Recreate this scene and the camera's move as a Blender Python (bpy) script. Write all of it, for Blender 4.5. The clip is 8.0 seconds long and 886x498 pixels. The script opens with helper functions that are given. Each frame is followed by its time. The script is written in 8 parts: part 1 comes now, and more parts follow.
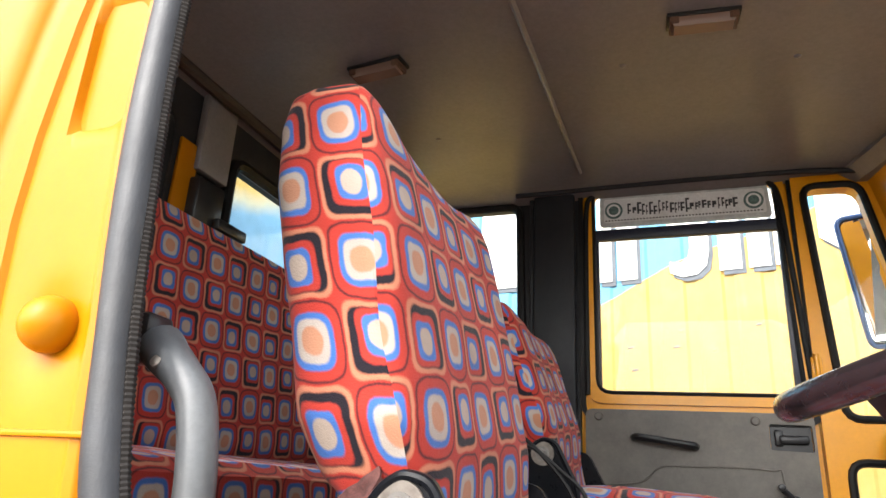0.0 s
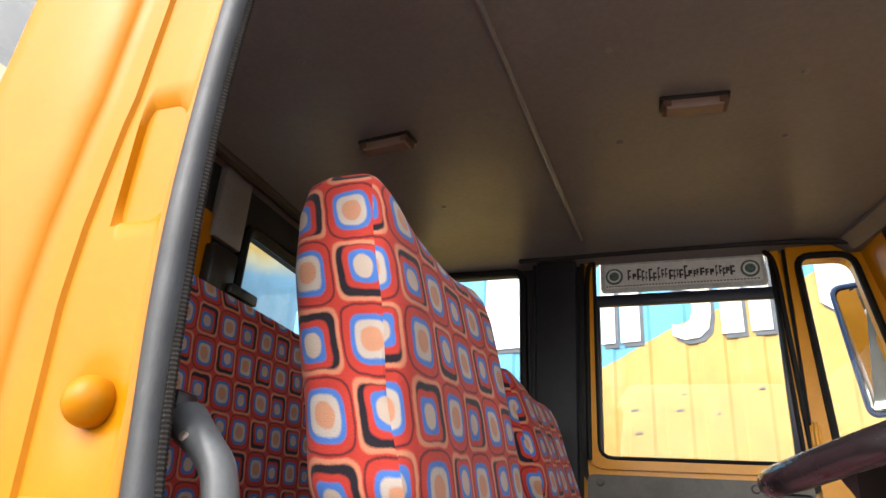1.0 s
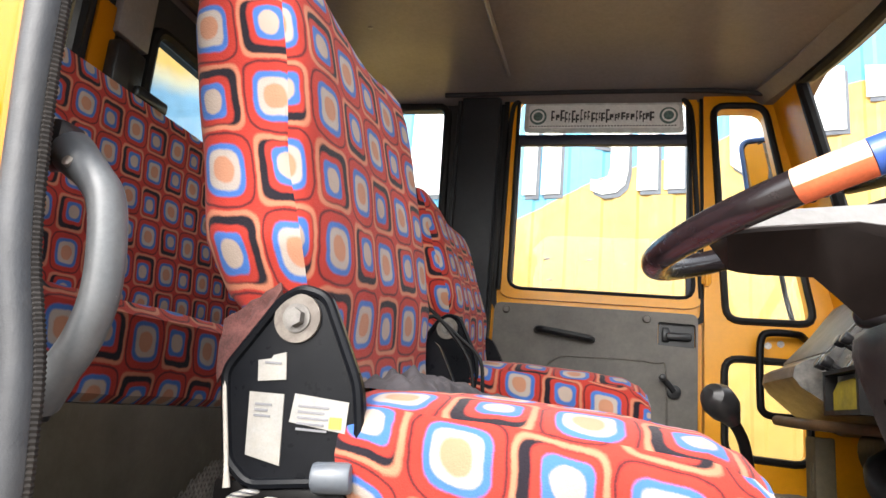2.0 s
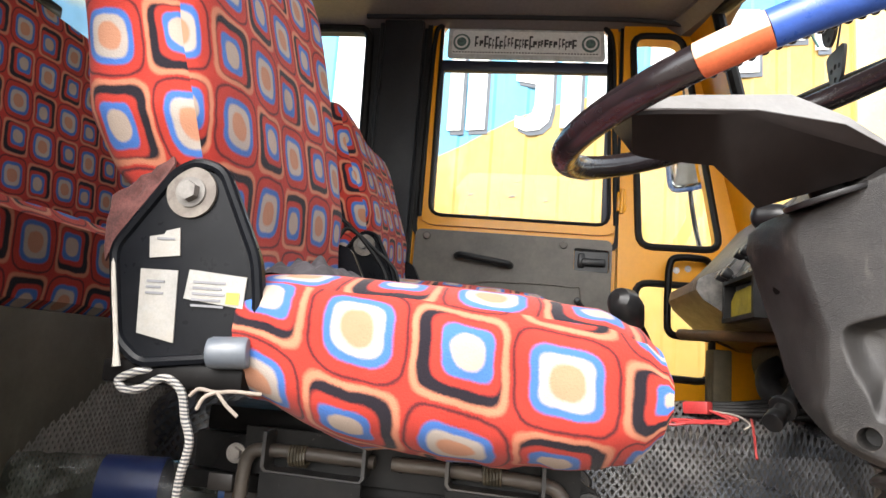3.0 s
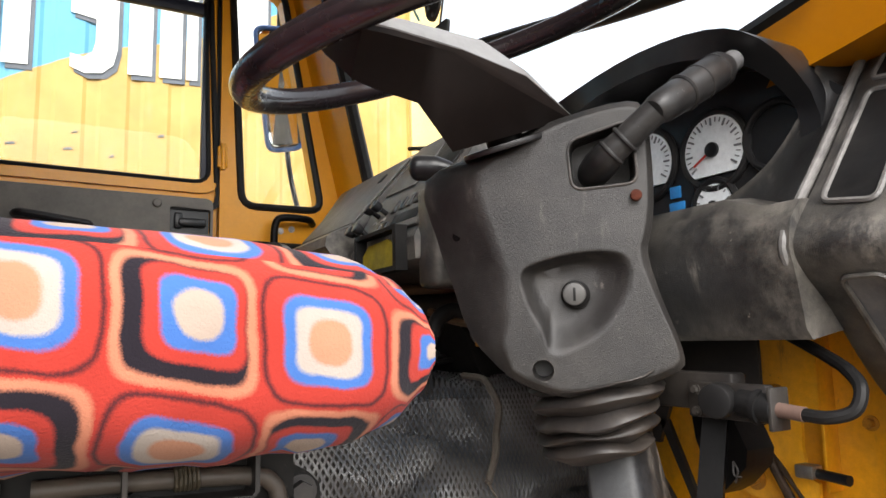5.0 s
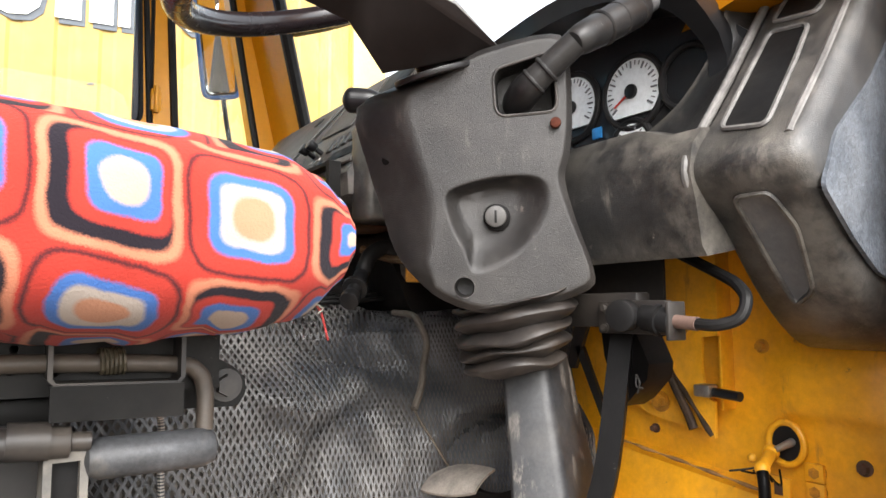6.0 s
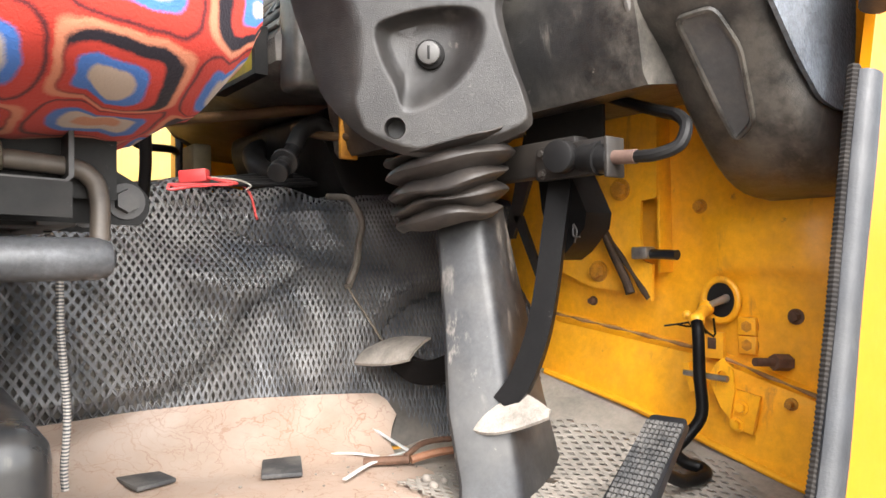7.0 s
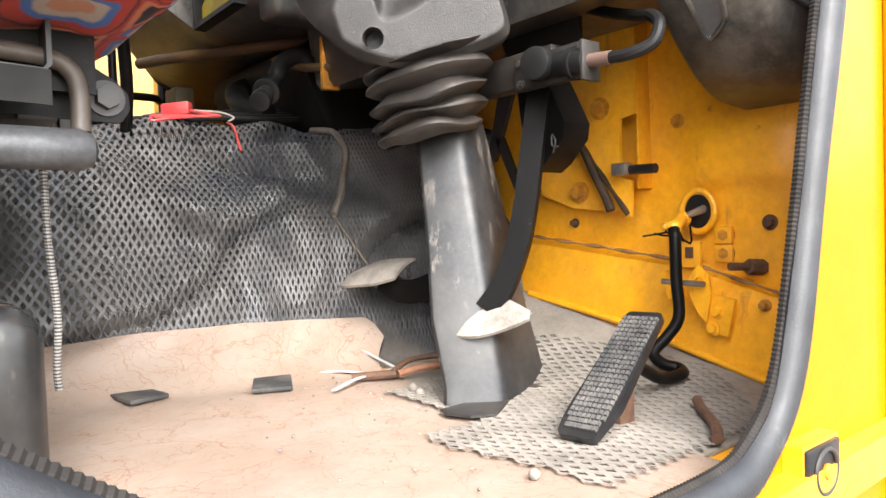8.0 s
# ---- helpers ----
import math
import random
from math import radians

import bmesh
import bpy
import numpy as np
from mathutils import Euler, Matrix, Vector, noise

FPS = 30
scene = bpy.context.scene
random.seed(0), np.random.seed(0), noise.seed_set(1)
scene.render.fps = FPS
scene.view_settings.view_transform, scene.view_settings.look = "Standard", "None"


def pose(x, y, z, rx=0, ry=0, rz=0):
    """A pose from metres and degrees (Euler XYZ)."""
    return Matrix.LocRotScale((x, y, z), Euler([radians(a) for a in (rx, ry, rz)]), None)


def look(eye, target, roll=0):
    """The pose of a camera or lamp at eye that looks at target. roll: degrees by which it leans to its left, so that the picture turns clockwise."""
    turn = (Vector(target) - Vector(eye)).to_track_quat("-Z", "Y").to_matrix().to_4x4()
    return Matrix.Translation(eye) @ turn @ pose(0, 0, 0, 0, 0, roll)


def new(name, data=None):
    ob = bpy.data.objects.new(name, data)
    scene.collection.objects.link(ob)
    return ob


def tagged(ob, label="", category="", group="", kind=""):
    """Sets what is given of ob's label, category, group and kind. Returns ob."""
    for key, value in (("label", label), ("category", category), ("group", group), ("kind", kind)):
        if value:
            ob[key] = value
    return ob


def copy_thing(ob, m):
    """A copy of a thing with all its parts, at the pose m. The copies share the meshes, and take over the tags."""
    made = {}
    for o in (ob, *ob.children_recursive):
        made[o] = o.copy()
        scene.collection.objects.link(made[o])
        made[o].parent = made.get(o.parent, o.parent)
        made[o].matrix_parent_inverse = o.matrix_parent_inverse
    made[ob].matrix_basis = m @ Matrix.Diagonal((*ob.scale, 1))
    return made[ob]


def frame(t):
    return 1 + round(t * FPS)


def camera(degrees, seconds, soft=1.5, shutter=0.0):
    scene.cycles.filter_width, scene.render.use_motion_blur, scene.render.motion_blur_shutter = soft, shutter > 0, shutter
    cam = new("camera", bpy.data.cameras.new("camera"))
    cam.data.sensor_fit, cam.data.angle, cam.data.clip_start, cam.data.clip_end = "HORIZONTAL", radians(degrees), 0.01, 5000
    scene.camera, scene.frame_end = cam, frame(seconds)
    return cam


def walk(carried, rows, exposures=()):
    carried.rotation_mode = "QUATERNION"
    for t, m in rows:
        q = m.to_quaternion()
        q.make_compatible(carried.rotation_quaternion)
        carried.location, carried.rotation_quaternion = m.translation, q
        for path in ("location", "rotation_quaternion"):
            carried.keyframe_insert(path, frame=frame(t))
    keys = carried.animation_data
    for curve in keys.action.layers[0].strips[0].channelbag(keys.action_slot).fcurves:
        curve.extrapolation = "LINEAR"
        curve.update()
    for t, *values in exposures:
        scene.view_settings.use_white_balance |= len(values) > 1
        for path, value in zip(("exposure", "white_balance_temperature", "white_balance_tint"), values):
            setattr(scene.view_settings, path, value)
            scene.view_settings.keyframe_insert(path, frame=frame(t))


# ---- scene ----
cam = camera(65.5, 8.0)
PATH = [
    (0, (0.314, 0.107, 0.732), (-0.34, 1.879, 1.39), 3.1),
    (0.5, (0.339, 0.038, 0.742), (-0.343, 1.743, 1.534), 3.7),
    (1, (0.342, 0.03, 0.739), (-0.315, 1.739, 1.544), 4.0),
    (1.5, (0.349, 0.066, 0.699), (-0.207, 1.883, 1.322), 4.4),
    (2, (0.365, 0.082, 0.628), (-0.102, 1.975, 1.072), 5.1),
    (2.2, (0.368, 0.092, 0.597), (-0.049, 2.008, 0.987), 4.9),
    (3.3, (0.4, 0.155, 0.553), (0.292, 2.127, 0.867), 4.2),
    (3.5, (0.404, 0.203, 0.551), (0.435, 2.177, 0.869), 4.0),
    (4, (0.384, 0.333, 0.577), (0.677, 2.286, 0.893), 2.3),
    (4.5, (0.309, 0.362, 0.563), (1.014, 2.21, 0.858), -0.6),
    (4.7, (0.268, 0.338, 0.554), (1.126, 2.124, 0.831), -1.5),
    (5.8, (0.236, 0.246, 0.491), (1.303, 1.923, 0.712), -0.5),
    (6, (0.248, 0.256, 0.466), (1.361, 1.908, 0.644), -0.4),
    (6.5, (0.295, 0.27, 0.385), (1.499, 1.865, 0.465), -0.5),
    (7, (0.301, 0.293, 0.325), (1.539, 1.863, 0.355), -0.6),
    (7.5, (0.294, 0.295, 0.308), (1.542, 1.857, 0.319), -1.2),
    (8, (0.299, 0.272, 0.245), (1.555, 1.827, 0.183), -1.8),
]
walk(cam, [(t, look(eye, target, roll)) for t, eye, target, roll in PATH],
     [(0.0, 0.92), (0.7, 0.44), (1.2, 0.40), (2.0, 0.90), (3.3, 0.74), (3.5, 0.70), (4.5, 0.23), (6.0, 0.75), (6.5, 1.06), (7.0, 1.22), (8.0, 1.28)])

# ---- light ----
world = bpy.data.worlds.new("sky")
scene.world = world
world.use_nodes = True
wn = world.node_tree.nodes
sky = wn.new("ShaderNodeTexSky")
sky.sky_type = "NISHITA"
sky.sun_disc = False
SUN_EL, SUN_AZ = 42.0, 201.0
sky.sun_elevation, sky.sun_rotation = radians(SUN_EL), radians(SUN_AZ)
sky.dust_density = 4.0
sky.air_density = 1.0
wn["Background"].inputs["Strength"].default_value = 0.15
haze = wn.new("ShaderNodeHueSaturation")
haze.inputs["Saturation"].default_value, haze.inputs["Value"].default_value = 0.25, 3.0
world.node_tree.links.new(sky.outputs[0], haze.inputs["Color"])
world.node_tree.links.new(haze.outputs[0], wn["Background"].inputs["Color"])
sun = new("sun", bpy.data.lights.new("sun", "SUN"))
sun.data.energy = 0.55
sun.data.angle = radians(70)
sun.data.color = (1.0, 0.985, 0.98)
sdir = Vector((math.sin(radians(SUN_AZ)) * math.cos(radians(SUN_EL)), math.cos(radians(SUN_AZ)) * math.cos(radians(SUN_EL)), math.sin(radians(SUN_EL))))
sun.matrix_world = look(sdir * 20, (0, 0, 0))

# ---- materials ----
def ramp(nt, fac, stops):
    r = nt.nodes.new("ShaderNodeValToRGB")
    els = r.color_ramp.elements
    els[0].position, els[0].color = stops[0][0], (*stops[0][1], 1)
    els[1].position, els[1].color = stops[-1][0], (*stops[-1][1], 1)
    for p, c in stops[1:-1]:
        e = els.new(p)
        e.color = (*c, 1)
    nt.links.new(fac, r.inputs[0])
    return r.outputs[0]


def mixc(nt, fac, a, b, mode="MIX"):
    m = nt.nodes.new("ShaderNodeMix")
    m.data_type, m.blend_type = "RGBA", mode
    for sock, val in ((m.inputs[0], fac), (m.inputs[6], a), (m.inputs[7], b)):
        if isinstance(val, bpy.types.NodeSocket):
            nt.links.new(val, sock)
        else:
            sock.default_value = val if isinstance(val, float) else (*val, 1)
    return m.outputs[2]


def mth(nt, op, a, b=0.0, c=0.0, clamp=False):
    m = nt.nodes.new("ShaderNodeMath")
    m.operation, m.use_clamp = op, clamp
    for sock, val in zip(m.inputs, (a, b, c)):
        if isinstance(val, bpy.types.NodeSocket):
            nt.links.new(val, sock)
        else:
            sock.default_value = val
    return m.outputs[0]


def noise_fac(nt, scale, detail=4.0, rough=0.6, vec=None, stretch=None):
    n = nt.nodes.new("ShaderNodeTexNoise")
    n.inputs["Scale"].default_value, n.inputs["Detail"].default_value, n.inputs["Roughness"].default_value = scale, detail, rough
    if vec is None:
        vec = nt.nodes.new("ShaderNodeTexCoord").outputs["Object"]
    if stretch:
        mp = nt.nodes.new("ShaderNodeMapping")
        mp.inputs["Scale"].default_value = stretch
        nt.links.new(vec, mp.inputs[0])
        vec = mp.outputs[0]
    nt.links.new(vec, n.inputs["Vector"])
    return n.outputs[0]


def material(name, base, rough=0.5, metal=0.0, vary=0.12, dust=0.0, dust_col=(0.36, 0.32, 0.27), wear=0.0, wear_col=(0.5, 0.48, 0.45),
             grain=0.0, grain_scale=600.0, scale=9.0, coat=0.0, spec=0.5, stretch=None, lo=0.45, hi=0.75, mottle=0.12, streak=0.0, rub=0.0):
    """A surface with tone variation, patches of dust, scuffs and fine grain."""
    m = bpy.data.materials.new(name)
    m.use_nodes = True
    nt = m.node_tree
    b = nt.nodes["Principled BSDF"]
    big = noise_fac(nt, scale, 5.0, 0.62, stretch=stretch)
    dark = tuple(c * (1 - vary) for c in base)
    light = tuple(min(1, c * (1 + vary)) for c in base)
    col = ramp(nt, big, [(0.3, dark), (0.7, light)])
    fine = ramp(nt, noise_fac(nt, max(70.0, scale * 11.0), 6.0, 0.75), [(0.30, (1 - mottle,) * 3), (0.70, (1.0 + mottle,) * 3)])
    col = mixc(nt, 1.0, col, fine, "MULTIPLY")
    rgh = mth(nt, "MULTIPLY_ADD", noise_fac(nt, scale * 3.1, 3.0), 0.25, rough - 0.12, True)
    if dust:
        f = noise_fac(nt, scale * 0.55, 6.0, 0.7)
        f2 = ramp(nt, f, [(lo, (0, 0, 0)), (hi, (1, 1, 1))])
        fac = mth(nt, "MULTIPLY", f2, dust)
        col = mixc(nt, fac, col, dust_col)
        rgh = mth(nt, "MAXIMUM", rgh, mth(nt, "MULTIPLY", fac, 0.9))
    if wear:
        f = noise_fac(nt, scale * 4.3, 8.0, 0.75)
        f2 = ramp(nt, f, [(0.66 - 0.1 * wear, (0, 0, 0)), (0.72 - 0.06 * wear, (1, 1, 1))])
        col = mixc(nt, mth(nt, "MULTIPLY", f2, 0.75), col, wear_col)
    if streak:
        f = ramp(nt, noise_fac(nt, 38.0, 6.0, 0.7, stretch=(1.0, 1.0, 0.22)), [(0.56, (0, 0, 0)), (0.68, (1, 1, 1))])
        g = ramp(nt, noise_fac(nt, 9.0, 3.0, 0.6), [(0.50, (0, 0, 0)), (0.62, (1, 1, 1))])
        col = mixc(nt, mth(nt, "MULTIPLY", mth(nt, "MULTIPLY", f, g), streak), col, wear_col)
    if rub:
        # paint or skin rubbed through along convex edges
        ridge = ramp(nt, nt.nodes.new("ShaderNodeNewGeometry").outputs["Pointiness"], [(0.515, (0, 0, 0)), (0.575, (1, 1, 1))])
        patchy = ramp(nt, noise_fac(nt, 24.0, 5.0, 0.7), [(0.38, (0.1, 0.1, 0.1)), (0.62, (1, 1, 1))])
        col = mixc(nt, mth(nt, "MULTIPLY", mth(nt, "MULTIPLY", ridge, patchy), rub), col, wear_col)
    nt.links.new(col, b.inputs["Base Color"])
    nt.links.new(rgh, b.inputs["Roughness"])
    b.inputs["Metallic"].default_value = metal
    b.inputs["Specular IOR Level"].default_value = spec
    b.inputs["Coat Weight"].default_value = coat
    b.inputs["Coat Roughness"].default_value = 0.15
    h = noise_fac(nt, grain_scale if grain else 60.0, 3.0)
    bump = nt.nodes.new("ShaderNodeBump")
    bump.inputs["Strength"].default_value = grain if grain else 0.06
    bump.inputs["Distance"].default_value = 0.002
    nt.links.new(h, bump.inputs["Height"])
    nt.links.new(bump.outputs[0], b.inputs["Normal"])
    return m


def cloth_material(name, wobble=0.05):
    """Plush cover printed with two alternating kinds of ringed squares; one cell to a unit of the mesh's own map."""
    m = bpy.data.materials.new(name)
    m.use_nodes = True
    nt = m.node_tree
    b = nt.nodes["Principled BSDF"]
    uv = nt.nodes.new("ShaderNodeUVMap").outputs[0]
    wob = nt.nodes.new("ShaderNodeTexNoise")
    wob.inputs["Scale"].default_value, wob.inputs["Detail"].default_value = 2.2, 3.0
    nt.links.new(uv, wob.inputs["Vector"])
    va = nt.nodes.new("ShaderNodeVectorMath")
    va.operation = "MULTIPLY_ADD"
    va.inputs[1].default_value = (wobble * 2, wobble * 2, 0)
    nt.links.new(wob.outputs[1], va.inputs[0])
    nt.links.new(uv, va.inputs[2])
    fuzz = nt.nodes.new("ShaderNodeTexNoise")
    fuzz.inputs["Scale"].default_value, fuzz.inputs["Detail"].default_value = 80.0, 2.0
    nt.links.new(uv, fuzz.inputs["Vector"])
    vb = nt.nodes.new("ShaderNodeVectorMath")
    vb.operation = "MULTIPLY_ADD"
    vb.inputs[1].default_value = (0.034, 0.034, 0)
    nt.links.new(fuzz.outputs[1], vb.inputs[0])
    nt.links.new(va.outputs[0], vb.inputs[2])
    vc = nt.nodes.new("ShaderNodeVectorMath")
    vc.operation = "SUBTRACT"
    vc.inputs[1].default_value = (wobble + 0.017, wobble + 0.017, 0)
    nt.links.new(vb.outputs[0], vc.inputs[0])
    sep = nt.nodes.new("ShaderNodeSeparateXYZ")
    nt.links.new(vc.outputs[0], sep.inputs[0])
    u0, v0 = sep.outputs[0], sep.outputs[1]

    def swell(p, q):
        c = mth(nt, "COSINE", mth(nt, "MULTIPLY", p, math.pi))
        return mth(nt, "MULTIPLY_ADD", mth(nt, "MULTIPLY", c, mth(nt, "SINE", mth(nt, "MULTIPLY", q, math.pi))), 0.035, p)
    u, v = swell(u0, v0), swell(v0, u0)
    fu, fv = mth(nt, "FLOOR", u), mth(nt, "FLOOR", v)
    kind = mth(nt, "FLOORED_MODULO", mth(nt, "ADD", fu, fv), 2.0)
    cu = mth(nt, "SUBTRACT", mth(nt, "SUBTRACT", u, fu), 0.5)
    cv = mth(nt, "SUBTRACT", mth(nt, "SUBTRACT", v, fv), 0.5)

    def rsq(ou, ov, p=5.0):
        a = mth(nt, "POWER", mth(nt, "ABSOLUTE", mth(nt, "SUBTRACT", cu, ou)), p)
        c = mth(nt, "POWER", mth(nt, "ABSOLUTE", mth(nt, "SUBTRACT", cv, ov)), p)
        return mth(nt, "POWER", mth(nt, "ADD", a, c), 1.0 / p)

    def inside(d, r):
        return mth(nt, "MULTIPLY_ADD", mth(nt, "SUBTRACT", r, d), 30.0, 0.5, True)

    RED, PEACH, BLACK = (0.455, 0.044, 0.030), (0.58, 0.215, 0.125), (0.018, 0.014, 0.020)
    BLUE, WHITE, ORANGE, CREAM = (0.062, 0.165, 0.47), (0.46, 0.40, 0.35), (0.50, 0.24, 0.145), (0.45, 0.36, 0.295)
    # the shadow of the narrow kind changes its corner from row to row
    turn = mth(nt, "MULTIPLY_ADD", mth(nt, "FLOORED_MODULO", fv, 2.0), 2.0, -1.0)
    d0 = rsq(0.0, 0.0)

    def shifted(k):
        return mth(nt, "MULTIPLY", turn, k)
    # wide kind: fine dark outline, white square with a peach spot
    a = mixc(nt, inside(d0, 0.475), RED, BLACK)
    a = mixc(nt, inside(d0, 0.448), a, RED)
    a = mixc(nt, inside(rsq(0.0, 0.0, 4.2), 0.325), a, BLUE)
    a = mixc(nt, inside(rsq(0.0, 0.0, 4.2), 0.245), a, WHITE)
    a = mixc(nt, inside(rsq(0.0, 0.0, 2.3), 0.158), a, ORANGE)
    # narrow kind: heavy dark shadow on two sides, white disc
    e = mixc(nt, inside(d0, 0.495), RED, PEACH)
    e = mixc(nt, inside(d0, 0.428), e, BLACK)
    e = mixc(nt, inside(rsq(shifted(0.058), shifted(-0.050)), 0.36), e, RED)
    e = mixc(nt, inside(rsq(shifted(0.075), shifted(-0.058), 4.2), 0.272), e, BLUE)
    e = mixc(nt, inside(rsq(shifted(0.075), shifted(-0.058), 2.2), 0.190), e, CREAM)
    col = mixc(nt, kind, a, e)
    tone = ramp(nt, noise_fac(nt, 7.0, 4.0), [(0.3, (0.64, 0.62, 0.61)), (0.7, (0.83, 0.83, 0.83))])
    col = mixc(nt, 1.0, col, tone, "MULTIPLY")
    nt.links.new(col, b.inputs["Base Color"])
    b.inputs["Roughness"].default_value = 0.95
    b.inputs["Specular IOR Level"].default_value = 0.15
    b.inputs["Sheen Weight"].default_value = 0.08
    b.inputs["Sheen Roughness"].default_value = 0.5
    bump = nt.nodes.new("ShaderNodeBump")
    bump.inputs["Strength"].default_value, bump.inputs["Distance"].default_value = 0.5, 0.002
    nt.links.new(noise_fac(nt, 420.0, 3.0), bump.inputs["Height"])
    nt.links.new(bump.outputs[0], b.inputs["Normal"])
    return m


def glass_material(name, tint=(0.96, 0.98, 0.97), dirt=0.1):
    m = bpy.data.materials.new(name)
    m.use_nodes = True
    nt = m.node_tree
    out = nt.nodes["Material Output"]
    tr, gl, fr = (nt.nodes.new("ShaderNodeBsdf" + k) for k in ("Transparent", "Glossy", "Diffuse"))
    tr.inputs[0].default_value = (*tint, 1)
    gl.inputs["Roughness"].default_value = 0.02
    fr.inputs[0].default_value = (0.6, 0.58, 0.55, 1)
    lw = nt.nodes.new("ShaderNodeLayerWeight")
    fre = mth(nt, "MULTIPLY_ADD", mth(nt, "POWER", lw.outputs["Facing"], 4.5), 0.85, 0.012, True)
    m1, m2 = nt.nodes.new("ShaderNodeMixShader"), nt.nodes.new("ShaderNodeMixShader")
    d = mth(nt, "MULTIPLY", ramp(nt, noise_fac(nt, 6.0, 6.0, 0.7), [(0.45, (0, 0, 0)), (0.8, (1, 1, 1))]), dirt)
    nt.links.new(d, m1.inputs[0])
    nt.links.new(tr.outputs[0], m1.inputs[1])
    nt.links.new(fr.outputs[0], m1.inputs[2])
    nt.links.new(fre, m2.inputs[0])
    nt.links.new(m1.outputs[0], m2.inputs[1])
    nt.links.new(gl.outputs[0], m2.inputs[2])
    nt.links.new(m2.outputs[0], out.inputs[0])
    return m


# One paint, two copies: darker for the bright outside, lighter for the dim inside
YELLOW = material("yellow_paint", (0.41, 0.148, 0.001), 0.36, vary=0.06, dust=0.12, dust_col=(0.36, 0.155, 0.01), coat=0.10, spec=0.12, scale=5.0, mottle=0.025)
YELLOW_LIFTED = material("yellow_paint_lifted", (0.68, 0.285, 0.003), 0.36, vary=0.08, dust=0.2, dust_col=(0.50, 0.25, 0.04), coat=0.2, spec=0.3, scale=6.0, mottle=0.05)
YELLOW_OLD = material("worn_yellow_paint", (0.80, 0.36, 0.010), 0.42, vary=0.16, dust=0.50, dust_col=(0.47, 0.27, 0.10), wear=0.10, wear_col=(0.20, 0.10, 0.04), scale=6.0, mottle=0.12, streak=0.6)
RUBBER = material("grey_rubber", (0.016, 0.0175, 0.021), 0.5, vary=0.35, dust=0.4, dust_col=(0.058, 0.056, 0.054), streak=0.35, wear_col=(0.22, 0.22, 0.21), scale=14.0, grain=0.2, grain_scale=300)
RUBBER_BLACK = material("black_rubber", (0.008, 0.0078, 0.008), 0.5, vary=0.3, dust=0.12, dust_col=(0.08, 0.07, 0.06), scale=14.0, spec=0.18)
RIBBED = material("ribbed_lip_rubber", (0.021, 0.019, 0.018), 0.7, vary=0.3, dust=0.5, dust_col=(0.050, 0.043, 0.036), spec=0.12, scale=14.0)
HEADLINER = material("grey_headliner_board", (0.178, 0.163, 0.163), 0.36, vary=0.08, scale=3.0, dust=0.12, dust_col=(0.25, 0.235, 0.22), grain=0.05)
TRIM_BLACK = material("dark_trim", (0.017, 0.018, 0.021), 0.55, vary=0.2, dust=0.2, dust_col=(0.07, 0.068, 0.065), scale=6.0, spec=0.3)
DASH = material("black_dash_plastic", (0.020, 0.0195, 0.0195), 0.34, coat=0.12, vary=0.5, streak=0.35, lo=0.52, hi=0.80, dust=0.4, dust_col=(0.070, 0.062, 0.054), scale=9.0, spec=0.5, grain=0.45, grain_scale=600.0, wear=0.10, wear_col=(0.26, 0.235, 0.20), mottle=0.32, rub=0.4)
COLUMN = material("dusty_column_plastic", (0.0160, 0.0147, 0.0140), 0.36, vary=0.5, lo=0.48, hi=0.74, dust=0.5, dust_col=(0.070, 0.063, 0.056), streak=0.35, scale=7.0, spec=0.46, grain=0.45, grain_scale=700.0, wear=0.07, wear_col=(0.15, 0.13, 0.115), mottle=0.25, rub=0.35)
DOOR_TRIM = material("grey_door_trim", (0.105, 0.095, 0.082), 0.6, vary=0.18, dust=0.5, dust_col=(0.24, 0.21, 0.17), scale=5.0, grain=0.2)
STEEL_BLACK = material("black_painted_steel", (0.0042, 0.0038, 0.0038), 0.42, vary=0.3, dust=0.06, dust_col=(0.05, 0.042, 0.036), scale=14.0, spec=0.10, wear=0.04, wear_col=(0.06, 0.055, 0.05), mottle=0.3)
STEEL_DUSTY = material("dusty_dark_steel", (0.022, 0.020, 0.019), 0.45, vary=0.35, dust=0.6, dust_col=(0.10, 0.083, 0.066), wear=0.06, wear_col=(0.2, 0.1, 0.06), scale=10.0)
STEEL_BARE = material("worn_bare_steel", (0.42, 0.40, 0.37), 0.42, metal=0.8, vary=0.25, dust=0.5, dust_col=(0.40, 0.35, 0.30), scale=14.0)
ZINC = material("dull_zinc_bolt", (0.36, 0.33, 0.30), 0.4, metal=0.9, vary=0.25, dust=0.4, scale=60.0)
RUST = material("rusty_steel", (0.09, 0.045, 0.026), 0.8, vary=0.4, scale=60.0)
GREY_PLASTIC = material("grey_handle_plastic", (0.080, 0.086, 0.092), 0.38, vary=0.2, dust=0.3, dust_col=(0.16, 0.15, 0.14), wear=0.05, wear_col=(0.25, 0.25, 0.25), scale=12.0, mottle=0.15)
BLACK_PLASTIC = material("black_plastic", (0.010, 0.010, 0.011), 0.33, vary=0.15, dust=0.15, dust_col=(0.12, 0.11, 0.10), scale=12.0, spec=0.35)
WHEEL_VINYL = material("wheel_cover_vinyl", (0.012, 0.0085, 0.0095), 0.24, vary=0.2, scale=20.0, grain=0.08, grain_scale=300.0, mottle=0.06, coat=0.25)
SEAT_STEEL = material("blue_black_pressed_steel", (0.0045, 0.005, 0.0065), 0.30, vary=0.25, dust=0.10, dust_col=(0.03, 0.03, 0.031), streak=0.2, wear_col=(0.12, 0.115, 0.11), scale=14.0, spec=0.10)
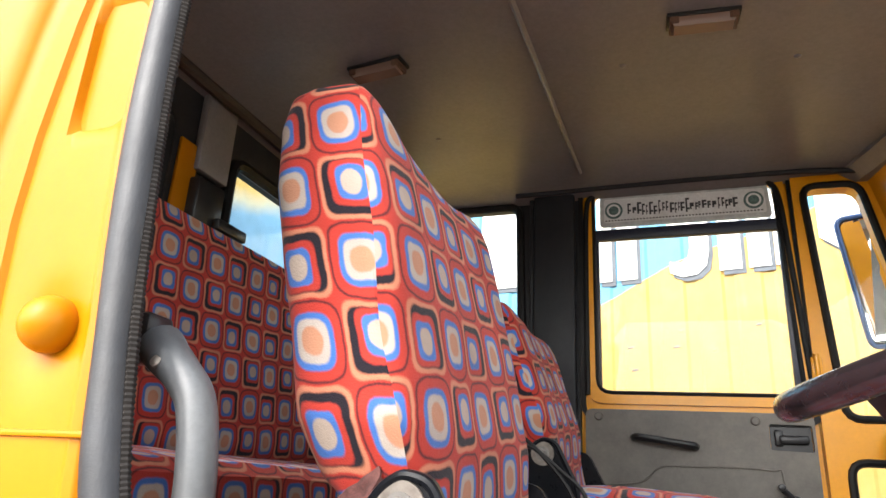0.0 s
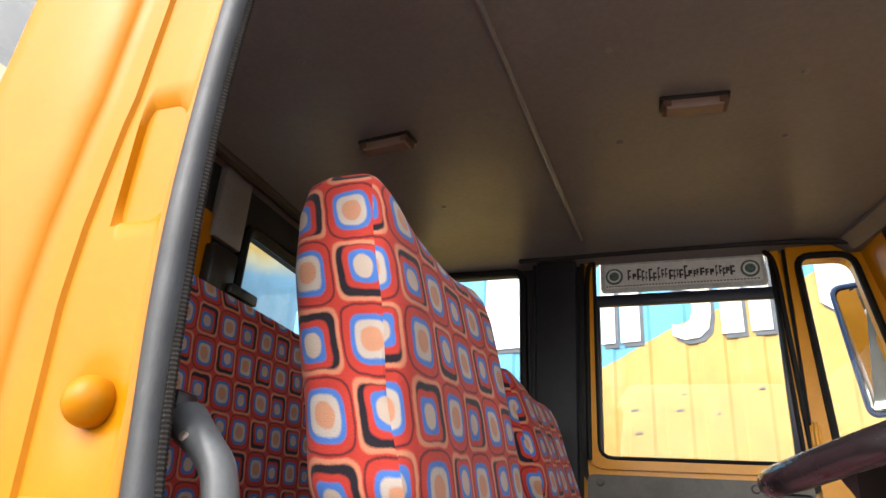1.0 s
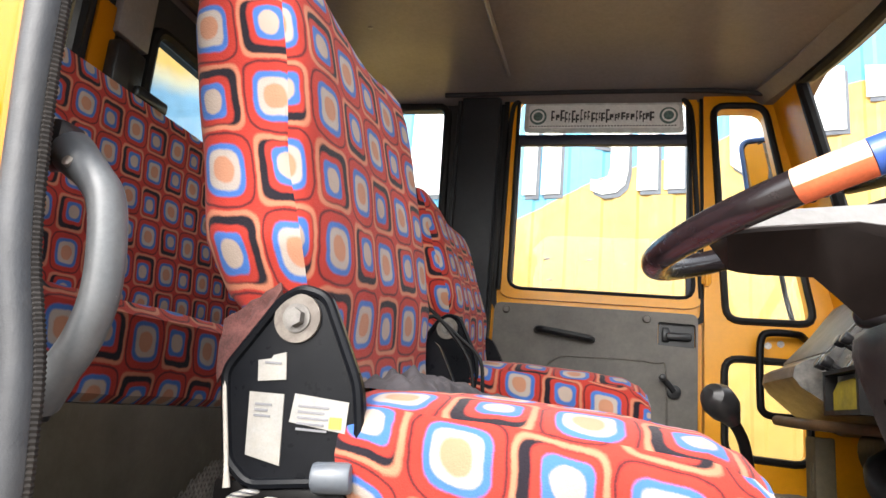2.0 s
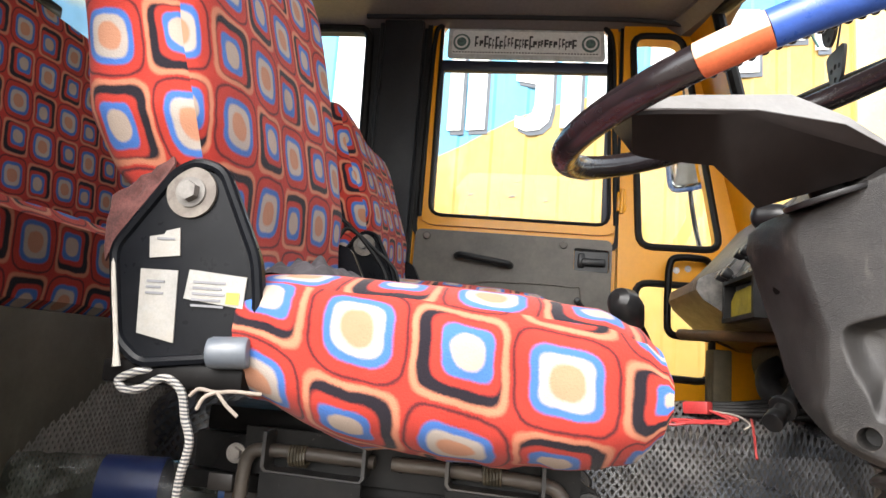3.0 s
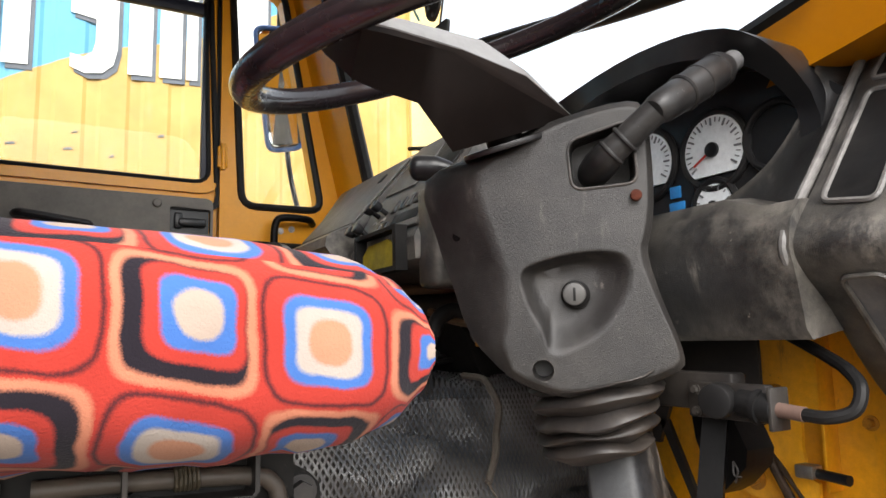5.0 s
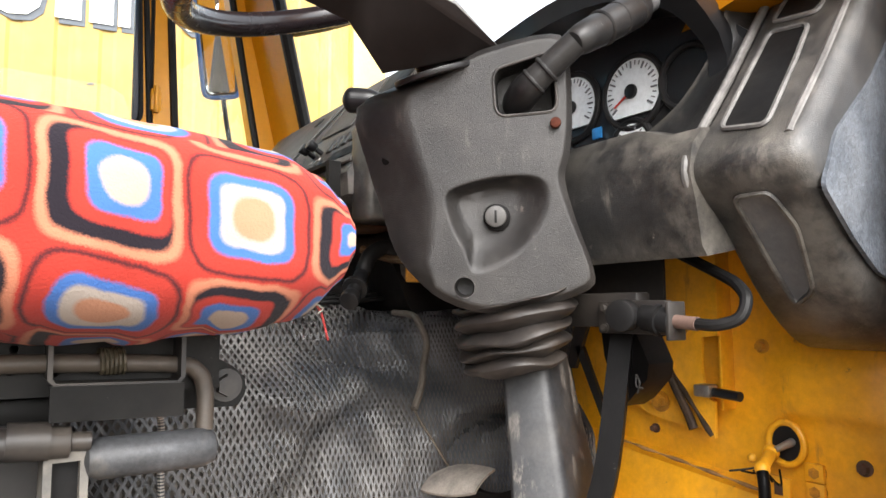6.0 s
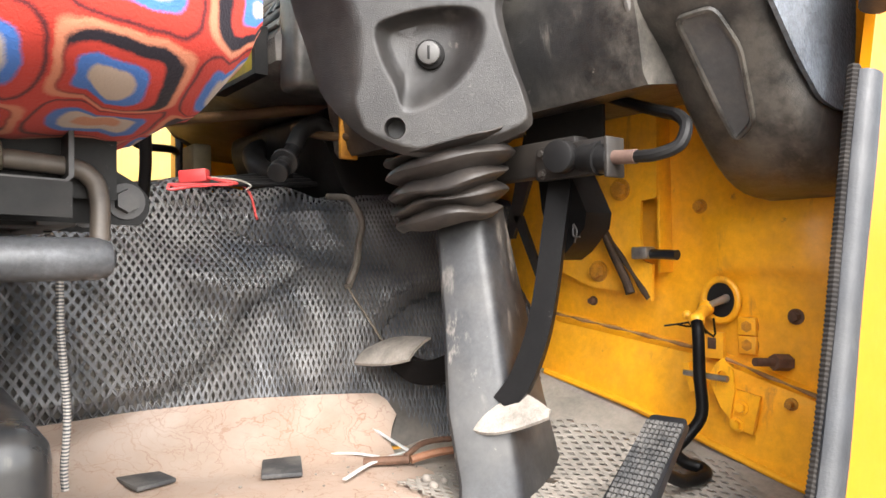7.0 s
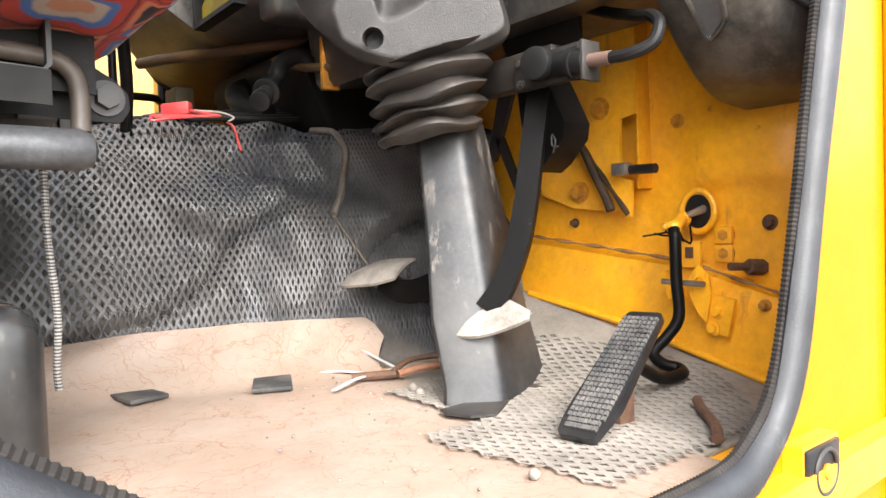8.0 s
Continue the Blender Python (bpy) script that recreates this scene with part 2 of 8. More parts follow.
CLOTH = cloth_material("printed_plush_cover")
GLASS = glass_material("window_glass")

# ---- mesh tools ----
def part(name, bm, mat, parent=None, label="", smooth=True, sharp=35.0):
    me = bpy.data.meshes.new(name)
    bmesh.ops.recalc_face_normals(bm, faces=bm.faces)
    if smooth:
        lim = radians(sharp)
        for f in bm.faces:
            f.smooth = True
        for e in bm.edges:
            if len(e.link_faces) != 2 or e.calc_face_angle(4.0) > lim:
                e.smooth = False
    bm.to_mesh(me)
    bm.free()
    for mt in mat if isinstance(mat, (list, tuple)) else (mat,):
        me.materials.append(mt)
    ob = new(name, me)
    if parent is not None:
        ob.parent = parent
    if label:
        ob["label"] = label
    return ob


def thing(name, label, category, at=(0, 0, 0), group="", kind=""):
    e = new(name)
    e.location = at
    e.empty_display_size = 0.05
    return tagged(e, label, category, group, kind)


def box(bm, x0, x1, y0, y1, z0, z1, bevel=0.0, seg=2, m=None):
    r = bmesh.ops.create_cube(bm, size=1.0)
    vs = r["verts"]
    bmesh.ops.scale(bm, vec=(x1 - x0, y1 - y0, z1 - z0), verts=vs)
    bmesh.ops.translate(bm, vec=((x0 + x1) / 2, (y0 + y1) / 2, (z0 + z1) / 2), verts=vs)
    if m is not None:
        bmesh.ops.transform(bm, matrix=m, verts=vs)
    if bevel:
        es = list({e for v in vs for e in v.link_edges})
        bmesh.ops.bevel(bm, geom=es, offset=bevel, segments=seg, affect="EDGES", profile=0.5)
    return bm


def cyl(bm, a, b, r, r2=None, seg=20, bevel=0.0):
    a, b = Vector(a), Vector(b)
    d = b - a
    m = Matrix.Translation((a + b) / 2) @ d.to_track_quat("Z", "Y").to_matrix().to_4x4()
    res = bmesh.ops.create_cone(bm, cap_ends=True, segments=seg, radius1=r, radius2=r if r2 is None else r2, depth=d.length, matrix=m)
    if bevel:
        es = [e for e in {e for v in res["verts"] for e in v.link_edges} if any(len(f.verts) > 4 for f in e.link_faces)]
        bmesh.ops.bevel(bm, geom=es, offset=bevel, segments=2, affect="EDGES", profile=0.5)
    return bm


def rounded(pts, r, n=4):
    """A closed outline in 2D with rounded corners."""
    out = []
    k = len(pts)
    for i in range(k):
        p, a, b = Vector(pts[i]), Vector(pts[i - 1]), Vector(pts[(i + 1) % k])
        da, db = (a - p), (b - p)
        rr = min(r, da.length * 0.45, db.length * 0.45)
        s, e = p + da.normalized() * rr, p + db.normalized() * rr
        for j in range(n + 1):
            t = j / n
            out.append(tuple(s * (1 - t) ** 2 + p * 2 * t * (1 - t) + e * t * t))
    return out


def lift(p, axis, w):
    if axis == "y":
        return (p[0], w, p[1])
    if axis == "x":
        return (w, p[0], p[1])
    return (p[0], p[1], w)


def plate(bm, outer, holes, axis, lo, hi, bend=None):
    """A flat board between lo and hi on an axis, with outline and holes in the other two, and holes cut through."""
    rings = [outer, *holes]
    tops = []
    for w in (lo, hi):
        edges, loops = [], []
        for ring in rings:
            vs = [bm.verts.new(lift(p, axis, w)) for p in ring]
            loops.append(vs)
            edges += [bm.edges.new((vs[i], vs[(i + 1) % len(vs)])) for i in range(len(vs))]
        bmesh.ops.triangle_fill(bm, use_beauty=True, use_dissolve=False, edges=edges)
        tops.append(loops)
    for a, b in zip(*tops):
        for i in range(len(a)):
            j = (i + 1) % len(a)
            bm.faces.new((a[i], a[j], b[j], b[i]))
    if bend:
        for loops in tops:
            for ring in loops:
                for v in ring:
                    v.co = bend(v.co)
    return bm


def smooth_path(pts, n=6, closed=False):
    pts = [Vector(p) for p in pts]
    k = len(pts)
    out = []
    for i in range(k if closed else k - 1):
        p0 = pts[i - 1] if closed or i > 0 else pts[i] * 2 - pts[i + 1]
        p1, p2 = pts[i], pts[(i + 1) % k]
        p3 = pts[(i + 2) % k] if closed or i + 2 < k else p2 * 2 - p1
        for j in range(n):
            t = j / n
            out.append(0.5 * ((2 * p1) + (p2 - p0) * t + (2 * p0 - 5 * p1 + 4 * p2 - p3) * t * t + (3 * p1 - p0 - 3 * p2 + p3) * t ** 3))
    if not closed:
        out.append(pts[-1])
    return out


def tube(bm, pts, r, seg=12, closed=False, smooth=0, profile=None, caps=True, up=(0, 0, 1)):
    """A round rod (or one of the given section) along a line of points; r: a radius or one for each point."""
    pts = smooth_path(pts, smooth, closed) if smooth else [Vector(p) for p in pts]
    k = len(pts)
    rad = (lambda i: r(i / max(1, k - 1))) if callable(r) else (lambda i: r)
    prof = profile or [(math.cos(2 * math.pi * i / seg), math.sin(2 * math.pi * i / seg)) for i in range(seg)]
    rings, side = [], None
    for i in range(k):
        a = pts[i - 1] if closed or i > 0 else pts[i]
        b = pts[(i + 1) % k] if closed or i < k - 1 else pts[i]
        t = (b - a).normalized()
        if side is None:
            side = t.cross(Vector(up))
            if side.length < 0.05:
                side = t.cross(Vector((1, 0, 0)))
        side = (side - t * side.dot(t)).normalized()
        nrm = side.cross(t)
        rings.append([bm.verts.new(pts[i] + (side * p[0] + nrm * p[1]) * rad(i)) for p in prof])
    s = len(prof)
    for i in range(k if closed else k - 1):
        a, b = rings[i], rings[(i + 1) % k]
        for j in range(s):
            bm.faces.new((a[j], a[(j + 1) % s], b[(j + 1) % s], b[j]))
    if not closed and caps:
        bm.faces.new(rings[0])
        bm.faces.new(rings[-1])
    return bm


def loft(bm, rings, cell=(0.1, 0.1), caps=True, closed=True, start=(0.0, 0.0)):
    """Skin over rings of equal count, mapped by true length: along the rings by cell[0], round them by cell[1]."""
    uvl = bm.loops.layers.uv.verify()
    n = len(rings[0])
    vs = [[bm.verts.new(p) for p in ring] for ring in rings]
    us = [[0.0] * (n + 1) for _ in rings]
    ws = [[0.0] * (n + 1) for _ in rings]
    for i, ring in enumerate(rings):
        for j in range(1, n + 1):
            us[i][j] = us[i][j - 1] + (Vector(ring[j % n]) - Vector(ring[j - 1])).length
    for i in range(1, len(rings)):
        for j in range(n + 1):
            ws[i][j] = ws[i - 1][j] + (Vector(rings[i][j % n]) - Vector(rings[i - 1][j % n])).length
    mean = [sum(w) / (n + 1) for w in ws]
    mid = us[len(rings) // 2]
    for i in range(len(rings) - 1):
        for j in range(n if closed else n - 1):
            j2 = (j + 1) % n
            f = bm.faces.new((vs[i][j], vs[i][j2], vs[i + 1][j2], vs[i + 1][j]))
            for lp, (a, b) in zip(f.loops, ((i, j), (i, j + 1), (i + 1, j + 1), (i + 1, j))):
                lp[uvl].uv = (start[0] + (mean[a] * 0.5 + ws[a][b] * 0.5) / cell[0], start[1] + mid[b] / cell[1])
    if caps:
        for ring in (vs[0], vs[-1]) if caps is True else (vs[-1],):
            f = bm.faces.new(ring)
            for lp in f.loops:
                lp[uvl].uv = (lp.vert.co.y / cell[0], lp.vert.co.z / cell[1])
    return bm


def panel_loft(bm, rings, chart, caps=True):
    """Skin over closed rings of equal count; chart(i, j, p) maps a corner p of the face at ring i, step j onto the cloth's squares."""
    uvl = bm.loops.layers.uv.verify()
    n = len(rings[0])
    vs = [[bm.verts.new(p) for p in ring] for ring in rings]
    for i in range(len(rings) - 1):
        for j in range(n):
            k = (j + 1) % n
            f = bm.faces.new((vs[i][j], vs[i][k], vs[i + 1][k], vs[i + 1][j]))
            for lp, (a, b) in zip(f.loops, ((i, j), (i, j + 1), (i + 1, j + 1), (i + 1, j))):
                lp[uvl].uv = chart(i, j, a, b, lp.vert.co)
    if caps:
        for i, ring in ((0, vs[0]), (len(rings) - 1, vs[-1])):
            f = bm.faces.new(ring)
            for lp in f.loops:
                lp[uvl].uv = chart(i, n // 4, i, n // 4, lp.vert.co)
    return bm


def superellipse(n, a, b, p=2.6, phase=0.0):
    out = []
    for i in range(n):
        t = 2 * math.pi * i / n + phase
        c, s = math.cos(t), math.sin(t)
        out.append((a * math.copysign(abs(c) ** (2 / p), c), b * math.copysign(abs(s) ** (2 / p), s)))
    return out


def bolt(parent, at, axis, r, h, mat, name="bolt", label=""):
    """A hexagon bolt head on a washer; axis points out of the surface."""
    bm = bmesh.new()
    a, d = Vector(at), Vector(axis).normalized()
    cyl(bm, a, a + d * h * 0.25, r * 1.45, seg=18)
    cyl(bm, a + d * h * 0.2, a + d * h, r, r * 0.93, seg=6)
    return part(name, bm, mat, parent, label, smooth=False)


def interp(x, table):
    for (a, va), (b, vb) in zip(table, table[1:]):
        if x <= b:
            t = max(0.0, (x - a) / (b - a))
            t = t * t * (3 - 2 * t)
            return va + (vb - va) * t
    return table[-1][1]

# ---- outside ----
def ground_sheet():
    bm = bmesh.new()
    bmesh.ops.create_grid(bm, x_segments=40, y_segments=40, size=400.0)
    bmesh.ops.translate(bm, vec=(0, 0, -1.25), verts=bm.verts)
    m = material("dusty_ground", (0.19, 0.165, 0.135), 0.9, vary=0.2, scale=0.8, dust=0.3, dust_col=(0.28, 0.25, 0.21))
    return tagged(part("ground", bm, m), "dusty bare earth yard beneath the lorries", "ground", kind="structure")


ground_sheet()

CEIL_Z, FAR_Y, REAR_X = 1.88, 2.66, -1.04


# ---- cab shell ----
def cab_floor():
    bm = bmesh.new()
    box(bm, -1.04, 1.32, 0.56, 2.74, -0.05, -0.004)
    return tagged(part("floor", bm, YELLOW_OLD, smooth=False), "painted steel cab floor pan under the coverings", "floor", kind="structure")


def headliner():
    bm = bmesh.new()
    nx, ny = 30, 24
    def zc(x, y):
        e = max(0.0, abs(y - 1.64) - 0.80) / 0.22
        f = max(0.0, x - 0.78) / 0.28
        g = max(0.0, -0.90 - x) / 0.14
        return CEIL_Z - 0.035 * min(1, e) ** 2 - 0.05 * min(1, f) ** 2 - 0.05 * min(1, g) ** 2 + 0.004 * noise.noise((x * 2, y * 2, 0))
    xs = [-1.04 + 2.10 * i / nx for i in range(nx + 1)]
    ys = [0.60 + 2.06 * j / ny for j in range(ny + 1)]
    g = [[bm.verts.new((x, y, zc(x, y))) for y in ys] for x in xs]
    for i in range(nx):
        for j in range(ny):
            bm.faces.new((g[i][j], g[i][j + 1], g[i + 1][j + 1], g[i + 1][j]))
    geo = bmesh.ops.extrude_face_region(bm, geom=bm.faces[:])
    bmesh.ops.translate(bm, vec=(0, 0, 0.06), verts=[v for v in geo["geom"] if isinstance(v, bmesh.types.BMVert)])
    # the cover strip along the joint of the two boards
    tube(bm, [(-0.055 + 0.03 * t, 0.66 + 1.92 * t, CEIL_Z - 0.004 - (0.03 if t > 0.95 else 0)) for t in (0, 0.1, 0.25, 0.4, 0.55, 0.7, 0.85, 0.94)], 0.008, 8)
    for x, y in ((-0.55, 1.24), (0.21, 1.40), (0.66, 1.60), (0.64, 1.89), (0.19, 1.82), (-0.46, 2.10), (0.21, 0.95), (0.66, 1.0)):
        r = bmesh.ops.create_uvsphere(bm, u_segments=12, v_segments=6, radius=0.010)
        bmesh.ops.scale(bm, vec=(1, 1, 0.4), verts=r["verts"])
        bmesh.ops.translate(bm, vec=(x, y, zc(x, y) - 0.001), verts=r["verts"])
    return tagged(part("ceiling", bm, HEADLINER), "grey board headliner with a joint strip and button rivets", "ceiling", kind="structure")


def side_wall_far():
    """Rear quarter and front quarter of the far side; the door hangs between them."""
    bm = bmesh.new()
    win = rounded([(-0.80, 1.25), (-0.285, 1.25), (-0.30, 1.84), (-0.80, 1.84)], 0.05)
    plate(bm, [(-1.10, -0.05), (-0.075, -0.05), (-0.060, 1.92), (-1.10, 1.92)], [win], "y", FAR_Y, FAR_Y + 0.07)
    w = part("wall_far_rear", bm, TRIM_BLACK, smooth=False)
    tagged(w, "black-lined rear quarter of the cab side", "wall", kind="structure")
    bm = bmesh.new()
    tube(bm, [(x, FAR_Y - 0.004, z) for x, z in win], 0.017, 8, closed=True)
    part("window_seal", bm, RUBBER_BLACK, w)
    bm = bmesh.new()
    plate(bm, win, [], "y", FAR_Y + 0.03, FAR_Y + 0.035)
    g = part("pane", bm, GLASS, w, smooth=False)
    g.visible_shadow = False
    bm = bmesh.new()
    box(bm, -0.255, -0.235, FAR_Y - 0.03, FAR_Y, 0.5, 1.86, 0.008)
    box(bm, -0.235, -0.075, FAR_Y - 0.045, FAR_Y, 0.5, 1.88, 0.012)
    part("pillar_trim", bm, TRIM_BLACK, w)
    # black tube drawn for the shadow gap between roof and door tops
    bm = bmesh.new()
    tube(bm, [(-0.30, 2.59, 1.858), (0.30, 2.59, 1.862), (0.70, 2.588, 1.856), (0.93, 2.585, 1.836), (0.985, 2.55, 1.82)], 0.010, 10, smooth=4)
    part("roof_gap_shadow", bm, TRIM_BLACK, w, "black line painting the shadow gap under the roof edge")
    # front quarter
    up = rounded([(0.772, 1.005), (1.055, 1.005), (0.908, 1.812), (0.728, 1.815)], 0.05)
    low = rounded([(0.765, 0.55), (1.03, 0.54), (1.03, 0.87), (0.765, 0.875)], 0.05)
    bm = bmesh.new()
    plate(bm, [(0.705, -0.05), (1.32, -0.05), (1.32, 0.95), (1.145, 1.0), (0.965, 1.92), (0.695, 1.92)], [up, low], "y", FAR_Y - 0.03, FAR_Y + 0.06)
    q = part("wall_far_front", bm, YELLOW_LIFTED, smooth=False)
    tagged(q, "yellow painted front quarter panel with two fixed windows", "wall", kind="structure")
    for o in (up, low):
        bm = bmesh.new()
        tube(bm, [(x, FAR_Y - 0.030, z) for x, z in o], 0.013, 8, closed=True)
        part("window_seal", bm, RUBBER_BLACK, q)
        bm = bmesh.new()
        plate(bm, o, [], "y", FAR_Y + 0.01, FAR_Y + 0.015)
        g = part("pane", bm, GLASS, q, smooth=False)
        g.visible_shadow = False


def rear_wall():
    w1 = rounded([(0.75, 1.38), (1.47, 1.38), (1.47, 1.70), (0.75, 1.70)], 0.06)
    w2 = rounded([(1.76, 1.38), (2.48, 1.38), (2.48, 1.70), (1.76, 1.70)], 0.06)
    bm = bmesh.new()
    plate(bm, [(0.55, -0.05), (2.74, -0.05), (2.74, 1.95), (0.55, 1.95)], [w1, w2], "x", REAR_X - 0.06, REAR_X)
    w = tagged(part("wall_rear", bm, TRIM_BLACK, smooth=False), "dark lined back wall of the cab with two windows", "wall", kind="structure")
    for o in (w1, w2):
        bm = bmesh.new()
        tube(bm, [(REAR_X + 0.004, y, z) for y, z in o], 0.022, 8, closed=True)
        part("window_seal", bm, RUBBER_BLACK, w)
        bm = bmesh.new()
        plate(bm, o, [], "x", REAR_X - 0.03, REAR_X - 0.025)
        g = part("pane", bm, GLASS, w, smooth=False)
        g.visible_shadow = False
    bm = bmesh.new()
    box(bm, REAR_X, REAR_X + 0.012, 1.52, 1.60, 1.36, 1.66, 0.004)
    part("post_strip", bm, YELLOW, w, "strip of yellow painted steel")
    bm = bmesh.new()
    box(bm, REAR_X, REAR_X + 0.03, 1.585, 1.725, 1.585, 1.845, 0.006)
    part("pad", bm, HEADLINER, w, "pale grey board pad")
    bm = bmesh.new()
    tube(bm, [(REAR_X + 0.045, y, 1.842 + 0.004 * noise.noise(Vector((y * 3, 0, 0)))) for y in [0.64 + 0.1 * i for i in range(21)]], 0.020, 10)
    part("cornice", bm, material("brown_cornice", (0.035, 0.024, 0.019), 0.6, vary=0.3, scale=8.0), w, "dark brown cornice trim")


SEAL = [(-0.092, 0.47), (-0.102, 0.54), (-0.115, 0.63), (-0.143, 0.72), (-0.160, 0.82), (-0.173, 0.95), (-0.183, 1.15), (-0.173, 1.40), (-0.13, 1.72), (-0.04, 1.83), (0.78, 1.84), (0.92, 1.77),
        (1.17, 0.95), (1.14, 0.72), (1.082, 0.53), (1.035, 0.36), (0.998, 0.22), (0.955, 0.087), (0.903, 0.033), (0.83, 0.012), (0.62, 0.018), (0.47, 0.055), (0.335, 0.140), (0.20, 0.245), (0.06, 0.345), (-0.05, 0.405)]


def near_side():
    """The driver's side: sill, front pillar, roof rail and the rear quarter round the open doorway."""
    c = Vector((0.5, 0.9))
    hole = [tuple(Vector(p) + (Vector(p) - c).normalized() * 0.034) for p in SEAL]
    bm = bmesh.new()
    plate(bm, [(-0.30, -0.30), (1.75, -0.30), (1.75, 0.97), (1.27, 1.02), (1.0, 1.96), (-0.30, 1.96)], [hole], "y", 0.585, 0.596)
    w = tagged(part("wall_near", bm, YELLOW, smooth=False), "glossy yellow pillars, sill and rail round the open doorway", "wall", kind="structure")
    # rear pillar: the jamb with its outer return
    bm = bmesh.new()
    rings = []
    for i in range(113):
        z = -0.30 + 2.24 * i / 112
        a = -0.178 - 0.075 * (min(z, 1.06) - 0.84) + 0.07 * max(0.0, z - 1.20)
        e = max(0.0, min(0.03, (1.24 - z) * 0.11))
        dip = 0.026 * (1 if 1.085 < z < 1.21 else max(0.0, 1 - min(abs(z - 1.085), abs(z - 1.21)) / 0.02))
        line = ([(a + 0.010, 0.60, z), (a, 0.588, z), (a - 0.008, 0.578, z), (a - 0.017, 0.575, z), (a - 0.021, 0.576 + dip * 0.2, z), (a - 0.040, 0.575 + dip * 1.1, z), (a - 0.046, 0.575 + dip * 1.2, z), (a - 0.080, 0.575 + dip * 1.2, z), (a - 0.089, 0.575, z),
                      (a - 0.100 - e, 0.575, z), (a - 0.104 - e, 0.569, z), (a - 0.150 - e, 0.569, z), (a - 0.158 - e, 0.561, z), (a - 0.178 - e, 0.553, z), (a - 0.22 - e, 0.545, z), (a - 0.30 - e, 0.541, z), (a - 0.34 - e, 0.548, z), (a - 0.35 - e, 0.66, z)])
        fine = []
        for p, q in zip(line, line[1:]):
            m = 5 if len(fine) < 45 else 2
            fine += [Vector(p).lerp(Vector(q), j / m) for j in range(m)]
        fine.append(Vector(line[-1]))
        # shallow dish pressed round the knob
        for p in fine:
            r = math.hypot(p.x + 0.240, (p.z - 0.852) * 0.85) / 0.052
            if r < 1:
                p.y += 0.011 * (1 - r * r) ** 2
        rings.append([tuple(p) for p in fine])
    loft(bm, rings, caps=False, closed=False)
    bmesh.ops.remove_doubles(bm, verts=bm.verts, dist=0.0001)
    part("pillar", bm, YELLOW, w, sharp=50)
    bm = bmesh.new()
    r = bmesh.ops.create_uvsphere(bm, u_segments=28, v_segments=18, radius=0.027)
    bmesh.ops.translate(bm, vec=(-0.241, 0.574, 0.857), verts=r["verts"])
    part("dovetail_knob", bm, YELLOW, w, "round pressed knob")
    bm = bmesh.new()
    box(bm, -0.30, -0.165, 0.571, 0.58, 0.757, 0.763, 0.002)
    part("jamb_crease", bm, YELLOW, w)
    bm = bmesh.new()
    plate(bm, [(-0.40, -0.04), (-0.11, -0.04), (-0.13, 0.45), (-0.19, 0.62), (-0.225, 0.74), (-0.250, 1.0), (-0.250, 1.5), (-0.22, 1.86), (-0.40, 1.86)], [], "y", 0.637, 0.657)
    part("pillar_lining", bm, TRIM_BLACK, w, "black inner pillar lining", smooth=False)
    # rear quarter with its window
    win = rounded([(-1.0, 1.10), (-0.46, 1.10), (-0.49, 1.80), (-1.0, 1.80)], 0.06)
    bm = bmesh.new()
    plate(bm, [(-1.10, -0.30), (-0.34, -0.30), (-0.42, 1.96), (-1.10, 1.96)], [win], "y", 0.60, 0.66)
    q = tagged(part("wall_near_rear", bm, YELLOW, smooth=False), "yellow rear quarter of the driver side", "wall", kind="structure")
    bm = bmesh.new()
    tube(bm, [(x, 0.60, z) for x, z in win], 0.018, 8, closed=True)
    part("window_seal", bm, RUBBER, q)
    bm = bmesh.new()
    plate(bm, win, [], "y", 0.622, 0.627)
    part("pane", bm, GLASS, q, smooth=False).visible_shadow = False
    # outer plate of the front pillar with a rusty drain hole and the door check
    bm = bmesh.new()
    box(bm, 1.24, 1.75, 0.575, 0.585, -0.3, 0.95, 0.003)
    part("pillar_skin", bm, YELLOW, w)
    for z in (0.545, 0.562):
        bm = bmesh.new()
        cyl(bm, (1.335, 0.574, z), (1.335, 0.586, z), 0.006 if z > 0.55 else 0.003, seg=12)
        part("drain_hole", bm, RUBBER_BLACK, w)
    return w


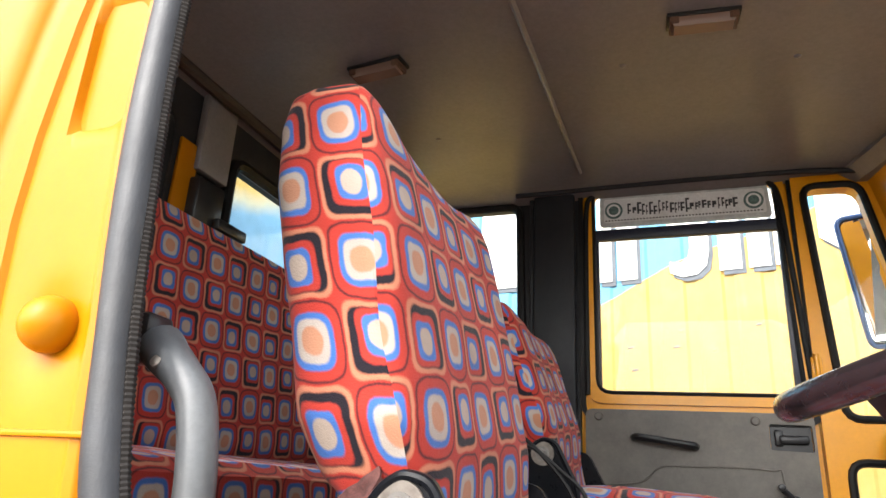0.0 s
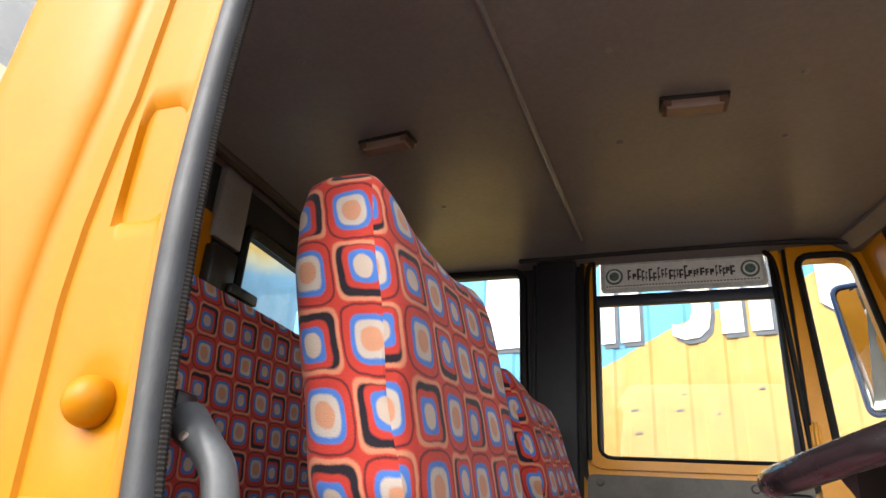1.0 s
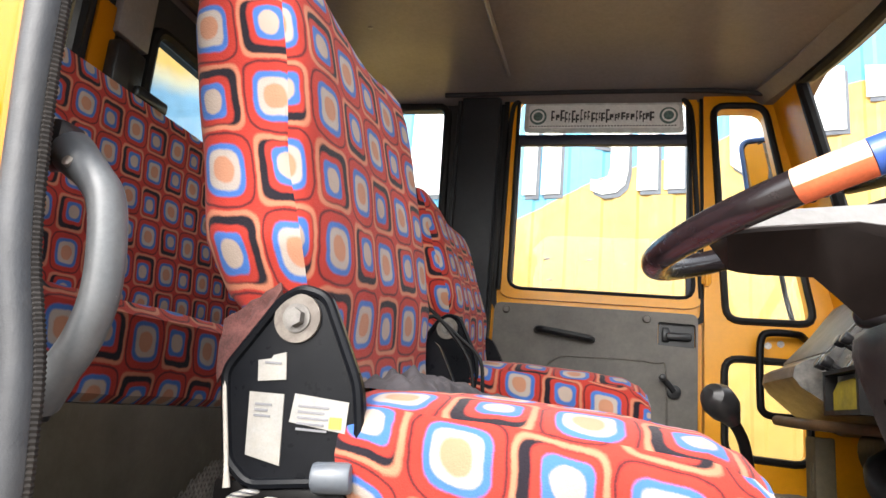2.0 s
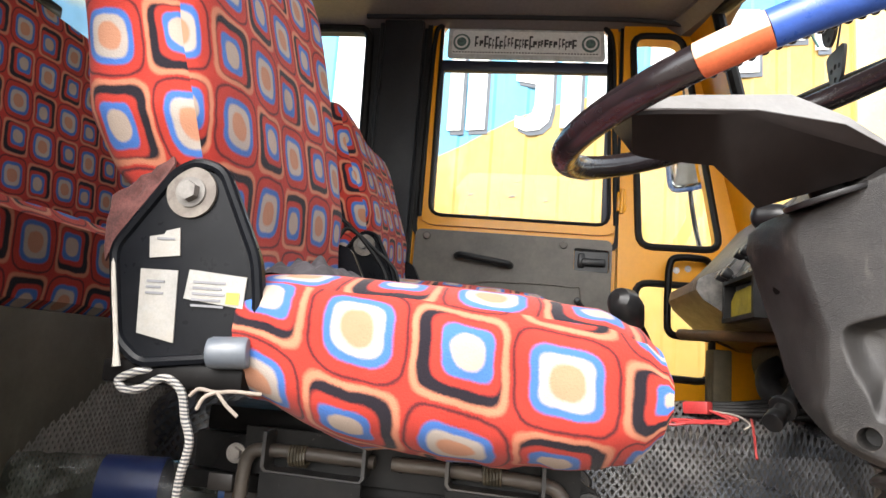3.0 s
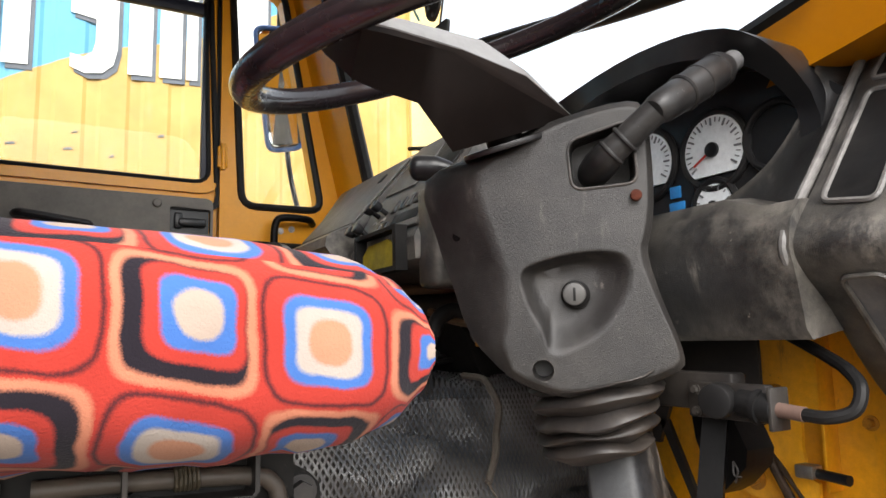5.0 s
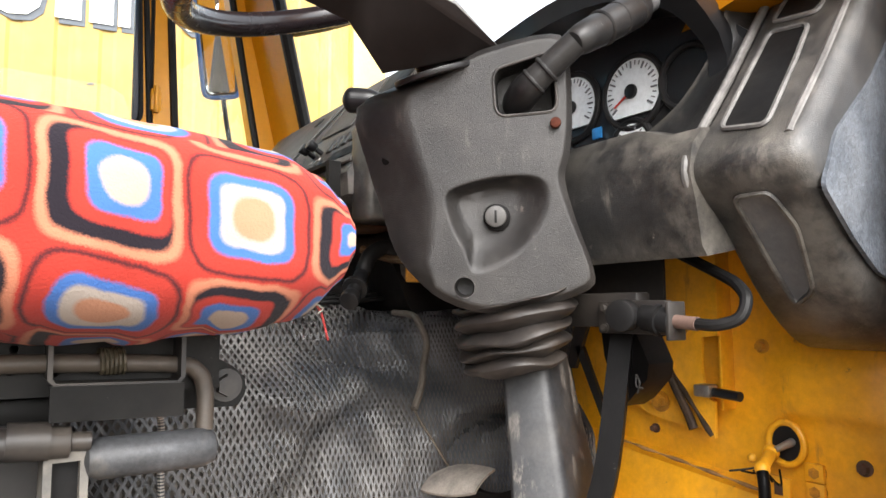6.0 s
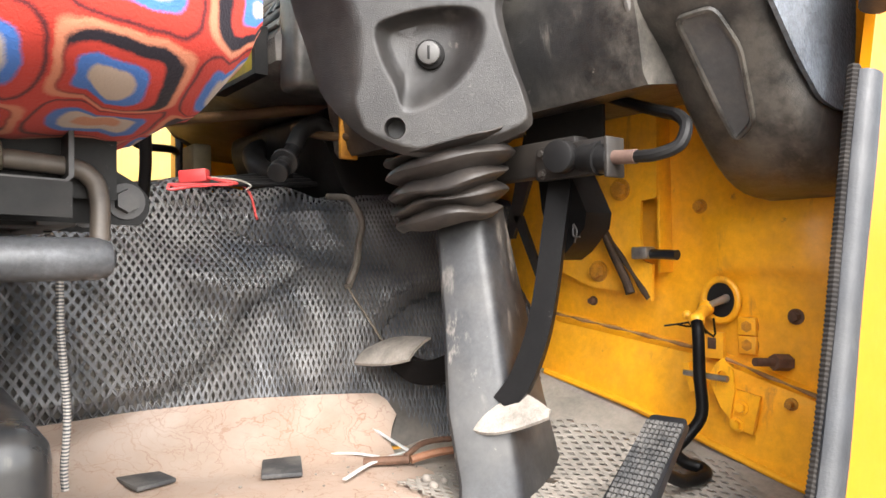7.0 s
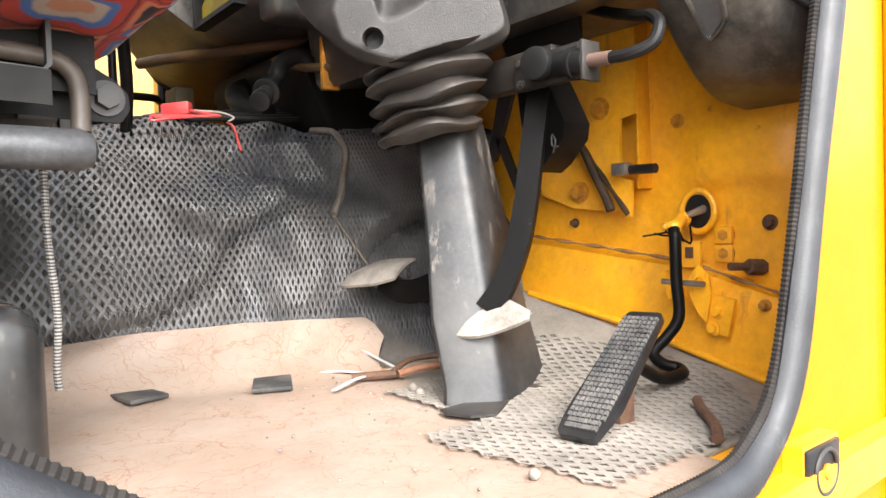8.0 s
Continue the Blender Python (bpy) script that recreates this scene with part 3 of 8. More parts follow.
def door_seal(pts, n=5):
    s = thing("door_seal", "grey rubber door seal with a ribbed inner lip, dusty and worn", "door seal", group="door seals")
    bm = bmesh.new()
    path = smooth_path([(x, 0.574, z) for x, z in pts], n)
    prof = [(math.cos(a) * (1.0 if math.sin(a) > -0.3 else 0.9), math.sin(a) * 0.85) for a in [2 * math.pi * i / 14 for i in range(14)]]
    tube(bm, path, lambda t: 0.0175 + 0.001 * math.sin(t * 60), profile=prof, up=(0, -1, 0))
    part("bulb", bm, RUBBER, s)
    bm = bmesh.new()
    c = Vector((0.5, 0.574, 0.9))
    inner = []
    for p in path:
        d = (c - p)
        d.y = 0
        inner.append(p + d.normalized() * 0.0165 + Vector((0, 0.006, 0)))
    fine = []
    for a, b in zip(inner, inner[1:]):
        k = max(1, round((b - a).length / 0.0024))
        fine += [a.lerp(b, i / k) for i in range(k)]
    rings = []
    for i, p in enumerate(fine):
        a, b = fine[max(0, i - 1)], fine[min(len(fine) - 1, i + 1)]
        t = (b - a).normalized()
        u = Vector((0, 1, 0))
        v = t.cross(u).normalized()
        r = 0.0062 + 0.0006 * (1 if i % 2 else -1)
        rings.append([bm.verts.new(p + (u * math.cos(2 * math.pi * j / 7) + v * math.sin(2 * math.pi * j / 7)) * r) for j in range(7)])
    for a, b in zip(rings, rings[1:]):
        for j in range(7):
            bm.faces.new((a[j], a[(j + 1) % 7], b[(j + 1) % 7], b[j]))
    part("ribbed_lip", bm, RIBBED, s)
    return s


def windscreen():
    """Front frame: header, far and near pillars, scuttle, rubber and the curved glass."""
    def wx(y, z):
        return 1.30 - 0.145 * ((y - 1.63) / 0.86) ** 2 - 0.235 * (z - 1.02)
    f = thing("windscreen", "wide curved windscreen in a black rubber seal", "windscreen", kind="structure")
    n = 28
    ys = [0.82 + 1.62 * i / n for i in range(n + 1)]
    bm = bmesh.new()
    g = [[bm.verts.new((wx(y, z), y, z)) for z in [1.02 + 0.785 * j / 8 for j in range(9)]] for y in ys]
    for i in range(n):
        for j in range(8):
            bm.faces.new((g[i][j], g[i + 1][j], g[i + 1][j + 1], g[i][j + 1]))
    part("pane", bm, GLASS, f).visible_shadow = False
    loop = [(wx(y, 1.02), y, 1.02) for y in ys] + [(wx(2.44, z), 2.44, z) for z in [1.10, 1.3, 1.5, 1.70]] + [(wx(y, 1.805), y, 1.805) for y in reversed(ys)] + [(wx(0.82, z), 0.82, z) for z in [1.70, 1.5, 1.3, 1.1]]
    bm = bmesh.new()
    tube(bm, loop, 0.022, 8, closed=True)
    part("window_seal", bm, RUBBER_BLACK, f)
    for ya, yb in ((2.46, 2.64), (0.64, 0.80)):
        bm = bmesh.new()
        rings = []
        for j in range(9):
            z = 0.95 + 0.95 * j / 8
            x = wx(2.44, z)
            o = 1 if ya > 1 else -1
            ring = [(x + 0.03, ya if o > 0 else yb, z), (x - 0.012, ya if o > 0 else yb, z), (x - 0.030, (ya + yb) / 2, z), (x - 0.050, yb if o > 0 else ya, z), (x + 0.0, (yb if o > 0 else ya) + 0.04 * o, z)]
            rings.append(ring)
        loft(bm, rings)
        part("pillar", bm, YELLOW_LIFTED, f, "yellow windscreen pillar", sharp=25)
    bm = bmesh.new()
    rings = [[(wx(y, 1.805) + 0.05, y, 1.815), (wx(y, 1.805) - 0.02, y, 1.815), (wx(y, 1.805) - 0.07, y, 1.85), (wx(y, 1.805) - 0.05, y, 1.93), (wx(y, 1.805) + 0.05, y, 1.93)] for y in [0.62 + 2.04 * i / 24 for i in range(25)]]
    loft(bm, rings)
    part("header", bm, HEADLINER, f)
    bm = bmesh.new()
    rings = [[(wx(y, 1.02) + 0.10, y, 0.90), (wx(y, 1.02) - 0.05, y, 0.90), (wx(y, 1.02) - 0.03, y, 1.0), (wx(y, 1.02) + 0.02, y, 1.005), (wx(y, 1.02) + 0.10, y, 0.98)] for y in [0.62 + 2.04 * i / 24 for i in range(25)]]
    loft(bm, rings)
    part("scuttle", bm, YELLOW, f)
    return wx


def roof_skin():
    bm = bmesh.new()
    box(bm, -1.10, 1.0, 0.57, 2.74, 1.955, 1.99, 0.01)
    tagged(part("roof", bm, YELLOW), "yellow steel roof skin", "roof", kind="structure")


def cab_nose():
    """The outer front of the cab below the windscreen."""
    bm = bmesh.new()
    plate(bm, rounded([(0.60, -0.45), (2.72, -0.45), (2.72, 0.99), (0.60, 0.99)], 0.05), [], "x", 1.70, 1.75)
    box(bm, 1.30, 1.75, 0.60, 2.72, 0.955, 0.985, 0.01)
    w = tagged(part("wall_nose", bm, YELLOW, smooth=False), "yellow painted outer front of the cab", "wall", kind="structure")
    bm = bmesh.new()
    plate(bm, [(1.325, -0.30), (1.70, -0.30), (1.70, 0.95), (1.325, 0.95)], [], "y", 2.70, 2.72)
    part("wing", bm, YELLOW, w, smooth=False)


cab_floor()
cab_nose()
headliner()
side_wall_far()
rear_wall()
near_side()
door_seal([(1.075, 0.508)] + SEAL[15:] + SEAL[:9])
door_seal(SEAL[12:14] + [(1.098, 0.585)])
screen_x = windscreen()
roof_skin()

# ---- the lorry body standing alongside, and the own headboard ----
def container():
    m = bpy.data.materials.new("painted_corrugated_sheet")
    m.use_nodes = True
    nt = m.node_tree
    b = nt.nodes["Principled BSDF"]
    co = nt.nodes.new("ShaderNodeTexCoord").outputs["Object"]
    sep = nt.nodes.new("ShaderNodeSeparateXYZ")
    nt.links.new(co, sep.inputs[0])
    wav = mth(nt, "MULTIPLY", mth(nt, "SINE", mth(nt, "MULTIPLY", sep.outputs[0], 5.0)), 0.03)
    edge = mth(nt, "ADD", mth(nt, "MULTIPLY_ADD", sep.outputs[0], 0.44, 2.025), wav)
    fac = mth(nt, "MULTIPLY_ADD", mth(nt, "SUBTRACT", sep.outputs[2], edge), 90.0, 0.5, True)
    base = ramp(nt, noise_fac(nt, 3.0, 6.0, 0.7), [(0.3, (0.40, 0.245, 0.05)), (0.7, (0.47, 0.31, 0.085))])
    stain = ramp(nt, noise_fac(nt, 5.0, 6.0, 0.72, stretch=(1, 1, 0.25)), [(0.55, (0, 0, 0)), (0.75, (1, 1, 1))])
    base = mixc(nt, mth(nt, "MULTIPLY", stain, 0.5), base, (0.50, 0.40, 0.24))
    scar = ramp(nt, noise_fac(nt, 14.0, 5.0, 0.7, stretch=(1.6, 1, 0.5)), [(0.68, (0, 0, 0)), (0.73, (1, 1, 1))])
    base = mixc(nt, mth(nt, "MULTIPLY", scar, 0.45), base, (0.26, 0.18, 0.08))
    col = mixc(nt, fac, base, (0.085, 0.30, 0.47))
    nt.links.new(col, b.inputs["Base Color"])
    b.inputs["Roughness"].default_value = 0.55
    c = thing("container_body", "yellow and blue painted corrugated lorry body with big white lettering", "lorry body", (0, 0, 0))
    bm = bmesh.new()
    xs, x = [], -5.0
    prof = ((0.0, 0.0), (0.13, 0.0), (0.15, 0.008), (0.205, 0.008), (0.225, 0.0))
    while x < 2.60:
        xs += [(x + a, 4.52 + d) for a, d in prof[:-1]]
        x += 0.225
    xs = [p for p in xs if p[0] < 2.60] + [(2.60, 4.52)]
    rows = [[bm.verts.new((x, y, z)) for x, y in xs] for z in (-0.15, 0.8, 1.6, 2.4, 3.3)]
    for a, d in zip(rows, rows[1:]):
        for i in range(len(xs) - 1):
            bm.faces.new((a[i], a[i + 1], d[i + 1], d[i]))
    part("side_sheet", bm, m, c, smooth=False)
    bm = bmesh.new()
    box(bm, 2.36, 2.62, 4.495, 4.53, -0.15, 3.3, 0.006)
    box(bm, -5.0, 2.62, 4.54, 6.6, -0.2, 3.29, 0.0)
    box(bm, -5.0, 2.62, 4.48, 4.53, -0.30, -0.15, 0.006)
    part("corner_post", bm, material("pale_yellow_paint", (0.62, 0.45, 0.17), 0.5, vary=0.08, scale=4.0), c)
    white = material("white_letter_paint", (0.66, 0.67, 0.66), 0.6, vary=0.05, scale=6.0)
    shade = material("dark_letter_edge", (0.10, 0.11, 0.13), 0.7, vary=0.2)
    def stroke(pts, y, mat, name):
        bm = bmesh.new()
        plate(bm, pts, [], "y", y, y + 0.004)
        part(name, bm, mat, c, smooth=False)
    def letter(polys):
        for pl in polys:
            stroke([(x + 0.022, z - 0.028) for x, z in pl], 4.514, shade, "letter_edge")
            stroke(pl, 4.506, white, "letter_stroke")
    def leg(a, d, z0=2.07, z1=2.95):
        k = 0.06
        return [(a, z0 + k * a), (d, z0 + k * d), (d, z1), (a, z1)]
    letter([leg(-0.215, -0.125), leg(-0.09, 0.035)])
    letter([[(0.36, 2.95), (0.36, 2.26), (0.345, 2.20), (0.30, 2.165), (0.235, 2.175), (0.235, 2.10), (0.31, 2.07), (0.40, 2.085), (0.455, 2.14), (0.475, 2.24), (0.475, 2.95)],
            [(0.23, 2.42), (0.36, 2.40), (0.36, 2.95), (0.23, 2.95)]])
    letter([leg(0.53, 0.66), leg(0.70, 0.825), leg(0.85, 0.915)])
    letter([[(1.10, 2.95), (1.10, 2.28), (1.24, 2.18), (1.34, 2.19), (1.34, 2.95)], [(1.42, 2.95), (1.42, 2.56), (1.52, 2.50), (1.78, 2.52), (1.78, 2.95)]])
    letter([leg(-1.02, -0.70, 2.10), leg(-0.60, -0.36, 2.12)])
    letter([leg(1.90, 2.06, 2.62, 2.95), leg(2.12, 2.20, 2.55, 2.95)])
    for x, z, w in ((-0.05, 1.62, 0.05), (0.22, 1.62, 0.05), (0.45, 1.60, 0.03), (-0.03, 1.48, 0.05), (0.26, 1.72, 0.03), (0.7, 1.75, 0.04)):
        stroke([(x, z), (x + w, z + 0.006), (x + w * 0.9, z + 0.018), (x + 0.01, z + 0.012)], 4.514, shade, "scuff")


def headboard():
    m = bpy.data.materials.new("headboard_paint")
    m.use_nodes = True
    nt = m.node_tree
    sep = nt.nodes.new("ShaderNodeSeparateXYZ")
    nt.links.new(nt.nodes.new("ShaderNodeTexCoord").outputs["Object"], sep.inputs[0])
    f = mth(nt, "ADD", mth(nt, "MULTIPLY_ADD", sep.outputs[1], 0.35, -0.9), mth(nt, "MULTIPLY", sep.outputs[2], -1.0))
    f = mth(nt, "ADD", f, mth(nt, "MULTIPLY", noise_fac(nt, 4.0), 0.10))
    col = ramp(nt, mth(nt, "MULTIPLY_ADD", f, 3.5, 7.0, True), [(0.1, (0.78, 0.50, 0.09)), (0.35, (0.70, 0.66, 0.45)), (0.6, (0.22, 0.48, 0.74))])
    nt.links.new(col, nt.nodes["Principled BSDF"].inputs["Base Color"])
    h = thing("headboard", "painted yellow and blue front board of the load body", "load body")
    bm = bmesh.new()
    box(bm, -1.62, -1.56, 0.35, 2.95, -0.2, 2.3, 0.01)
    part("board", bm, m, h)
    bm = bmesh.new()
    for i in range(5):
        box(bm, -1.555, -1.55, 2.02, 2.06 - 0.008 * (i % 2), 1.58 + 0.035 * i, 1.60 + 0.035 * i, 0.0)
    part("small_lettering", bm, TRIM_BLACK, h)
    bm = bmesh.new()
    box(bm, -4.2, -1.12, 0.75, 2.55, -0.75, -0.22, 0.02)
    part("chassis", bm, STEEL_BLACK, h)


def chassis():
    t = thing("chassis", "black steel chassis and wheels under the cab", "chassis")
    bm = bmesh.new()
    box(bm, -1.1, 1.3, 1.05, 1.2, -0.55, -0.06, 0.01)
    box(bm, -1.1, 1.3, 2.1, 2.25, -0.55, -0.06, 0.01)
    part("frame_rails", bm, STEEL_BLACK, t)
    for y in (0.75, 2.55):
        bm = bmesh.new()
        cyl(bm, (0.35, y - 0.12, -0.78), (0.35, y + 0.12, -0.78), 0.47, seg=40, bevel=0.04)
        part("wheel", bm, RUBBER_BLACK, t)


def side_mirror():
    t = thing("side_mirror", "door mirror with a bent glass in a black housing", "mirror")
    bm = bmesh.new()
    o = rounded([(0.87, 1.78), (0.93, 1.28), (1.07, 1.31), (1.03, 1.80)], 0.04)
    plate(bm, o, [], "y", 2.90, 2.925)
    hs = part("housing", bm, BLACK_PLASTIC, t)
    bm = bmesh.new()
    tube(bm, [(x, 2.897, z) for x, z in o], 0.009, 8, closed=True)
    part("rim", bm, material("blue_mirror_rim", (0.035, 0.11, 0.33), 0.4, vary=0.2), hs, "blue rim")
    bm = bmesh.new()
    i = rounded([(0.882, 1.765), (0.938, 1.297), (1.06, 1.322), (1.02, 1.785)], 0.035)
    vs = [bm.verts.new((x, 2.896 - 0.25 * (x - 0.93) ** 2 * 8, z)) for x, z in i]
    bm.faces.new(vs)
    mir = bpy.data.materials.new("mirror_glass")
    mir.use_nodes = True
    b = mir.node_tree.nodes["Principled BSDF"]
    b.inputs["Base Color"].default_value, b.inputs["Metallic"].default_value, b.inputs["Roughness"].default_value = (0.82, 0.84, 0.86, 1), 1.0, 0.04
    part("mirror_glass", bm, mir, t, smooth=False)
    bm = bmesh.new()
    tube(bm, [(1.06, 2.74, 1.0), (1.05, 2.86, 1.02), (1.02, 2.93, 1.25), (0.99, 2.935, 1.6), (0.97, 2.90, 1.85), (0.95, 2.74, 1.88)], 0.010, 10, smooth=6)
    part("arm", bm, BLACK_PLASTIC, t)


container()
headboard()
chassis()
side_mirror()

# ---- seats ----
def cushion_mesh(x0, x1, y0, y1, table, cell, seed=0.0, n=56, m=40):
    """A padded seat base: rings across the seat at steps of its length; table: x share, middle height, half height."""
    bm = bmesh.new()
    rings = []
    yc, hw = (y0 + y1) / 2, (y1 - y0) / 2
    for i in range(m + 1):
        t = i / m
        x = x0 + (x1 - x0) * (0.5 - 0.5 * math.cos(math.pi * t))
        s = (x - x0) / (x1 - x0)
        zc, hh = interp(s, [(a, b) for a, b, _ in table]), interp(s, [(a, c) for a, _, c in table])
        w = hw * (1 - 0.10 * max(0, (s - 0.75) / 0.25) ** 2 - 0.04 * max(0, (0.1 - s) / 0.1) ** 2)
        ring = []
        for a, b in superellipse(n, w, hh, 3.4, math.pi * 1.5):
            p = Vector((x, yc + a, zc + b))
            k = noise.noise(p * 9 + Vector((seed, 0, 0))) * 0.006 + noise.noise(Vector((p.x * 34, p.y * 12, p.z * 16 + seed))) * 0.021 * (max(0.0, min(1.0, -b / hh)) if b < 0 else 0.08)
            ring.append((p.x, p.y + k * (1 if a > 0 else -1), p.z + k * 0.5))
        rings.append(ring)
    round_by = [[0.0] for _ in rings]
    for ring, acc in zip(rings, round_by):
        for j in range(1, n + 1):
            acc.append(acc[-1] + (Vector(ring[j % n]) - Vector(ring[j - 1])).length)
    mid = round_by[len(rings) // 2]

    def chart(i, j, a, b, p):
        if n * 0.355 <= j < n * 0.655:
            # top panel, sewn on along both upper edges
            return (p.x - 0.298) / cell[0] + 1.0, 1.0 + (0.915 - p.y) / cell[1]
        u = (p.x - 0.168) / cell[0] + 1.0
        return u, mid[b] / cell[1] - 7.58 - 0.135 * (u - 1.6)
    panel_loft(bm, rings, chart)
    return bm


SEAM = 13    # step of the outline at which the front panel is sewn to the sides


def backrest_mesh(zs, y0, y1, cell, seed=0.0, n=64):
    """A padded back: rings round the seat at steps of height; zs: height, rear x, front x, share of width."""
    bm = bmesh.new()
    rings = []
    yc, hw = (y0 + y1) / 2, (y1 - y0) / 2
    steps = []
    for (za, *ra), (zb, *rb) in zip(zs, zs[1:]):
        k = max(1, round((zb - za) / 0.012))
        for i in range(k):
            t = i / k
            steps.append((za + (zb - za) * t, *[p + (q - p) * t for p, q in zip(ra, rb)]))
    steps.append(zs[-1])
    for z, xr, xf, sh in steps:
        ring = []
        xc, hx = (xr + xf) / 2, (xf - xr) / 2
        outline = superellipse(n, hw * sh, hx, 5.5, math.pi * 0.5)
        for j in (SEAM, n - SEAM):
            outline[j] = (outline[j][0], hx * interp(z, [(0.78, 0.69), (0.93, 0.575), (1.04, 0.60)]))
        for a, b in outline:
            p = Vector((xc + b, yc + a, z))
            k = noise.noise(p * 8 + Vector((seed, 0, 3))) * 0.006
            front = max(0, b / max(hx, 1e-4))
            dish = -0.016 * front * (1 - (a / hw) ** 2) * min(1, hx / 0.05)
            ring.append((p.x + k + dish, p.y + k * 0.6, z + 0.045 * (abs(a) / hw) ** 3 * min(1.0, max(0.0, (z - 0.98) / 0.22))))
        rings.append(ring)

    def chart(i, j, a, b, p):
        z, xr, xf, _ = steps[min(a, len(steps) - 1)]
        if j < SEAM or j >= n - SEAM:
            # front panel, turned round the corners as far as the side seams
            out = max(0.0, xf - 0.02 - p.x)
            y = p.y - out if p.y < yc else p.y + out
            return -(y - 0.931) / cell[0], (p.z - 0.12 * (y - 0.98) - 0.7755) / cell[1]
        return -(p.x + 0.30 * (p.z - 0.894) + 0.056) / 0.082, (p.z - 0.837) / 0.0975
    panel_loft(bm, rings, chart)
    return bm


TAB = [(0.0, 0.572, 0.066), (0.03, 0.566, 0.080), (0.30, 0.546, 0.101), (0.62, 0.538, 0.101), (0.85, 0.535, 0.092), (0.94, 0.534, 0.076), (0.985, 0.534, 0.056), (1.0, 0.534, 0.034)]


def cab_seat(label, seed, top=0.0):
    seat = thing("cab_seat", label, "seat", (0, 0, 0), group="front seats")
    part("seat_cushion", cushion_mesh(0.075, 0.537, 0.80, 1.345, TAB, (0.1055, 0.105), seed), CLOTH, seat)
    zs = [(0.610, -0.02, 0.070, 0.84), (0.66, -0.035, 0.062, 0.865), (0.70, -0.055, 0.056, 0.885), (0.74, -0.100, 0.055, 0.915), (0.77, -0.115, 0.053, 0.96), (0.80, -0.130, 0.05, 1.0), (0.95, -0.172, 0.02, 1.0), (1.08, -0.203, -0.012, 0.99),
          (1.16, -0.212, -0.035, 0.96), (1.20, -0.205, -0.052, 0.93), (1.225, -0.188, -0.070, 0.87), (1.238, -0.163, -0.092, 0.76)]
    zs = [(z if z < 0.8 else 0.8 + (z - 0.8) * (1 - top), *r) for z, *r in zs]
    part("backrest", backrest_mesh(zs, 0.795, 1.385, (0.108, 0.095), seed), CLOTH, seat)
    return seat



PAPER = material("white_sticker", (0.24, 0.232, 0.215), 0.6, vary=0.12, dust=0.5, dust_col=(0.28, 0.23, 0.17), scale=30.0)
INK = material("grey_print", (0.16, 0.16, 0.17), 0.6, vary=0.2)
YELLOW_TAG = material("yellow_tag", (0.80, 0.52, 0.04), 0.6, vary=0.1)


DULL_BOLT = material("dull_grey_bolt", (0.13, 0.12, 0.11), 0.5, metal=0.3, vary=0.3, dust=0.4, dust_col=(0.16, 0.13, 0.10), scale=50.0)
CHIPPED = material("chipped_black_steel", (0.010, 0.0098, 0.0095), 0.45, vary=0.3, dust=0.25, dust_col=(0.045, 0.038, 0.032), wear=0.10, wear_col=(0.26, 0.23, 0.20), scale=16.0, spec=0.14)
BROWN_SPRING = material("grimy_brown_spring", (0.06, 0.048, 0.030), 0.5, vary=0.4, scale=60.0)
BROWN_ROD = material("dust_brown_rod", (0.060, 0.048, 0.038), 0.5, vary=0.3, dust=0.5, dust_col=(0.12, 0.098, 0.075), scale=20.0)
PALE_TUBE = material("dust_caked_tube", (0.12, 0.115, 0.105), 0.7, vary=0.3, dust=0.7, dust_col=(0.30, 0.26, 0.21), scale=16.0)


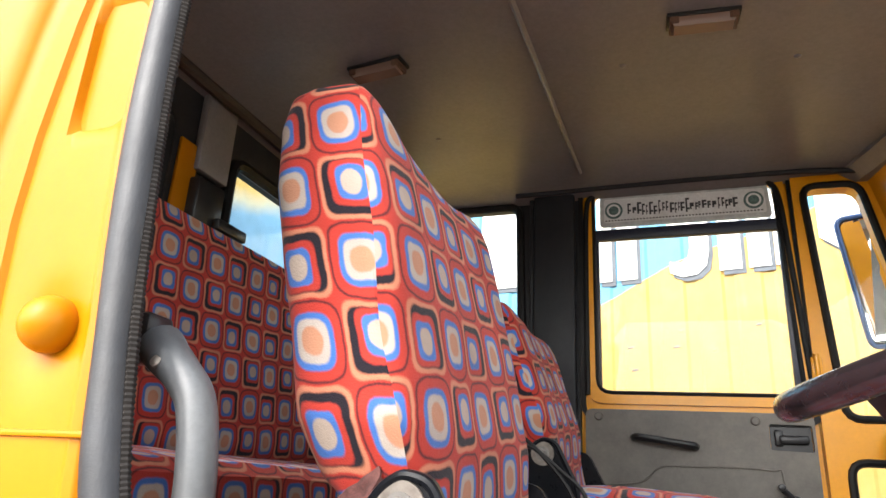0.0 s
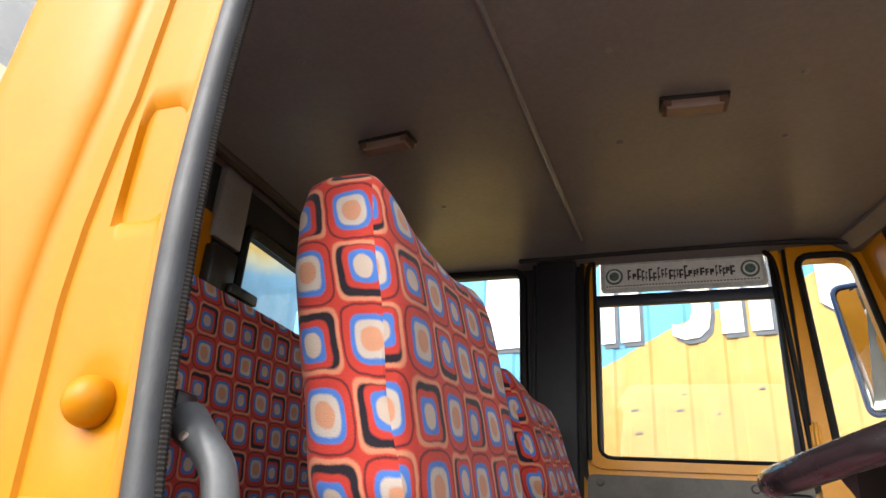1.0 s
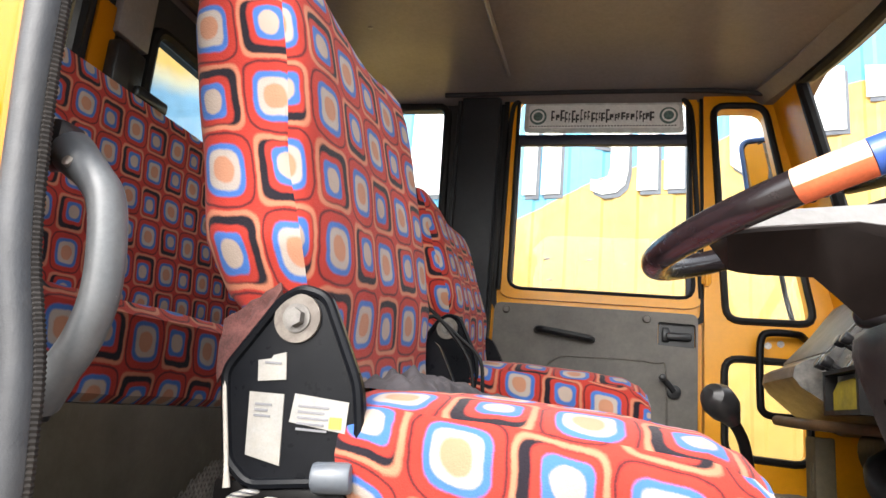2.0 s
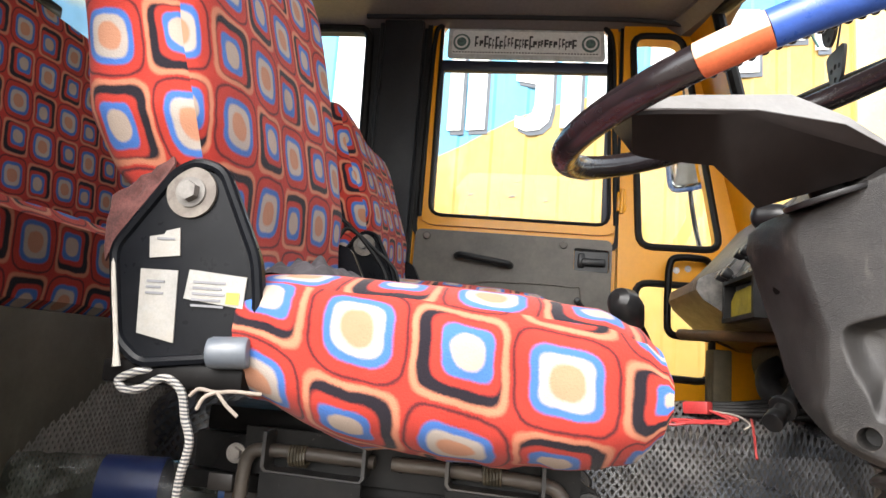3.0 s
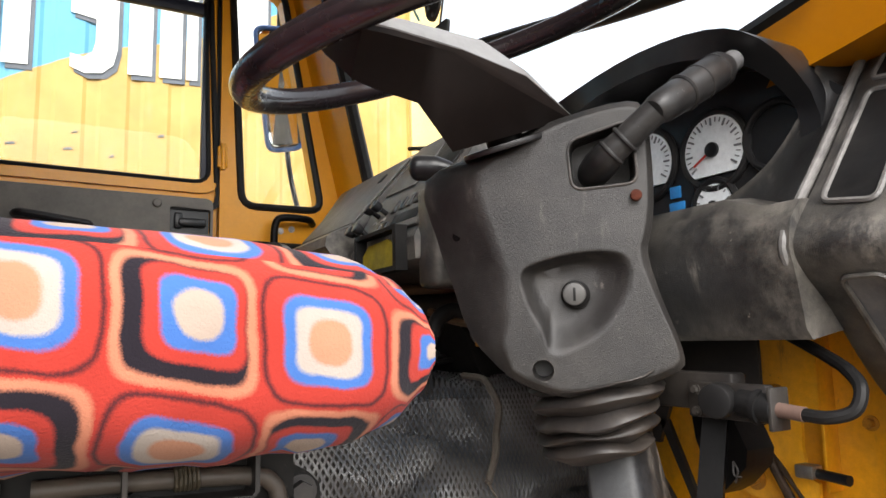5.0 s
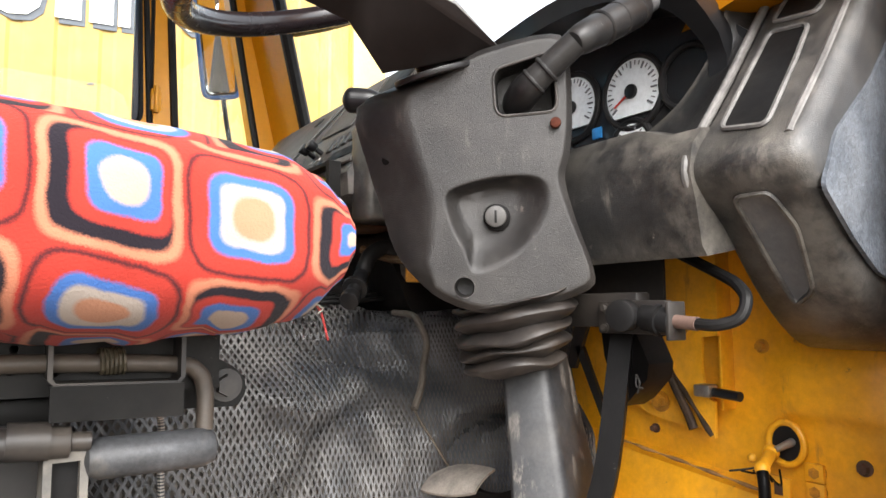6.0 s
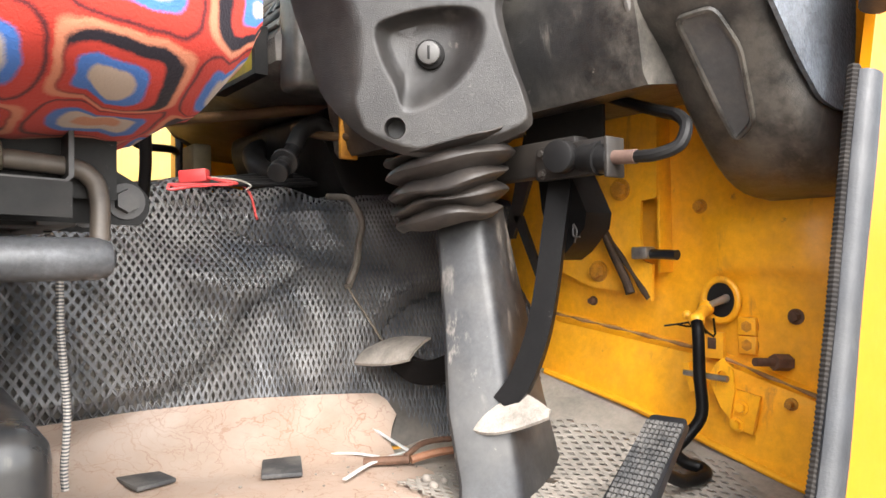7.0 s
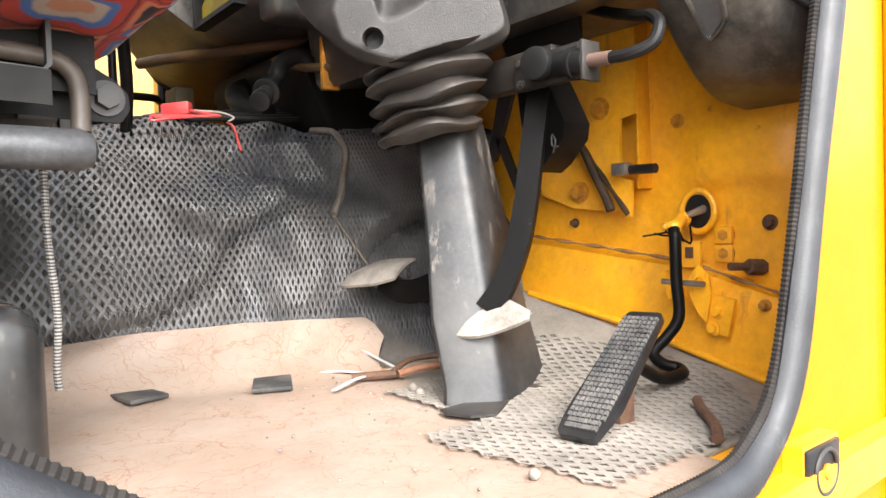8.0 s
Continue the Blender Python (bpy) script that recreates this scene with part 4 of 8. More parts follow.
def seat_fittings(seat, stickers):
    """Side plates, pivot bolts, slides, pedestal and the grey adjuster of a seat."""
    out = rounded([(-0.061, 0.648), (0.001, 0.738), (0.025, 0.752), (0.058, 0.744), (0.109, 0.643), (0.118, 0.590), (0.115, 0.552), (0.085, 0.532), (-0.011, 0.520), (-0.042, 0.545)], 0.014)
    for y0, y1, d in ((0.806, 0.819, -1), (1.352, 1.365, 1)):
        bm = bmesh.new()
        plate(bm, out, [], "y", y0, y1)
        c = Vector((0.03, 0.64))
        rim = [(x + (c.x - x) * 0.06, (y0 if d < 0 else y1), z + (c.y - z) * 0.06) for x, z in out]
        tube(bm, rim, 0.006, 8, closed=True)
        pl = part("side_plate", bm, SEAT_STEEL, seat, "black side plate")
        yf = y0 if d < 0 else y1
        bm = bmesh.new()
        cyl(bm, (0.025, yf, 0.711), (0.025, yf + d * 0.004, 0.711), 0.028, seg=28)
        part("washer", bm, material("dull_washer", (0.085, 0.068, 0.055), 0.55, vary=0.2, dust=0.4, scale=40.0), pl)
        bolt(pl, (0.025, yf + d * 0.003, 0.711), (0, d, 0), 0.0115, 0.013, DULL_BOLT)
        bm = bmesh.new()
        box(bm, -0.05, 0.105, min(yf, yf - d * 0.07), max(yf, yf - d * 0.07), 0.505, 0.530, 0.004)
        part("hinge_foot", bm, STEEL_BLACK, seat)
    bm = bmesh.new()
    cyl(bm, (0.069, 0.796, 0.543), (0.112, 0.802, 0.546), 0.0165, seg=20, bevel=0.005)
    part("adjuster_knob", bm, material("grey_blue_knob", (0.075, 0.090, 0.11), 0.35, vary=0.1, dust=0.2), seat, "grey plastic adjuster knob")
    for y in (1.045, 1.235):
        bm = bmesh.new()
        box(bm, -0.05, 0.455, y, y + 0.045, 0.385, 0.435, 0.005)
        box(bm, -0.06, 0.42, y - 0.008, y + 0.053, 0.360, 0.384, 0.003)
        part("slide_rail", bm, CHIPPED, seat)
        bm = bmesh.new()
        plate(bm, rounded([(0.345, 0.366), (0.373, 0.417), (0.412, 0.458), (0.424, 0.464), (0.447, 0.440), (0.469, 0.416), (0.488, 0.405), (0.500, 0.392), (0.501, 0.376), (0.492, 0.362), (0.461, 0.363)], 0.004), [], "y", y - 0.016, y - 0.010)
        fr = part("front_lug", bm, CHIPPED, seat)
        bolt(fr, (0.478, y - 0.016, 0.386), (0, -1, 0), 0.0125, 0.013, STEEL_DUSTY)
        for x in (0.0, 0.27):
            bm = bmesh.new()
            plate(bm, [(x, y), (x + 0.045, y), (x + 0.045, y + 0.045), (x, y + 0.045)], [[(x + 0.006, y + 0.006), (x + 0.039, y + 0.006), (x + 0.039, y + 0.039), (x + 0.006, y + 0.039)]], "z", 0.19, 0.361)
            part("leg", bm, STEEL_DUSTY, seat, smooth=False)
    bm = bmesh.new()
    box(bm, -0.03, 0.36, 1.03, 1.27, 0.437, 0.472, 0.006)
    part("seat_pan", bm, STEEL_BLACK, seat)
    bm = bmesh.new()
    box(bm, -0.33, 0.044, 0.97, 1.28, 0.289, 0.301, 0.003)
    part("rear_shelf", bm, BROWN_ROD, seat, "dust-brown steel shelf")
    for x in (-0.02, 0.40):
        bm = bmesh.new()
        box(bm, x, x + 0.035, 1.03, 1.25, 0.36, 0.383, 0.003)
        part("cross_member", bm, STEEL_DUSTY, seat)
    bm = bmesh.new()
    box(bm, 0.02, 0.405, 0.94, 1.27, 0.002, 0.192, 0.035, 4)
    part("pedestal", bm, material("chipped_black_paint", (0.008, 0.009, 0.011), 0.3, vary=0.2, streak=0.8, dust=0.12, dust_col=(0.30, 0.27, 0.22), wear=0.14, wear_col=(0.42, 0.38, 0.28), scale=8.0), seat, "chipped black pedestal box")
    # slide release: a punched black channel with two U-brackets, sprung rods and a thick bare handle
    slot = lambda x, z, a, b: [(x + a * math.cos(q), z + math.copysign(b, math.sin(q)) + a * math.sin(q)) for q in [2 * math.pi * (i + 0.5) / 12 for i in range(12)]]
    bm = bmesh.new()
    plate(bm, [(0.035, 0.3912), (0.4655, 0.3855), (0.4655, 0.4433), (0.035, 0.4501)], [slot(0.2423, 0.4184, 0.0045, 0.006), slot(0.3103, 0.4161, 0.0045, 0.006), slot(0.2774, 0.4331, 0.004, 0.0), slot(0.2752, 0.4116, 0.003, 0.0)], "y", 1.0095, 1.0145)
    part("punched_channel", bm, CHIPPED, seat, "chipped black punched channel", smooth=False)
    bm = bmesh.new()
    plate(bm, [(0.0973, 0.5045), (0.1426, 0.5102), (0.1936, 0.4479), (0.1234, 0.4479)], [], "y", 1.0197, 1.0257)
    part("strut", bm, STEEL_BLACK, seat, smooth=False)
    for x0, x1, xs in ((0.0735, 0.2015, 0.1007), (0.3046, 0.4202, 0.3466)):
        bm = bmesh.new()
        tube(bm, [(x0, 0.9925, 0.4479), (x0, 0.9925, 0.4059), (x0 + 0.005, 0.9925, 0.4003), (x1 - 0.005, 0.9925, 0.3969), (x1, 0.9925, 0.4025), (x1, 0.9925, 0.4445)], 1.0, profile=[(0.0022, 0.018), (-0.0022, 0.018), (-0.0022, -0.018), (0.0022, -0.018)], up=(0, 1, 0))
        lb = part("latch_bracket", bm, STEEL_DUSTY, seat)
        bm = bmesh.new()
        plate(bm, [(x0, 0.3685), (x1, 0.3651), (x1, 0.3969), (x0, 0.4003)], [], "y", 0.9698, 0.9738)
        part("bracket_lip", bm, CHIPPED, lb, smooth=False)
        bm = bmesh.new()
        tube(bm, [(xs + 0.023 * i / 60, 0.997 + 0.012 * math.cos(i * 0.62), 0.4195 + 0.012 * math.sin(i * 0.62)) for i in range(61)], 0.002, 6)
        part("spring", bm, BROWN_SPRING, lb)
    bm = bmesh.new()
    tube(bm, [(0.2333, 0.997, 0.4207), (0.3069, 0.997, 0.4195), (0.4145, 0.997, 0.4139), (0.4395, 0.997, 0.4048), (0.4474, 0.997, 0.3855), (0.4474, 0.9948, 0.3459)], 0.0088, 18, smooth=5)
    part("release_rod", bm, BROWN_ROD, seat)
    bm = bmesh.new()
    tube(bm, [(0.2106, 0.997, 0.4207), (0.1256, 0.997, 0.4229), (0.0633, 0.997, 0.4229), (0.0463, 0.997, 0.4139), (0.0418, 0.997, 0.3912), (0.0395, 0.997, 0.3345)], 0.0088, 18, smooth=5)
    part("release_rod", bm, BROWN_ROD, seat)
    bm = bmesh.new()
    plate(bm, rounded([(-0.0103, 0.3912), (0.052, 0.3855), (0.052, 0.4422), (0.0067, 0.4309)], 0.008), [], "y", 1.0174, 1.0234)
    rl = part("rear_lug", bm, STEEL_BLACK, seat)
    bolt(rl, (0.0214, 1.0174, 0.4127), (0, -1, 0), 0.009, 0.010, ZINC)
    bm = bmesh.new()
    plate(bm, [(0.303, 0.275), (0.340, 0.275), (0.340, 0.340), (0.303, 0.340)], [[(0.310, 0.290), (0.333, 0.290), (0.333, 0.330), (0.310, 0.330)]], "y", 0.985, 1.045)
    sq = part("square_tube", bm, PALE_TUBE, seat, "dust-caked square tube end", smooth=False)
    # black block paints the dark inside of the open tube
    bm = bmesh.new()
    box(bm, 0.309, 0.334, 1.0, 1.04, 0.289, 0.331)
    part("tube_bore_shade", bm, RUBBER_BLACK, sq, smooth=False)
    bm = bmesh.new()
    cyl(bm, (0.3352, 0.9914, 0.3289), (0.4599, 0.9914, 0.3289), 0.0198, seg=22, bevel=0.015)
    part("release_handle", bm, material("worn_grey_handle", (0.062, 0.064, 0.068), 0.5, metal=0.2, vary=0.4, mottle=0.3, lo=0.48, hi=0.60, dust=0.6, dust_col=(0.16, 0.142, 0.118), scale=14.0), seat, "worn bare steel release handle")
    bm = bmesh.new()
    cyl(bm, (0.1823, 0.9857, 0.3549), (0.3239, 0.9857, 0.3481), 0.0147, seg=16, bevel=0.002)
    cyl(bm, (0.2899, 0.9857, 0.3504), (0.3409, 0.9857, 0.347), 0.009, seg=14)
    cyl(bm, (0.2729, 0.9857, 0.3527), (0.3069, 0.9857, 0.3504), 0.0175, seg=16)
    part("hose_fitting", bm, STEEL_DUSTY, seat)
    if stickers:
        for k, (pts, lines) in enumerate((([(-0.013, 0.638), (0.021, 0.642), (0.017, 0.672), (0.002, 0.668), (0.0, 0.664), (-0.016, 0.661)], 1),
                                          ([(-0.016, 0.558), (0.026, 0.550), (0.021, 0.626), (-0.021, 0.626)], 3), ([(0.031, 0.597), (0.097, 0.590), (0.098, 0.623), (0.034, 0.628)], 5))):
            bm = bmesh.new()
            plate(bm, pts, [], "y", 0.8040, 0.8058)
            st = part("sticker", bm, PAPER, seat, "dirty white sticker", smooth=False)
            x0, z1 = min(p[0] for p in pts), max(p[1] for p in pts)
            for i in range(lines):
                bm = bmesh.new()
                w = 0.020 + 0.016 * (k == 2) - 0.004 * (i % 2)
                box(bm, x0 + 0.009, x0 + 0.009 + w, 0.8031, 0.8039, z1 - 0.014 - i * 0.0062, z1 - 0.0115 - i * 0.0062)
                part("print_bar", bm, INK, st, smooth=False)
            if k == 2:
                bm = bmesh.new()
                box(bm, 0.078, 0.092, 0.8029, 0.8038, 0.594, 0.606)
                part("yellow_patch", bm, YELLOW_TAG, st, smooth=False)


driver = cab_seat("driver seat in red printed plush cover with blue and white squares", 1.0)
mate = cab_seat("passenger seat in the same printed plush beside the far door", 5.0, 0.32)
seat_fittings(driver, True)
seat_fittings(mate, False)
mate.location = (-0.06, 1.02, 0.115)


def rear_bench():
    b = thing("rear_bench", "full-width rear bench in red printed plush with ringed squares", "bench seat")
    bm = bmesh.new()
    rings = []
    for i in range(25):
        y = 0.72 + 1.88 * i / 24
        prof = [(-0.90, 0.60), (-0.44, 0.58), (-0.418, 0.60), (-0.410, 0.66), (-0.415, 0.735), (-0.435, 0.757), (-0.50, 0.765), (-0.65, 0.772), (-0.80, 0.785), (-0.90, 0.79)]
        rings.append([(x, y, z + 0.004 * noise.noise((x * 9, y * 7, 1))) for x, z in prof])
    loft(bm, rings, (0.098, 0.098), start=(0.2, 0.53))
    part("seat_cushion", bm, CLOTH, b)
    bm = bmesh.new()
    rings = []
    for i in range(25):
        y = 0.72 + 1.88 * i / 24
        prof = [(-0.98, 0.76), (-0.86, 0.76), (-0.838, 0.79), (-0.835, 0.83), (-0.85, 1.0), (-0.865, 1.15), (-0.88, 1.33), (-0.895, 1.375), (-0.93, 1.392), (-0.98, 1.38)]
        rings.append([(x + 0.005 * noise.noise((z * 6, y * 6, 5)), y, z) for x, z in prof])
    panel_loft(bm, rings, lambda i, j, a, b, p: ((p.y - 1.387) / 0.0935 + 0.5, (1.318 - p.z + 0.06 * (p.y - 1.48)) / 0.0925))
    part("backrest", bm, CLOTH, b)
    bm = bmesh.new()
    box(bm, -0.46, -0.425, 0.70, 2.62, 0.0, 0.585, 0.004)
    part("front_board", bm, material("oily_dark_board", (0.080, 0.070, 0.050), 0.45, vary=0.35, dust=0.4, dust_col=(0.13, 0.115, 0.085), scale=6.0, streak=0.4, wear_col=(0.15, 0.13, 0.10)), b, "oily dark front board")


rear_bench()

# ---- far door ----
def far_door():
    d = thing("door_1", "closed yellow cab door with grey lower trim panel and a two-part window", "door", kind="structure")
    outer = rounded([(-0.068, 0.02), (0.700, 0.02), (0.690, 1.905), (-0.055, 1.905)], 0.03)
    win = rounded([(-0.002, 1.088), (0.668, 1.078), (0.640, 1.875), (-0.006, 1.885)], 0.05)
    bm = bmesh.new()
    plate(bm, outer, [win], "y", FAR_Y, FAR_Y + 0.055)
    part("door_shell", bm, YELLOW_LIFTED, d, smooth=False)
    # raised inner rim round the window
    bm = bmesh.new()
    rim = rounded([(-0.040, 1.05), (0.700, 1.04), (0.672, 1.905), (-0.040, 1.905)], 0.06)
    plate(bm, rim, [win], "y", FAR_Y - 0.014, FAR_Y - 0.0005)
    part("window_rim", bm, YELLOW_LIFTED, d, smooth=False)
    bm = bmesh.new()
    tube(bm, [(x, FAR_Y - 0.010, z) for x, z in win], 0.008, 8, closed=True)
    part("window_seal", bm, RUBBER_BLACK, d)
    bm = bmesh.new()
    plate(bm, rounded([(-0.062, 0.99), (0.712, 0.98), (0.705, 1.918), (-0.062, 1.918)], 0.06), [rounded([(-0.045, 1.0), (0.69, 0.99), (0.683, 1.897), (-0.045, 1.897)], 0.05)], "y", FAR_Y - 0.018, FAR_Y - 0.004)
    part("door_gap_seal", bm, RUBBER_BLACK, d, smooth=False)
    bm = bmesh.new()
    tube(bm, [(x, FAR_Y - 0.015, z) for x, z in ((-0.038, 1.08), (-0.036, 1.60), (-0.030, 1.80), (-0.010, 1.85), (0.05, 1.872), (0.57, 1.868), (0.628, 1.845), (0.655, 1.78), (0.668, 1.55), (0.692, 1.08))], 0.010, 10, smooth=5)
    part("frame_seal", bm, RUBBER_BLACK, d)
    bm = bmesh.new()
    plate(bm, win, [], "y", FAR_Y + 0.02, FAR_Y + 0.025)
    part("pane", bm, GLASS, d, smooth=False).visible_shadow = False
    navy = material("navy_window_bar", (0.012, 0.016, 0.035), 0.4, vary=0.2)
    bm = bmesh.new()
    box(bm, -0.004, 0.652, FAR_Y - 0.010, FAR_Y + 0.02, 1.668, 1.712, 0.006)
    box(bm, -0.006, 0.012, FAR_Y - 0.006, FAR_Y + 0.02, 1.10, 1.70, 0.003)
    box(bm, 0.640, 0.668, FAR_Y - 0.006, FAR_Y + 0.02, 1.09, 1.70, 0.003)
    part("window_bar", bm, navy, d)
    # printed transparent strip along the top of the window
    strip = material("printed_plastic_strip", (0.58, 0.62, 0.62), 0.25, vary=0.2, scale=30.0)
    bm = bmesh.new()
    plate(bm, rounded([(0.018, 1.725), (0.632, 1.722), (0.622, 1.858), (0.018, 1.862)], 0.02), [], "y", FAR_Y + 0.005, FAR_Y + 0.01)
    part("printed_strip", bm, strip, d, "printed silver-grey window strip", smooth=False)
    pale = material("pale_print", (0.78, 0.81, 0.81), 0.4, vary=0.1)
    dark = material("dark_print", (0.045, 0.05, 0.055), 0.4, vary=0.3, scale=90.0)
    bm = bmesh.new()
    plate(bm, rounded([(0.035, 1.742), (0.615, 1.740), (0.610, 1.836), (0.035, 1.840)], 0.012), [], "y", FAR_Y - 0.001, FAR_Y + 0.002)
    part("strip_panel", bm, pale, d, smooth=False)
    for x in (0.073, 0.573):
        bm = bmesh.new()
        cyl(bm, (x, FAR_Y - 0.004, 1.790), (x, FAR_Y - 0.0012, 1.790), 0.034, seg=28)
        part("rosette", bm, material("rosette_print", (0.10, 0.17, 0.16), 0.4, vary=0.5, scale=120.0), d)
        bm = bmesh.new()
        plate(bm, [(x + 0.026 * math.cos(a), 1.79 + 0.026 * math.sin(a)) for a in [2 * math.pi * i / 24 for i in range(24)]],
              [[(x + 0.019 * math.cos(a), 1.79 + 0.019 * math.sin(a)) for a in [2 * math.pi * i / 24 for i in range(24)]]], "y", FAR_Y - 0.0065, FAR_Y - 0.0045)
        part("rosette_ring", bm, pale, d)
    rng = random.Random(5)
    x = 0.125
    bm = bmesh.new()
    while x < 0.515:
        w = rng.uniform(0.006, 0.017)
        z0, z1 = 1.768 + rng.uniform(-0.006, 0.008), 1.806 + rng.uniform(-0.008, 0.014)
        box(bm, x, x + w * 0.45, FAR_Y - 0.003, FAR_Y - 0.0012, z0, z1)
        box(bm, x, x + w, FAR_Y - 0.003, FAR_Y - 0.0012, z1 - 0.007, z1)
        box(bm, x + w * 0.4, x + w, FAR_Y - 0.003, FAR_Y - 0.0012, z0 + 0.01, z0 + 0.017)
        x += w + rng.uniform(0.001, 0.006)
    part("unreadable_script", bm, dark, d, smooth=False)
    bm = bmesh.new()
    for i in range(48):
        box(bm, 0.04 + i * 0.0118, 0.047 + i * 0.0118, FAR_Y - 0.003, FAR_Y - 0.0012, 1.747, 1.751)
    part("dotted_border", bm, dark, d, smooth=False)
    # lower trim
    bm = bmesh.new()
    trim = rounded([(-0.052, 0.30), (0.680, 0.30), (0.680, 1.020), (-0.045, 1.030)], 0.025)
    recess = rounded([(0.545, 0.905), (0.672, 0.900), (0.672, 0.983), (0.545, 0.988)], 0.010, 3)
    plate(bm, trim, [recess], "y", FAR_Y - 0.026, FAR_Y - 0.002)
    tr = part("trim_panel", bm, DOOR_TRIM, d, "scuffed grey plastic trim panel", smooth=False)
    bm = bmesh.new()
    tube(bm, [(0.02, FAR_Y - 0.027, 0.775), (0.14, FAR_Y - 0.027, 0.79), (0.20, FAR_Y - 0.027, 0.838), (0.30, FAR_Y - 0.027, 0.845), (0.53, FAR_Y - 0.027, 0.842), (0.575, FAR_Y - 0.027, 0.80), (0.575, FAR_Y - 0.027, 0.40)], 0.004, 6, smooth=5)
    part("pressed_line", bm, DOOR_TRIM, tr)
    bm = bmesh.new()
    box(bm, 0.548, 0.670, FAR_Y - 0.006, FAR_Y - 0.003, 0.902, 0.985)
    lt = part("latch_cup", bm, BLACK_PLASTIC, d, "black recessed latch cup")
    bm = bmesh.new()
    box(bm, 0.572, 0.660, FAR_Y - 0.030, FAR_Y - 0.010, 0.925, 0.952, 0.007)
    box(bm, 0.560, 0.585, FAR_Y - 0.024, FAR_Y - 0.006, 0.918, 0.970, 0.006)
    part("latch_lever", bm, BLACK_PLASTIC, lt)
    bm = bmesh.new()
    tube(bm, [(0.118, FAR_Y - 0.028, 0.935), (0.128, FAR_Y - 0.055, 0.934), (0.16, FAR_Y - 0.062, 0.931), (0.28, FAR_Y - 0.062, 0.914), (0.31, FAR_Y - 0.055, 0.910), (0.318, FAR_Y - 0.028, 0.909)], 0.012, 10, smooth=4)
    part("pull_handle", bm, BLACK_PLASTIC, d)
    for x, z in ((0.0, 1.004), (0.506, 0.995)):
        bm = bmesh.new()
        cyl(bm, (x, FAR_Y - 0.026, z), (x, FAR_Y - 0.034, z), 0.015, 0.011, seg=18)
        part("screw_cap", bm, DOOR_TRIM, d)
    bm = bmesh.new()
    cyl(bm, (0.60, FAR_Y - 0.026, 0.745), (0.60, FAR_Y - 0.045, 0.745), 0.024, seg=20, bevel=0.004)
    tube(bm, [(0.60, FAR_Y - 0.048, 0.745), (0.585, FAR_Y - 0.052, 0.765), (0.565, FAR_Y - 0.055, 0.785)], 0.010, 8)
    cyl(bm, (0.560, FAR_Y - 0.05, 0.79), (0.560, FAR_Y - 0.095, 0.79), 0.011, seg=14, bevel=0.003)
    part("window_crank", bm, BLACK_PLASTIC, d)
    for z in (0.35, 1.13):
        bm = bmesh.new()
        box(bm, 0.690, 0.725, FAR_Y - 0.034, FAR_Y - 0.002, z, z + 0.075, 0.005)
        cyl(bm, (0.707, FAR_Y - 0.036, z - 0.008), (0.707, FAR_Y - 0.036, z + 0.083), 0.008, seg=12)
        part("hinge", bm, YELLOW_LIFTED, d)


far_door()


def grab_bar():
    g = thing("grab_bar", "black painted grab bar screwed to the yellow front quarter", "grab handle")
    bm = bmesh.new()
    y = FAR_Y - 0.032
    tube(bm, [(1.02, y, 0.955), (0.985, y - 0.05, 0.962), (0.90, y - 0.06, 0.962), (0.872, y - 0.06, 0.94), (0.866, y - 0.06, 0.86), (0.866, y - 0.06, 0.74), (0.872, y - 0.06, 0.705), (0.90, y - 0.06, 0.690), (0.985, y - 0.05, 0.690), (1.02, y, 0.69)], 0.0125, 12, smooth=4)
    part("bar", bm, STEEL_BLACK, g)
    for x, z in ((0.945, 0.933), (0.905, 0.925)):
        bolt(g, (x, y + 0.002, z), (0, -1, 0), 0.008, 0.008, ZINC, "screw")


grab_bar()


def ceiling_lamp(at, label):
    l = thing("ceiling_lamp", label, "lamp", at, group="ceiling lamps")
    bm = bmesh.new()
    box(bm, -0.088, 0.088, -0.032, 0.032, -0.012, 0.0, 0.004)
    part("base", bm, BLACK_PLASTIC, l)
    m = bpy.data.materials.new("clear_lens")
    m.use_nodes = True
    b = m.node_tree.nodes["Principled BSDF"]
    b.inputs["Base Color"].default_value, b.inputs["Roughness"].default_value, b.inputs["Transmission Weight"].default_value = (0.30, 0.19, 0.15, 1), 0.25, 0.35
    bm = bmesh.new()
    rings = [[(sx * (0.078 - k), sy * (0.027 - k), -0.010 - h) for sx, sy in ((-1, -1), (1, -1), (1, 1), (-1, 1))] for k, h in ((0, 0), (0.001, 0.012), (0.008, 0.024))]
    loft(bm, rings)
    part("lens", bm, m, l)
    for x in (-0.07, 0.07):
        bm = bmesh.new()
        box(bm, x - 0.011, x + 0.011, -0.029, 0.029, -0.028, -0.008, 0.003)
        part("end_cap", bm, RUST, l, "browned end cap")
    return l


lamp_a = ceiling_lamp((0.40, 1.66, CEIL_Z + 0.002), "dusty ceiling lamp with a clear lens and brown end caps")
lamp_b = copy_thing(lamp_a, pose(-0.485, 1.645, CEIL_Z + 0.002, 0, 0, -6))
lamp_a.rotation_euler = (0, 0, radians(5))

